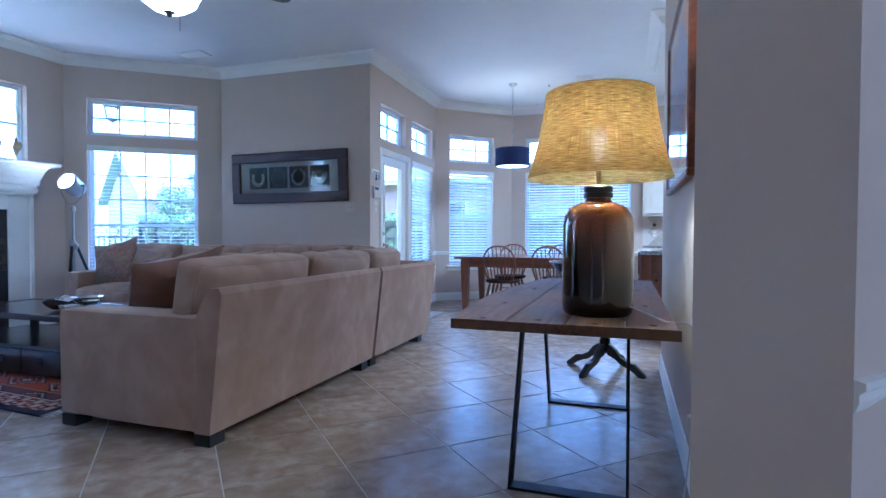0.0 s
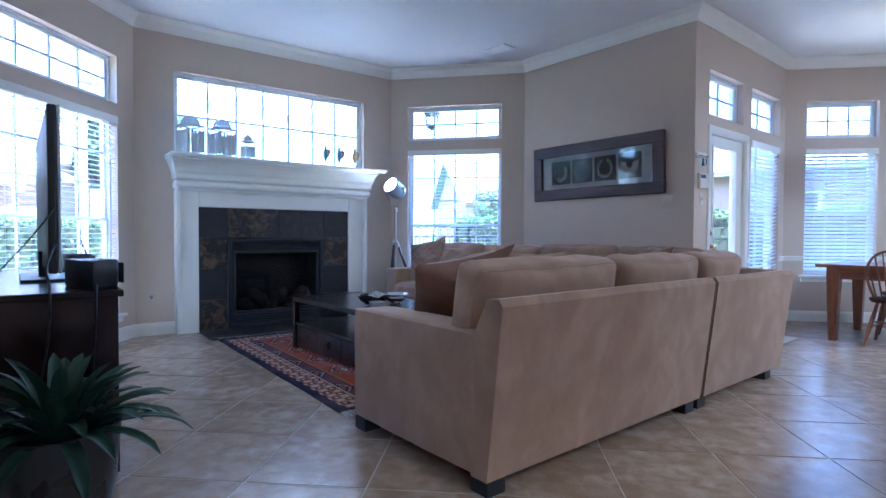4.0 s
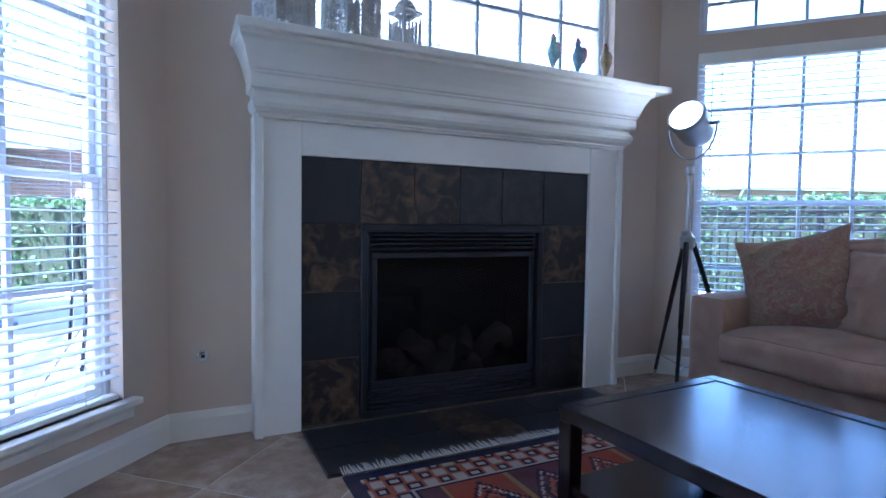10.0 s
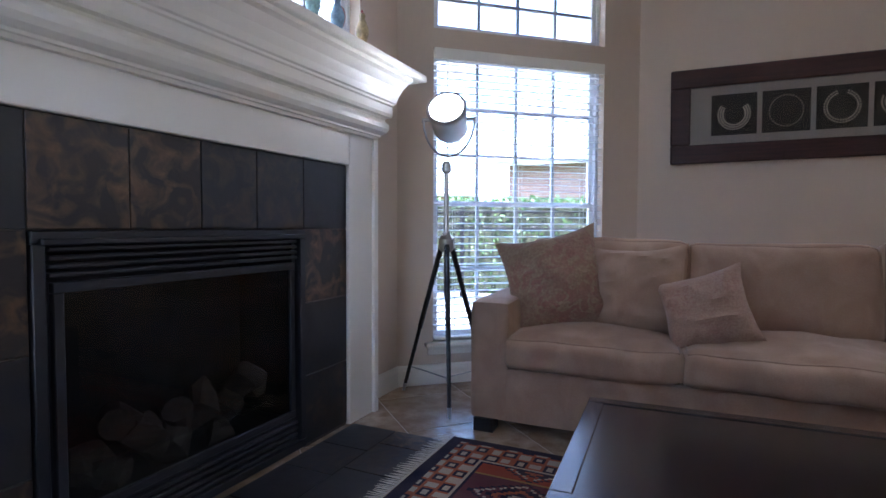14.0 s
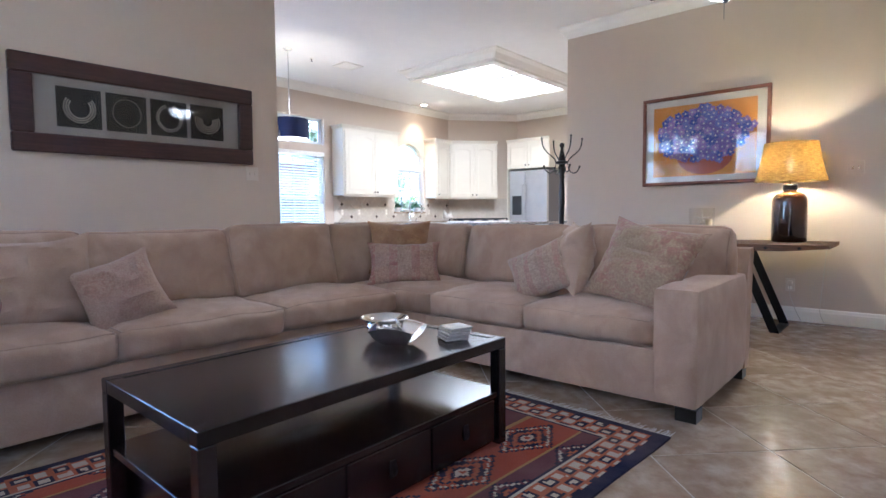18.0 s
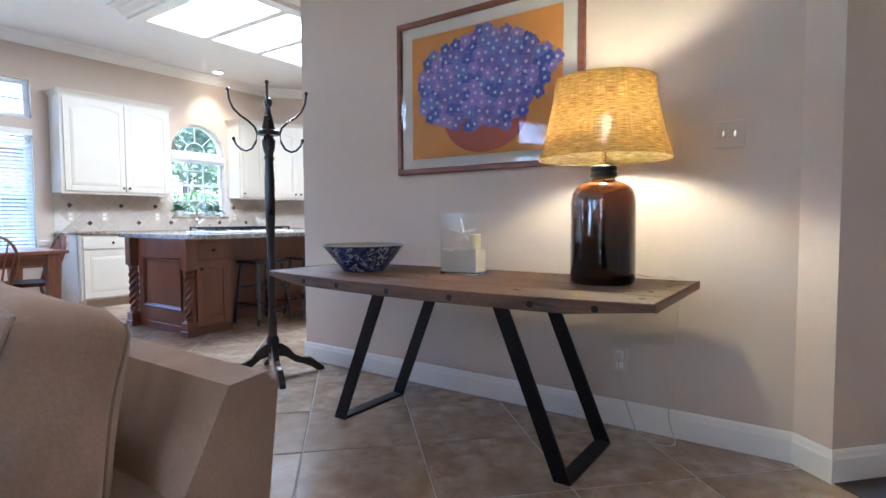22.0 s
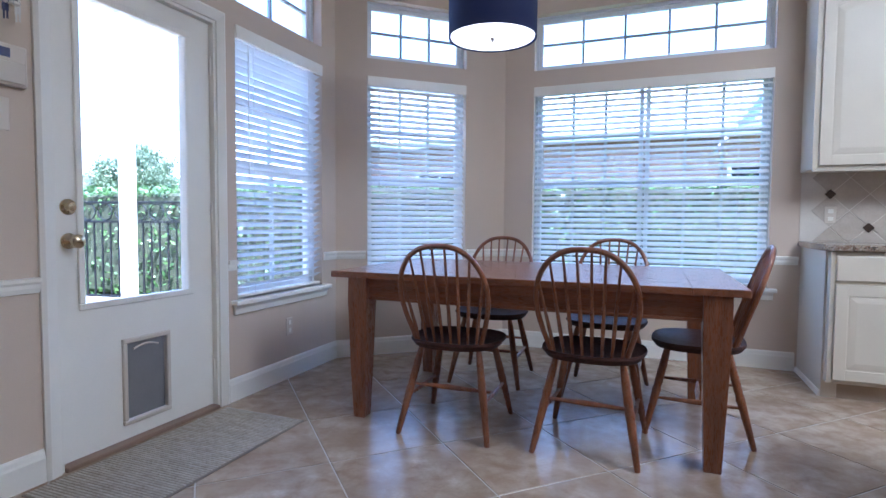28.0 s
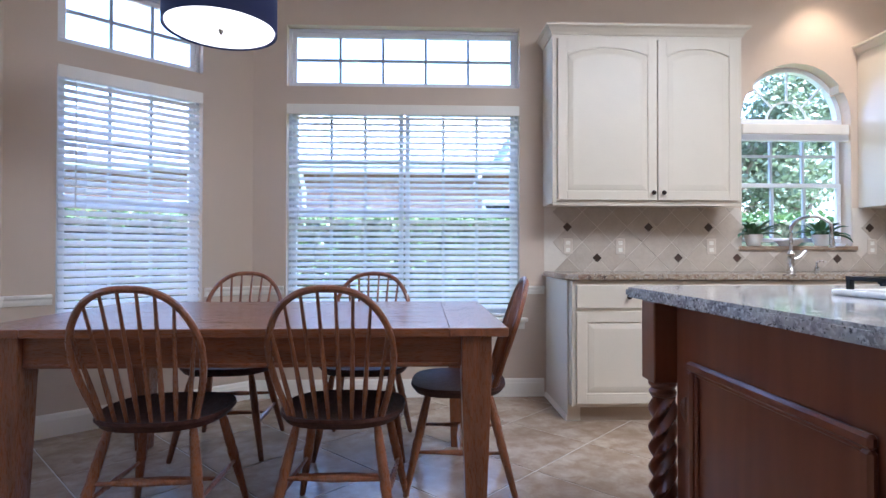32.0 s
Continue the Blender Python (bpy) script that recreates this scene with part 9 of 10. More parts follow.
run("chair_rail", [(a, b) for a, b in RAIL], [(5.95, 2.8), (5.95, 0.3)], "white chair rail of the dining room")
run("baseboard", BASE, [(5.95, 2.8), (5.95, 0.3)], LB)
run("crown_moulding", [(0, 2.90), (0.02, 2.91), (0.08, 3.01), (0.085, 3.029), (0, 3.029)], [(5.95, 2.8), (5.95, 0.3)], "white crown moulding of the dining room")

# front door
MAHOG = wood("red_mahogany", (0.07, 0.018, 0.010), (0.17, 0.05, 0.025), 0.3, (10, 10, 1.2), 2.4, coat=0.3)
FDW = wall_pose((5.92, COLB.y + 0.1), (5.92, -2.2))
du = COLB.y + 0.1
e = thing("door_2", FDW, "reddish mahogany front door with a leaded glass panel", "door", kind="structure")
casing(e, du + 0.54, du + 1.45, 2.12, 0.095)
a0, a1 = du + 0.55, du + 1.44
leaf = part("door_leaf", cells(bmesh.new(), [a0, a0 + 0.15, a1 - 0.15, a1], [0.01, 0.50, 1.98, 2.11], 0.03, 0.075, lambda u, z: not (a0 + 0.15 < u < a1 - 0.15 and 0.50 < z < 1.98)), MAHOG, e)
part("lower_panel", bx(bmesh.new(), a0 + 0.16, a1 - 0.16, 0.018, 0.031, 0.14, 0.40, 0.010), MAHOG, leaf)
part("glass_bead", plate_frame(bmesh.new(), a0 + 0.135, a1 - 0.135, 0.485, 1.995, 0.025, 0.018, 0.031, 0.005), MAHOG, leaf)
FROST = pane_mat("leaded_glass")
g = part("pane", box(a0 + 0.15, a1 - 0.15, 0.05, 0.056, 0.50, 1.98), FROST, leaf)
g.visible_shadow = False
LEAD = plain("lead_came", (0.06, 0.06, 0.065), 0.45, 0.7, relief=0.0)
c0, cz = (a0 + a1) / 2, 1.24
bm = bmesh.new()
for rr, hh in ((0.10, 0.30), (0.20, 0.52), (0.26, 0.66)):
    tube(bm, [(c0 + rr * math.sin(t * math.pi / 16) * (1 + 0.18 * math.cos(t * math.pi / 4)), 0.045, cz + hh * math.cos(t * math.pi / 16)) for t in range(33)], 0.005, 5)
for s in (-1, 1):
    for q in range(3):
        tube(bm, [(c0 + s * (0.06 + 0.16 * t / 12 + 0.03 * math.sin(t * 0.8)), 0.045, 0.62 + q * 0.45 + 0.28 * math.sin(t * math.pi / 12)) for t in range(13)], 0.004, 5)
rod(bm, (c0, 0.045, 0.51), (c0, 0.045, 1.97), 0.004, seg=5)
part("lead_came", bm, LEAD, leaf)
part("handle", tube(bmesh.new(), [(a0 + 0.06, 0.03, 0.92), (a0 + 0.06, -0.03, 0.95), (a0 + 0.06, -0.035, 1.08), (a0 + 0.06, 0.03, 1.12)], 0.009, 8), BRASS, leaf)
window(14, FDW, du + 0.34, du + 1.85, 2.47, 4.0, ONE(5, 5), "large white grid window above the front door", False)

# dining room things
e = thing("tilt_top_table", pose(5.30, 0.72, 0, 0, 0, -78), "round carved dark tilt-top table standing in the corner", "table")
CARVED = plain("dark_carved_wood", (0.03, 0.022, 0.014), 0.35, var=0.5, scale=30, fine=70, relief=0.5, coat=0.2)
GILT = plain("dull_gilt_inlay", (0.20, 0.14, 0.06), 0.4, 0.3, var=0.4, scale=40)
bm = bmesh.new()
n = 64
rings = []
for r, z in ((0.0, 0.012), (0.30, 0.012), (0.31, 0.02), (0.345, 0.022), (0.36, 0.012), (0.375, 0.014), (0.40, 0.0), (0.40, -0.02), (0.0, -0.02)):
    rings.append([bm.verts.new(((r * (1 + (0.035 if r > 0.37 else 0) * math.cos(10 * 2 * math.pi * k / n)) + 1e-4) * math.cos(2 * math.pi * k / n), -z, 0.78 + (r * (1 + (0.035 if r > 0.37 else 0) * math.cos(10 * 2 * math.pi * k / n)) + 1e-4) * math.sin(2 * math.pi * k / n))) for k in range(n)])
for a, b in zip(rings, rings[1:]):
    for k in range(n):
        bm.faces.new((a[k], a[(k + 1) % n], b[(k + 1) % n], b[k]))
top = part("round_top", bm, CARVED, e, "scalloped carved top")
bm = bmesh.new()
for k in range(10):
    a = 2 * math.pi * k / 10
    lathe(bm, [(0.03, 0), (0.022, 0.008), (0.001, 0.010)], 10, Matrix.Translation((0.22 * math.cos(a), -0.012, 0.78 + 0.22 * math.sin(a))) @ pose(0, 0, 0, 90), close=False)
tube(bm, [(0.285 * math.cos(t * math.pi / 24), -0.013, 0.78 + 0.285 * math.sin(t * math.pi / 24)) for t in range(49)], 0.006, 5)
lathe(bm, [(0.09, 0), (0.06, 0.006), (0.001, 0.008)], 16, Matrix.Translation((0, -0.012, 0.78)) @ pose(0, 0, 0, 90), close=False)
part("inlay", bm, GILT, top, "dull gilt flower inlay")
part("column", lathe(bmesh.new(), [(0.06, 0.14), (0.045, 0.2), (0.06, 0.28), (0.03, 0.36), (0.04, 0.6), (0.03, 0.76)], 16, pose(0, 0.10, 0)), CARVED, e, smooth=True)
for a in (30, 150, 270):
    c, s = math.cos(radians(a)), math.sin(radians(a))
    part("foot", tube(bmesh.new(), [(0.03 * c, 0.10 + 0.03 * s, 0.20), (0.14 * c, 0.10 + 0.14 * s, 0.17), (0.23 * c, 0.10 + 0.23 * s, 0.05), (0.30 * c, 0.10 + 0.30 * s, 0.022)], 0.026, 8, 0.02), CARVED, e, smooth=True)
e = thing("dining_picture", wall_pose((5.95, 2.8), (5.95, 0.3)) @ pose(2.8 - 0.67, 0, 1.59), "small dark-framed reddish picture on the dining wall", "picture")
part("frame", plate_frame(bmesh.new(), -0.235, 0.235, -0.285, 0.285, 0.055, -0.03, -0.001, 0.006), plain("dark_red_frame", (0.04, 0.012, 0.010), 0.35), e)
part("canvas", box(-0.182, 0.182, -0.012, -0.004, -0.232, 0.232), plain("reddish_tan_canvas", (0.26, 0.14, 0.10), 0.7, var=0.55, scale=14, fine=40), e)
vent_m = plain("dark_floor_grille", (0.05, 0.04, 0.035), 0.5, 0.4)
e = thing("floor_vent", pose(2.55, 0.02, 0.001, 0, 0, 45), "small dark metal floor vent in the foyer tiles", "vent")
part("grille_frame", merge(bmesh.new(), plate_frame(bmesh.new(), -0.14, 0.14, -0.055, 0.055, 0.012, 0, 0.005), pose(0, 0, 0, -90)), vent_m, e)
for k in range(9):
    part("grille_bar", box(-0.12 + k * 0.03 - 0.008, -0.12 + k * 0.03 + 0.008, -0.045, 0.045, 0, 0.004), vent_m, e)
# unseen window, added to brighten the dining room and foyer
window(15, wall_pose((5.95, 2.8), (5.95, 0.3)), 0.15, 1.35, 0.6, 2.3, [(0, 0.51, 0, 1, 3, 2), (0.49, 1, 0, 1, 3, 2)], "tall white window of the dining room")
# area lamps: daylight stand-in at the window above the door, fill at the added dining window
for nm, sx, sy, loc, en in (("entry_daylight", 1.35, 1.4, (5.88, -1.08, 3.23), 7), ("dining_daylight", 1.1, 1.6, (5.90, 2.05, 1.45), 3.5)):
    lamp = new(nm, bpy.data.lights.new(nm, "AREA"))
    lamp.data.shape, lamp.data.size, lamp.data.size_y, lamp.data.energy, lamp.data.color = "RECTANGLE", sx, sy, en, (0.86, 0.93, 1.0)
    lamp.matrix_basis = look(loc, (loc[0] - 2.0, loc[1], loc[2] - 0.9 if sy < 1.5 else loc[2]))
# ---- outdoors ----
GRASS = plain("lawn_grass", (0.07, 0.11, 0.035), 0.95, var=0.4, scale=0.6, fine=14, relief=0.4)
PAVE = plain("weathered_patio_concrete", (0.27, 0.255, 0.23), 0.85, var=0.15, scale=1.5, fine=40, relief=0.2)
BARK = plain("grey_bark", (0.16, 0.13, 0.10), 0.95, var=0.4, scale=9, fine=40, relief=0.6)
WHITEP = plain("white_patio_paint", (0.78, 0.77, 0.74), 0.6, var=0.05)


def leaf_mat(name, a, b, c):
    m, N, L, p = mat_new(name)
    g = N.new("ShaderNodeNewGeometry")
    r = N.new("ShaderNodeValToRGB")
    r.color_ramp.elements[0].color, r.color_ramp.elements[1].color = (*a, 1), (*c, 1)
    r.color_ramp.elements.new(0.5).color = (*b, 1)
    L.new(g.outputs["Random Per Island"], r.inputs[0])
    L.new(r.outputs[0], p.inputs["Base Color"])
    p.inputs["Roughness"].default_value = 0.5
    tr = N.new("ShaderNodeBsdfTranslucent")
    L.new(r.outputs[0], tr.inputs["Color"])
    mix = N.new("ShaderNodeMixShader")
    mix.inputs[0].default_value = 0.3
    L.new(p.outputs[0], mix.inputs[1])
    L.new(tr.outputs[0], mix.inputs[2])
    L.new(mix.outputs[0], N["Material Output"].inputs[0])
    return m


HEDGEL = leaf_mat("hedge_leaf", (0.035, 0.075, 0.022), (0.06, 0.12, 0.035), (0.10, 0.16, 0.05))
TREEL = leaf_mat("tree_leaf", (0.06, 0.085, 0.048), (0.10, 0.135, 0.075), (0.14, 0.18, 0.105))


def leaves(points, size, rnd):
    """Small pointed leaves at the given points."""
    vs, fs = [], []
    for p in points:
        d = Vector((rnd.gauss(0, 1), rnd.gauss(0, 1), rnd.gauss(0, 0.7))).normalized()
        s = d.cross(Vector((rnd.gauss(0, 1), rnd.gauss(0, 1), rnd.gauss(0, 1)))).normalized()
        k = size * rnd.uniform(0.7, 1.3)
        n = len(vs)
        vs += [p, p + d * k * 0.5 + s * k * 0.3, p + d * k, p + d * k * 0.5 - s * k * 0.3]
        fs.append((n, n + 1, n + 2, n + 3))
    me = bpy.data.meshes.new("leaves")
    me.from_pydata(vs, [], fs)
    return me


def mesh_part(name, me, mat, parent):
    me.materials.append(mat)
    o = new(name, me)
    o.parent = parent
    return o


tagged(part("ground", box(-400, 400, -400, 400, -0.35, -0.21), GRASS), "mown green lawn reaching to the horizon", "ground", kind="structure")
PAT = thing("patio", pose(0, 0, 0), "pale concrete patio slabs behind the house", "patio", kind="structure")
slab = None
for i in range(7):
    for j in range(8):
        x, y = -13.6 + i * 1.0, -2.0 + j * 1.5
        m = pose(x, y, 0)
        if slab:
            again(slab, m)
        else:
            slab = part("patio_slab", box(0.006, 0.994, 0.006, 1.494, -0.30, -0.06, 0.006), PAVE, PAT, m=m)
for i in range(4):
    for j in range(3):
        again(slab, pose(-6.6 + i * 0.9, 5.95 + j * 1.5 + (1.0 if i < 2 else 0), -0.002 * (i + 1)), PAT)


def hedge(a, b, h, w, seed, label):
    rnd = random.Random(seed)
    a, b = Vector((*a, 0)), Vector((*b, 0))
    ln = (b - a).length
    ang = math.degrees(math.atan2(b.y - a.y, b.x - a.x))
    e = thing("hedge", pose(a.x, a.y, -0.21, 0, 0, ang), label, "hedge", "garden hedges")
    core = bmesh.new()
    bmesh.ops.create_grid(core, x_segments=2, y_segments=2, size=0.01)
    core.clear()
    # one solid dark box fills the hedge behind its leaves
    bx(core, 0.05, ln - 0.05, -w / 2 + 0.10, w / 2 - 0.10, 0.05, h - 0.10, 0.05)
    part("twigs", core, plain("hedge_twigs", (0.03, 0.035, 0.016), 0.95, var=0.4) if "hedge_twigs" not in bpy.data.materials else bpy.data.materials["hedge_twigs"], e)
    pts = []
    for _ in range(int(ln * 700)):
        u = rnd.uniform(0, ln)
        k = 0.06 * noise.noise(Vector((u * 1.1, seed, 0)))
        if rnd.random() < 0.35:
            pts.append(Vector((u, rnd.uniform(-w / 2, w / 2), h - 0.05 + k + rnd.uniform(-0.08, 0.06))))
        else:
            z = rnd.uniform(0.02, h)
            s = rnd.choice((-1, 1))
            pts.append(Vector((u, s * (w / 2 - 0.06 + 0.08 * noise.noise(Vector((u * 2, z * 2, seed))) + rnd.uniform(-0.05, 0.04)), z)))
    mesh_part("foliage", leaves(pts, 0.085, rnd), HEDGEL, e)


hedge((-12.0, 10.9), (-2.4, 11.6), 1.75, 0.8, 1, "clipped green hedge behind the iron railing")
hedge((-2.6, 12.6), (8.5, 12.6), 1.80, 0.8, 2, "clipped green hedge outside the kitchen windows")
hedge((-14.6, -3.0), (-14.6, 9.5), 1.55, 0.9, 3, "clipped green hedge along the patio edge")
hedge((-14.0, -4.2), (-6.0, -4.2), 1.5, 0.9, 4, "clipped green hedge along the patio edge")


def tree(m, h, seed, label):
    rnd = random.Random(seed)
    e = thing("tree", m, label, "tree", "garden trees")
    bm = bmesh.new()
    tube(bm, [(0.05 * math.sin(k * 0.9), 0.05 * math.cos(k * 1.3), h * 0.55 * k / 6) for k in range(7)], 0.16, 9, 0.08)
    tips = []
    for k in range(11):
        a = k * 2.4 + rnd.uniform(-0.3, 0.3)
        z0 = h * rnd.uniform(0.28, 0.52)
        r = h * rnd.uniform(0.18, 0.36)
        z1 = min(h * 0.97, z0 + h * rnd.uniform(0.14, 0.46))
        line = [Vector((r * t * math.cos(a + 0.3 * t), r * t * math.sin(a + 0.3 * t), z0 + (z1 - z0) * t ** 0.8)) for t in (0, 0.3, 0.6, 0.85, 1)]
        tube(bm, line, 0.065, 6, 0.012)
        tips += line[2:]
        for q in range(2):
            b = a + rnd.uniform(-0.9, 0.9)
            end = line[2] + Vector((math.cos(b), math.sin(b), rnd.uniform(0.1, 0.8))) * h * 0.14
            tube(bm, [line[2], (line[2] + end) / 2 + Vector((0, 0, 0.05)), end], 0.028, 5, 0.008)
            tips.append(end)
    part("trunk", bm, BARK, e, smooth=True)
    pts = []
    for c in tips:
        rad = h * rnd.uniform(0.06, 0.105)
        for _ in range(210):
            d = Vector((rnd.gauss(0, 1), rnd.gauss(0, 1), rnd.gauss(0, 0.8))).normalized()
            pts.append(c + d * rad * rnd.uniform(0.35, 1.15))
    mesh_part("crown", leaves(pts, 0.15, rnd), TREEL, e)
    return e


T1 = tree(pose(7.2, 18.4, -0.21), 6.0, 5, "leafy green garden tree with a branching trunk")
T2 = tree(pose(-21.0, 3.5, -0.21), 7.0, 9, "leafy green garden tree with a branching trunk")
SM = Matrix.Scale(0.62, 4)
for base, m in ((T1, pose(-16.6, -1.8, -0.21, 0, 0, 15) @ Matrix.Scale(0.8, 4)), (T2, pose(-12.8, -6.2, -0.21, 0, 0, 190) @ Matrix.Scale(0.72, 4)), (T1, pose(-9.6, -6.6, -0.21, 0, 0, 100) @ Matrix.Scale(0.75, 4)), (T1, pose(10.4, 20.6, -0.21, 0, 0, 70)), (T1, pose(8.6, 24.0, -0.21, 0, 0, 160)), (T2, pose(-18.5, -2.5, -0.21, 0, 0, 100) @ SM), (T1, pose(-17.5, 8.5, -0.21, 0, 0, 200) @ SM),
                (T2, pose(-8.5, -9.5, -0.21, 0, 0, 250) @ SM), (T1, pose(10.5, -1.2, -0.21, 0, 0, 30)), (T2, pose(13.0, -3.6, -0.21, 0, 0, 10)), (T1, pose(11.5, 1.6, -0.21, 0, 0, 130)), (T2, pose(-17.8, 18.8, -0.21, 0, 0, 300) @ SM), (T1, pose(-13.5, -7.0, -0.21, 0, 0, 80) @ SM)):
    copy_thing(base, m)


def brick_mat():
    m, N, L, b = mat_new("red_brick_courses")
    co = obj_coords(N, L)
    mp = N.new("ShaderNodeMapping")
    mp.inputs["Rotation"].default_value = (radians(90), 0, 0)
    L.new(co, mp.inputs["Vector"])
    t = N.new("ShaderNodeTexBrick")
    t.inputs["Scale"].default_value = 1.0
    t.inputs["Brick Width"].default_value, t.inputs["Row Height"].default_value, t.inputs["Mortar Size"].default_value = 0.21, 0.075, 0.006
    t.inputs["Color1"].default_value, t.inputs["Color2"].default_value, t.inputs["Mortar"].default_value = (0.30, 0.14, 0.09, 1), (0.20, 0.10, 0.08, 1), (0.42, 0.38, 0.33, 1)
    L.new(mp.outputs[0], t.inputs["Vector"])
    L.new(mixer(N, L, mixer(N, L, 0.5, (0, 0, 0), noise_fac(N, L, 1.5, 4, 0.3, 0.7, co)), t.outputs["Color"], (0.34, 0.22, 0.16)), b.inputs["Base Color"])
    b.inputs["Roughness"].default_value = 0.9
    return m


BRICK = brick_mat()
ROOFM = plain("grey_shingle_roof", (0.24, 0.25, 0.28), 0.9, var=0.3, scale=3, fine=12, relief=0.5)
SIDING = plain("blue_grey_siding", (0.24, 0.33, 0.40), 0.7, var=0.08)


def house(m, w, d, h, ridge, label, gable=None, openings=()):
    e = thing("house", m, label, "house", "neighbouring houses")
    part("wall", box(0, w, 0, d, 0, h), BRICK, e)
    o = 0.45
    bm = bmesh.new()
    poly = [(-o, h - 0.05), (d / 2, ridge), (d + o, h - 0.05), (d + o, h - 0.22), (d / 2, ridge - 0.2), (-o, h - 0.22)]
    a = [bm.verts.new((-o, y, z)) for y, z in poly]
    b = [bm.verts.new((w + o, y, z)) for y, z in poly]
    for k in range(6):
        bm.faces.new((a[k], a[(k + 1) % 6], b[(k + 1) % 6], b[k]))
    bm.faces.new(a)
    bm.faces.new(b[::-1])
    part("roof", bm, ROOFM, e)
    for x in (0.0, w - 0.2):
        part("gable_wall", prism(bmesh.new(), [(0.0, h - 0.02), (d, h - 0.02), (d / 2, ridge - 0.24)], x, x + 0.2, Matrix(((0, 0, 1, 0), (1, 0, 0, 0), (0, 1, 0, 0), (0, 0, 0, 1)))), BRICK, e)
    row = None
    slope = math.degrees(math.atan2(ridge - h, d / 2 + o))
    n = int((d / 2 + o) / math.cos(radians(slope)) / 0.28)
    for k in range(n):
        mm = pose(0, -o, h - 0.05, slope) @ pose(0, 0.28 * k, 0.0)
        row = again(row, mm) if row else part("shingle_course", box(-o, w + o, 0, 0.285, 0.0, 0.018), ROOFM, e, m=mm)
    part("fascia", box(-o, w + o, -o - 0.03, -o, h - 0.24, h - 0.03), WHITEP, e)
    part("gutter", tube(bmesh.new(), [(-o, -o - 0.08, h - 0.10), (w + o, -o - 0.08, h - 0.10)], 0.06, 8), WHITEP, e)
    for x, z0, ww, hh in openings:
        wn = part("window", plate_frame(bmesh.new(), x, x + ww, z0, z0 + hh, 0.07, -0.05, 0.02), WHITEP, e)
        part("pane", box(x + 0.07, x + ww - 0.07, -0.01, 0.0, z0 + 0.07, z0 + hh - 0.07), SCREEN, wn)
        part("glazing_bar", box(x + ww / 2 - 0.02, x + ww / 2 + 0.02, -0.03, -0.01, z0 + 0.07, z0 + hh - 0.07), WHITEP, wn)
        part("sill", box(x - 0.05, x + ww + 0.05, -0.10, 0.0, z0 - 0.06, z0), WHITEP, wn)
    if gable:
        x0, x1, gz = gable
        bm = prism(bmesh.new(), [(x0, h - 0.1), (x1, h - 0.1), ((x0 + x1) / 2, gz)], 0, 3.0, pose(0, -0.3, 0, 90))
        bmesh.ops.translate(bm, vec=(0, 2.7, 0), verts=bm.verts)
        g = part("gable", bm, SIDING, e, "blue-grey sided gable")
        k = (gz - h) / ((x1 - x0) / 2)
        for s in (-1, 1):
            xm = (x0 + x1) / 2
            pts = [(xm, gz + 0.12), (xm + s * ((x1 - x0) / 2 + 0.35), h - 0.1 - 0.35 * k + 0.12), (xm + s * ((x1 - x0) / 2 + 0.35), h - 0.1 - 0.35 * k), (xm, gz)]
            part("gable_roof", prism(bmesh.new(), pts if s < 0 else pts[::-1], -2.7, 0.55, pose(0, -0.3, 0, 90)), ROOFM, e)
    part("downpipe", tube(bmesh.new(), [(w * 0.42, -0.06, 0), (w * 0.42, -0.06, h - 0.6), (w * 0.42, -o - 0.05, h - 0.15)], 0.05, 8), WHITEP, e)
    return e


house(pose(-9.0, 16.5, -0.21), 14.0, 8.0, 3.15, 5.6, "neighbouring red brick house with grey roof and gable", (9.7, 13.7, 6.0), ((3.0, 1.0, 1.2, 1.4), (9.6, 1.0, 1.2, 1.4)))
house(pose(-22.0, 20.0, -0.21, 0, 0, 62), 14.0, 8.0, 3.2, 5.8, "distant red brick house with a grey roof", None, ((3.0, 1.0, 1.2, 1.4), (8.0, 1.0, 1.2, 1.4)))
house(pose(-20.0, -12.0, -0.21, 0, 0, 78), 14.0, 8.0, 3.2, 5.8, "distant red brick house with a grey roof", None, ((3.0, 1.0, 1.2, 1.4), (8.0, 1.0, 1.2, 1.4)))

# iron railing
def railing(a, b, label):
    a, b = Vector((*a, 0)), Vector((*b, 0))
    ln = (b - a).length
    e = thing("iron_railing", pose(a.x, a.y, -0.06, 0, 0, math.degrees(math.atan2(b.y - a.y, b.x - a.x))), label, "railing", "patio railings")
    for z in (0.12, 1.06, 1.30):
        part("rail", box(0, ln, -0.018, 0.018, z - 0.014, z + 0.014, 0.003), DARKMETAL, e)
    pk = rg = po = None
    n = int(ln / 0.115)
    for k in range(n):
        m = pose(0.06 + k * 0.115, 0, 0)
        pk = again(pk, m) if pk else part("picket", box(-0.008, 0.008, -0.008, 0.008, 0.12, 1.06), DARKMETAL, e, m=m)
    for k in range(int(ln / 0.24)):
        m = pose(0.12 + k * 0.24, 0, 1.18)
        rg = again(rg, m) if rg else part("ring", tube(bmesh.new(), [(0.10 * math.cos(t * math.pi / 9), 0, 0.10 * math.sin(t * math.pi / 9)) for t in range(19)], 0.009, 6), DARKMETAL, e, m=m)
    for k in range(int(ln / 1.9) + 1):
        m = pose(min(ln, k * 1.9), 0, 0)
        po = again(po, m) if po else part("post", box(-0.03, 0.03, -0.03, 0.03, 0, 1.38, 0.006), DARKMETAL, e, m=m)


railing((-9.6, 8.95), (-3.0, 10.35), "black iron railing with a row of rings")
railing((-13.4, 7.4), (-9.7, 8.9), "black iron railing with a row of rings")

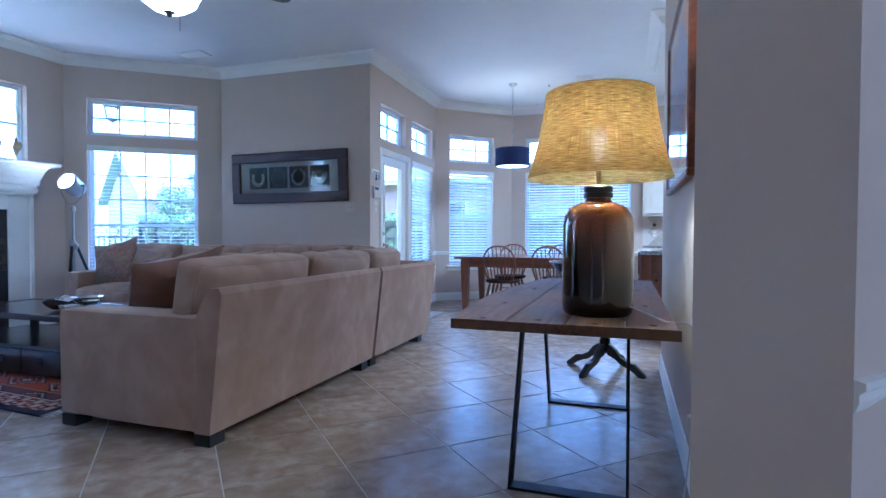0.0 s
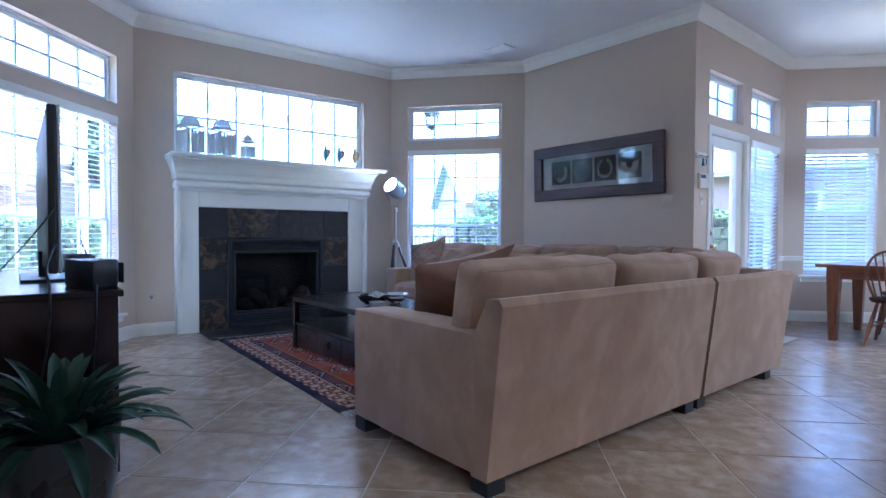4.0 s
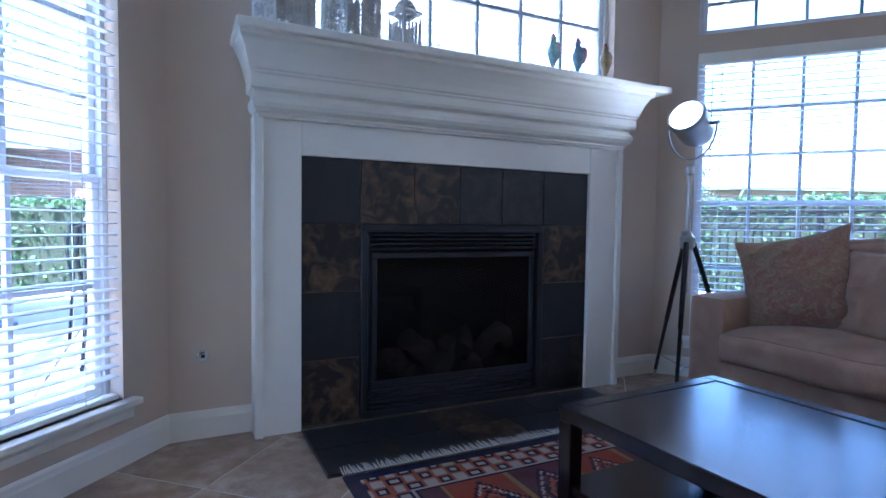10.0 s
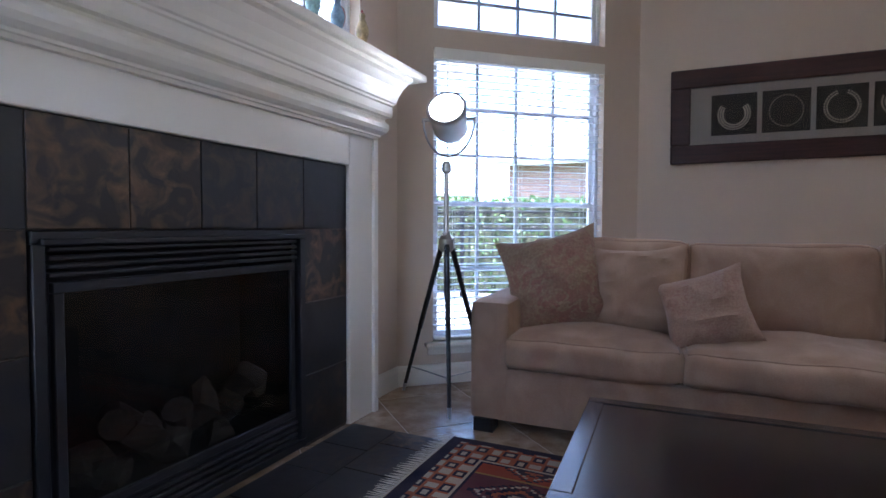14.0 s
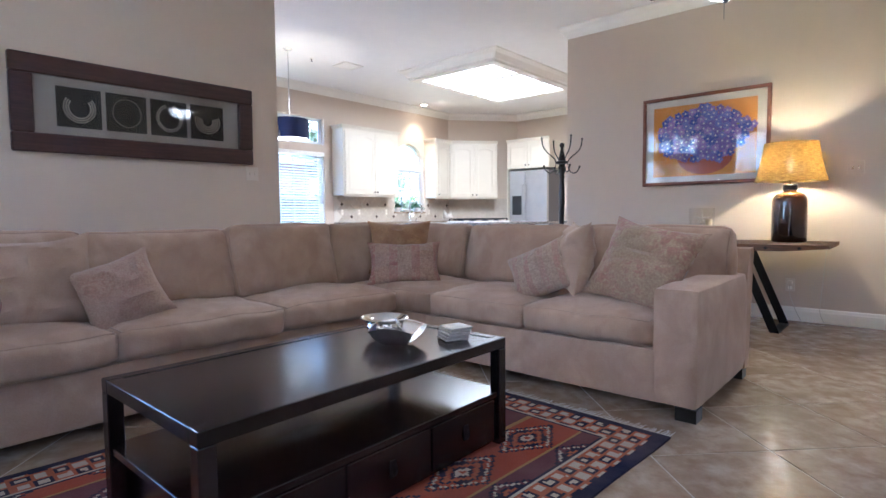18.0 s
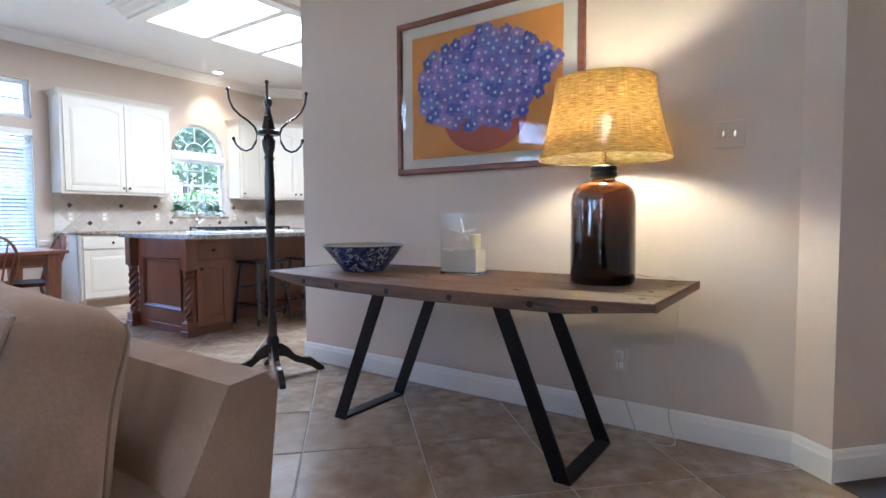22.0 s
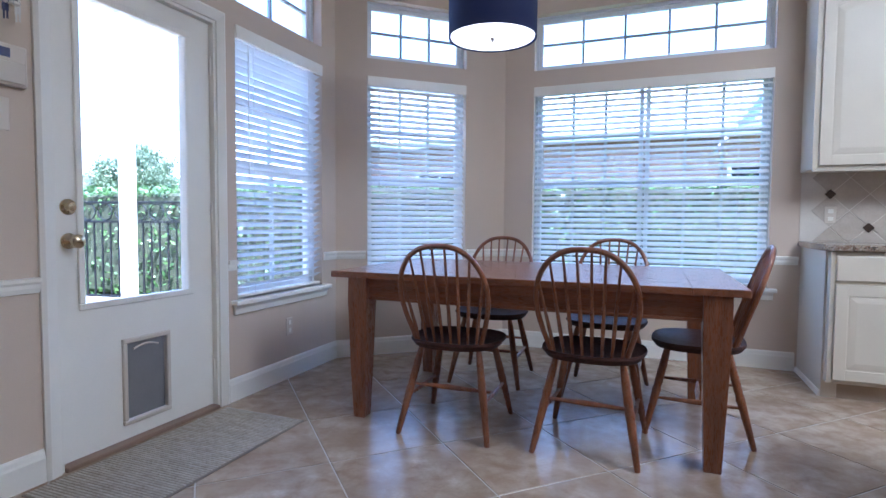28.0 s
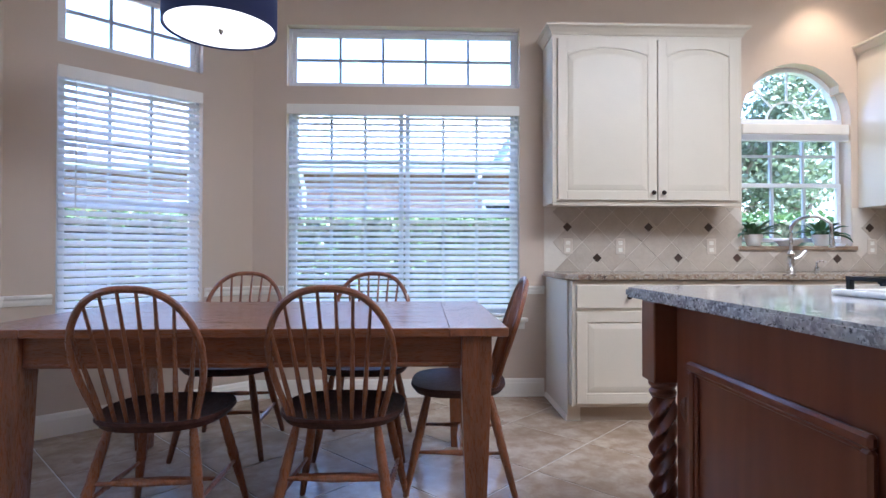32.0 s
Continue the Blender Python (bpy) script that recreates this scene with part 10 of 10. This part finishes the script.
# patio cover
def post(x, y, h=3.0):
    e = thing("patio_post", pose(x, y, -0.06), "square white post of the patio cover", "post", "patio posts")
    part("shaft", box(-0.048, 0.048, -0.048, 0.048, 0, h, 0.006), WHITEP, e)
    part("plinth", box(-0.10, 0.10, -0.10, 0.10, 0, 0.18, 0.01), WHITEP, e)
    part("cap", box(-0.10, 0.10, -0.10, 0.10, h - 0.12, h, 0.01), WHITEP, e)


for x, y in ((-4.8, 7.95), (-9.8, 6.4), (-9.8, 1.6), (-9.8, -2.2)):
    post(x, y)
e = thing("patio_cover", pose(0, 0, 2.94), "white slatted timber patio cover with long beams", "pergola")
part("beam", box(-9.88, -9.72, -2.6, 6.9, 0, 0.24, 0.006), WHITEP, e)
part("beam", box(-9.9, -4.6, 7.87, 8.03, 0, 0.22, 0.006), WHITEP, e)
part("ledger", box(-6.86, -6.78, 1.5, 4.9, 0.05, 0.27, 0.006), WHITEP, e)
rf = sl = None
for k in range(14):
    m = pose(-8.4, -2.3 + k * 0.70, 0.24)
    rf = again(rf, m) if rf else part("rafter", box(-2.0, 1.55, -0.03, 0.03, 0, 0.17, 0.004), WHITEP, e, m=m)
for k in range(24):
    m = pose(-10.2 + k * 0.145, 0, 0.41)
    sl = again(sl, m) if sl else part("slat", box(-0.028, 0.028, -2.6, 7.1, 0, 0.05), WHITEP, e, m=m)
e = thing("hanging_lantern", pose(-7.35, 6.10, 2.80), "dark metal lantern hanging from the patio cover", "lantern")
part("chain", rod(bmesh.new(), (0, 0, 0.30), (0, 0, 0.385), 0.006, seg=6), DARKMETAL, e)
part("roof", lathe(bmesh.new(), [(0.14, 0.20), (0.15, 0.21), (0.05, 0.30), (0.01, 0.33)], 8), DARKMETAL, e)
part("glass_body", lathe(bmesh.new(), [(0.08, 0.0), (0.115, 0.20)], 8, close=False), CLEAR, e)
for k in range(6):
    a = math.pi * k / 3
    part("bar", rod(bmesh.new(), (0.08 * math.cos(a), 0.08 * math.sin(a), 0), (0.118 * math.cos(a), 0.118 * math.sin(a), 0.20), 0.006, seg=5), DARKMETAL, e)
part("base", lathe(bmesh.new(), [(0.085, 0.0), (0.08, -0.02), (0.02, -0.05), (0.004, -0.07)], 8), DARKMETAL, e)

# patio table and chairs
e = thing("patio_table", pose(-9.0, 2.2, -0.06), "round metal patio table on the concrete slabs", "table")
part("tabletop", lathe(bmesh.new(), [(0.60, 0.70), (0.62, 0.71), (0.62, 0.725), (0.60, 0.735), (0.001, 0.735)], 36), PEWTER, e)
for k in range(4):
    a = math.pi / 4 + k * math.pi / 2
    part("leg", tube(bmesh.new(), [(0.42 * math.cos(a), 0.42 * math.sin(a), 0), (0.30 * math.cos(a), 0.30 * math.sin(a), 0.35), (0.45 * math.cos(a), 0.45 * math.sin(a), 0.70)], 0.018, 8), PEWTER, e)
UM = thing("patio_umbrella", pose(-10.5, 0.2, -0.06), "open white canvas patio umbrella on a pole", "umbrella")
part("pole", rod(bmesh.new(), (0, 0, 0), (0, 0, 2.5), 0.022, seg=10), WHITEP, UM)
part("canopy", lathe(bmesh.new(), [(1.35, 1.90), (1.35, 1.97), (0.7, 2.25), (0.02, 2.52), (0.7, 2.23)], 8, close=False), plain("white_canvas", (0.75, 0.74, 0.70), 0.9), UM)
part("base", lathe(bmesh.new(), [(0.25, 0), (0.25, 0.05), (0.04, 0.09), (0.03, 0.3)], 20), PEWTER, UM)
PC = thing("patio_chair", pose(-8.35, 1.55, -0.06, 0, 0, 40), "dark metal patio chair with a slatted high back", "chair", "patio chairs")
part("seat", bx(bmesh.new(), -0.24, 0.24, -0.23, 0.23, 0.40, 0.43, 0.01), PEWTER, PC)
for sx in (-1, 1):
    part("arm_frame", tube(bmesh.new(), [(sx * 0.25, 0.22, 0), (sx * 0.25, 0.22, 0.62), (sx * 0.25, -0.20, 0.64), (sx * 0.25, -0.26, 0.0)], 0.014, 8), DARKMETAL, PC)
    part("back_post", tube(bmesh.new(), [(sx * 0.22, -0.22, 0.40), (sx * 0.22, -0.30, 0.80), (sx * 0.15, -0.34, 1.02)], 0.014, 8), DARKMETAL, PC)
part("top_rail", tube(bmesh.new(), [(-0.15, -0.34, 1.02), (0, -0.345, 1.05), (0.15, -0.34, 1.02)], 0.014, 8), DARKMETAL, PC)
for k in range(5):
    x = -0.14 + k * 0.07
    part("back_slat", tube(bmesh.new(), [(x, -0.22, 0.42), (x, -0.30, 0.80), (x * 0.9, -0.34, 1.03)], 0.007, 6), DARKMETAL, PC)
copy_thing(PC, pose(-9.6, 2.95, -0.06, 0, 0, 215))
copy_thing(PC, pose(-9.5, 1.35, -0.06, 0, 0, -40))
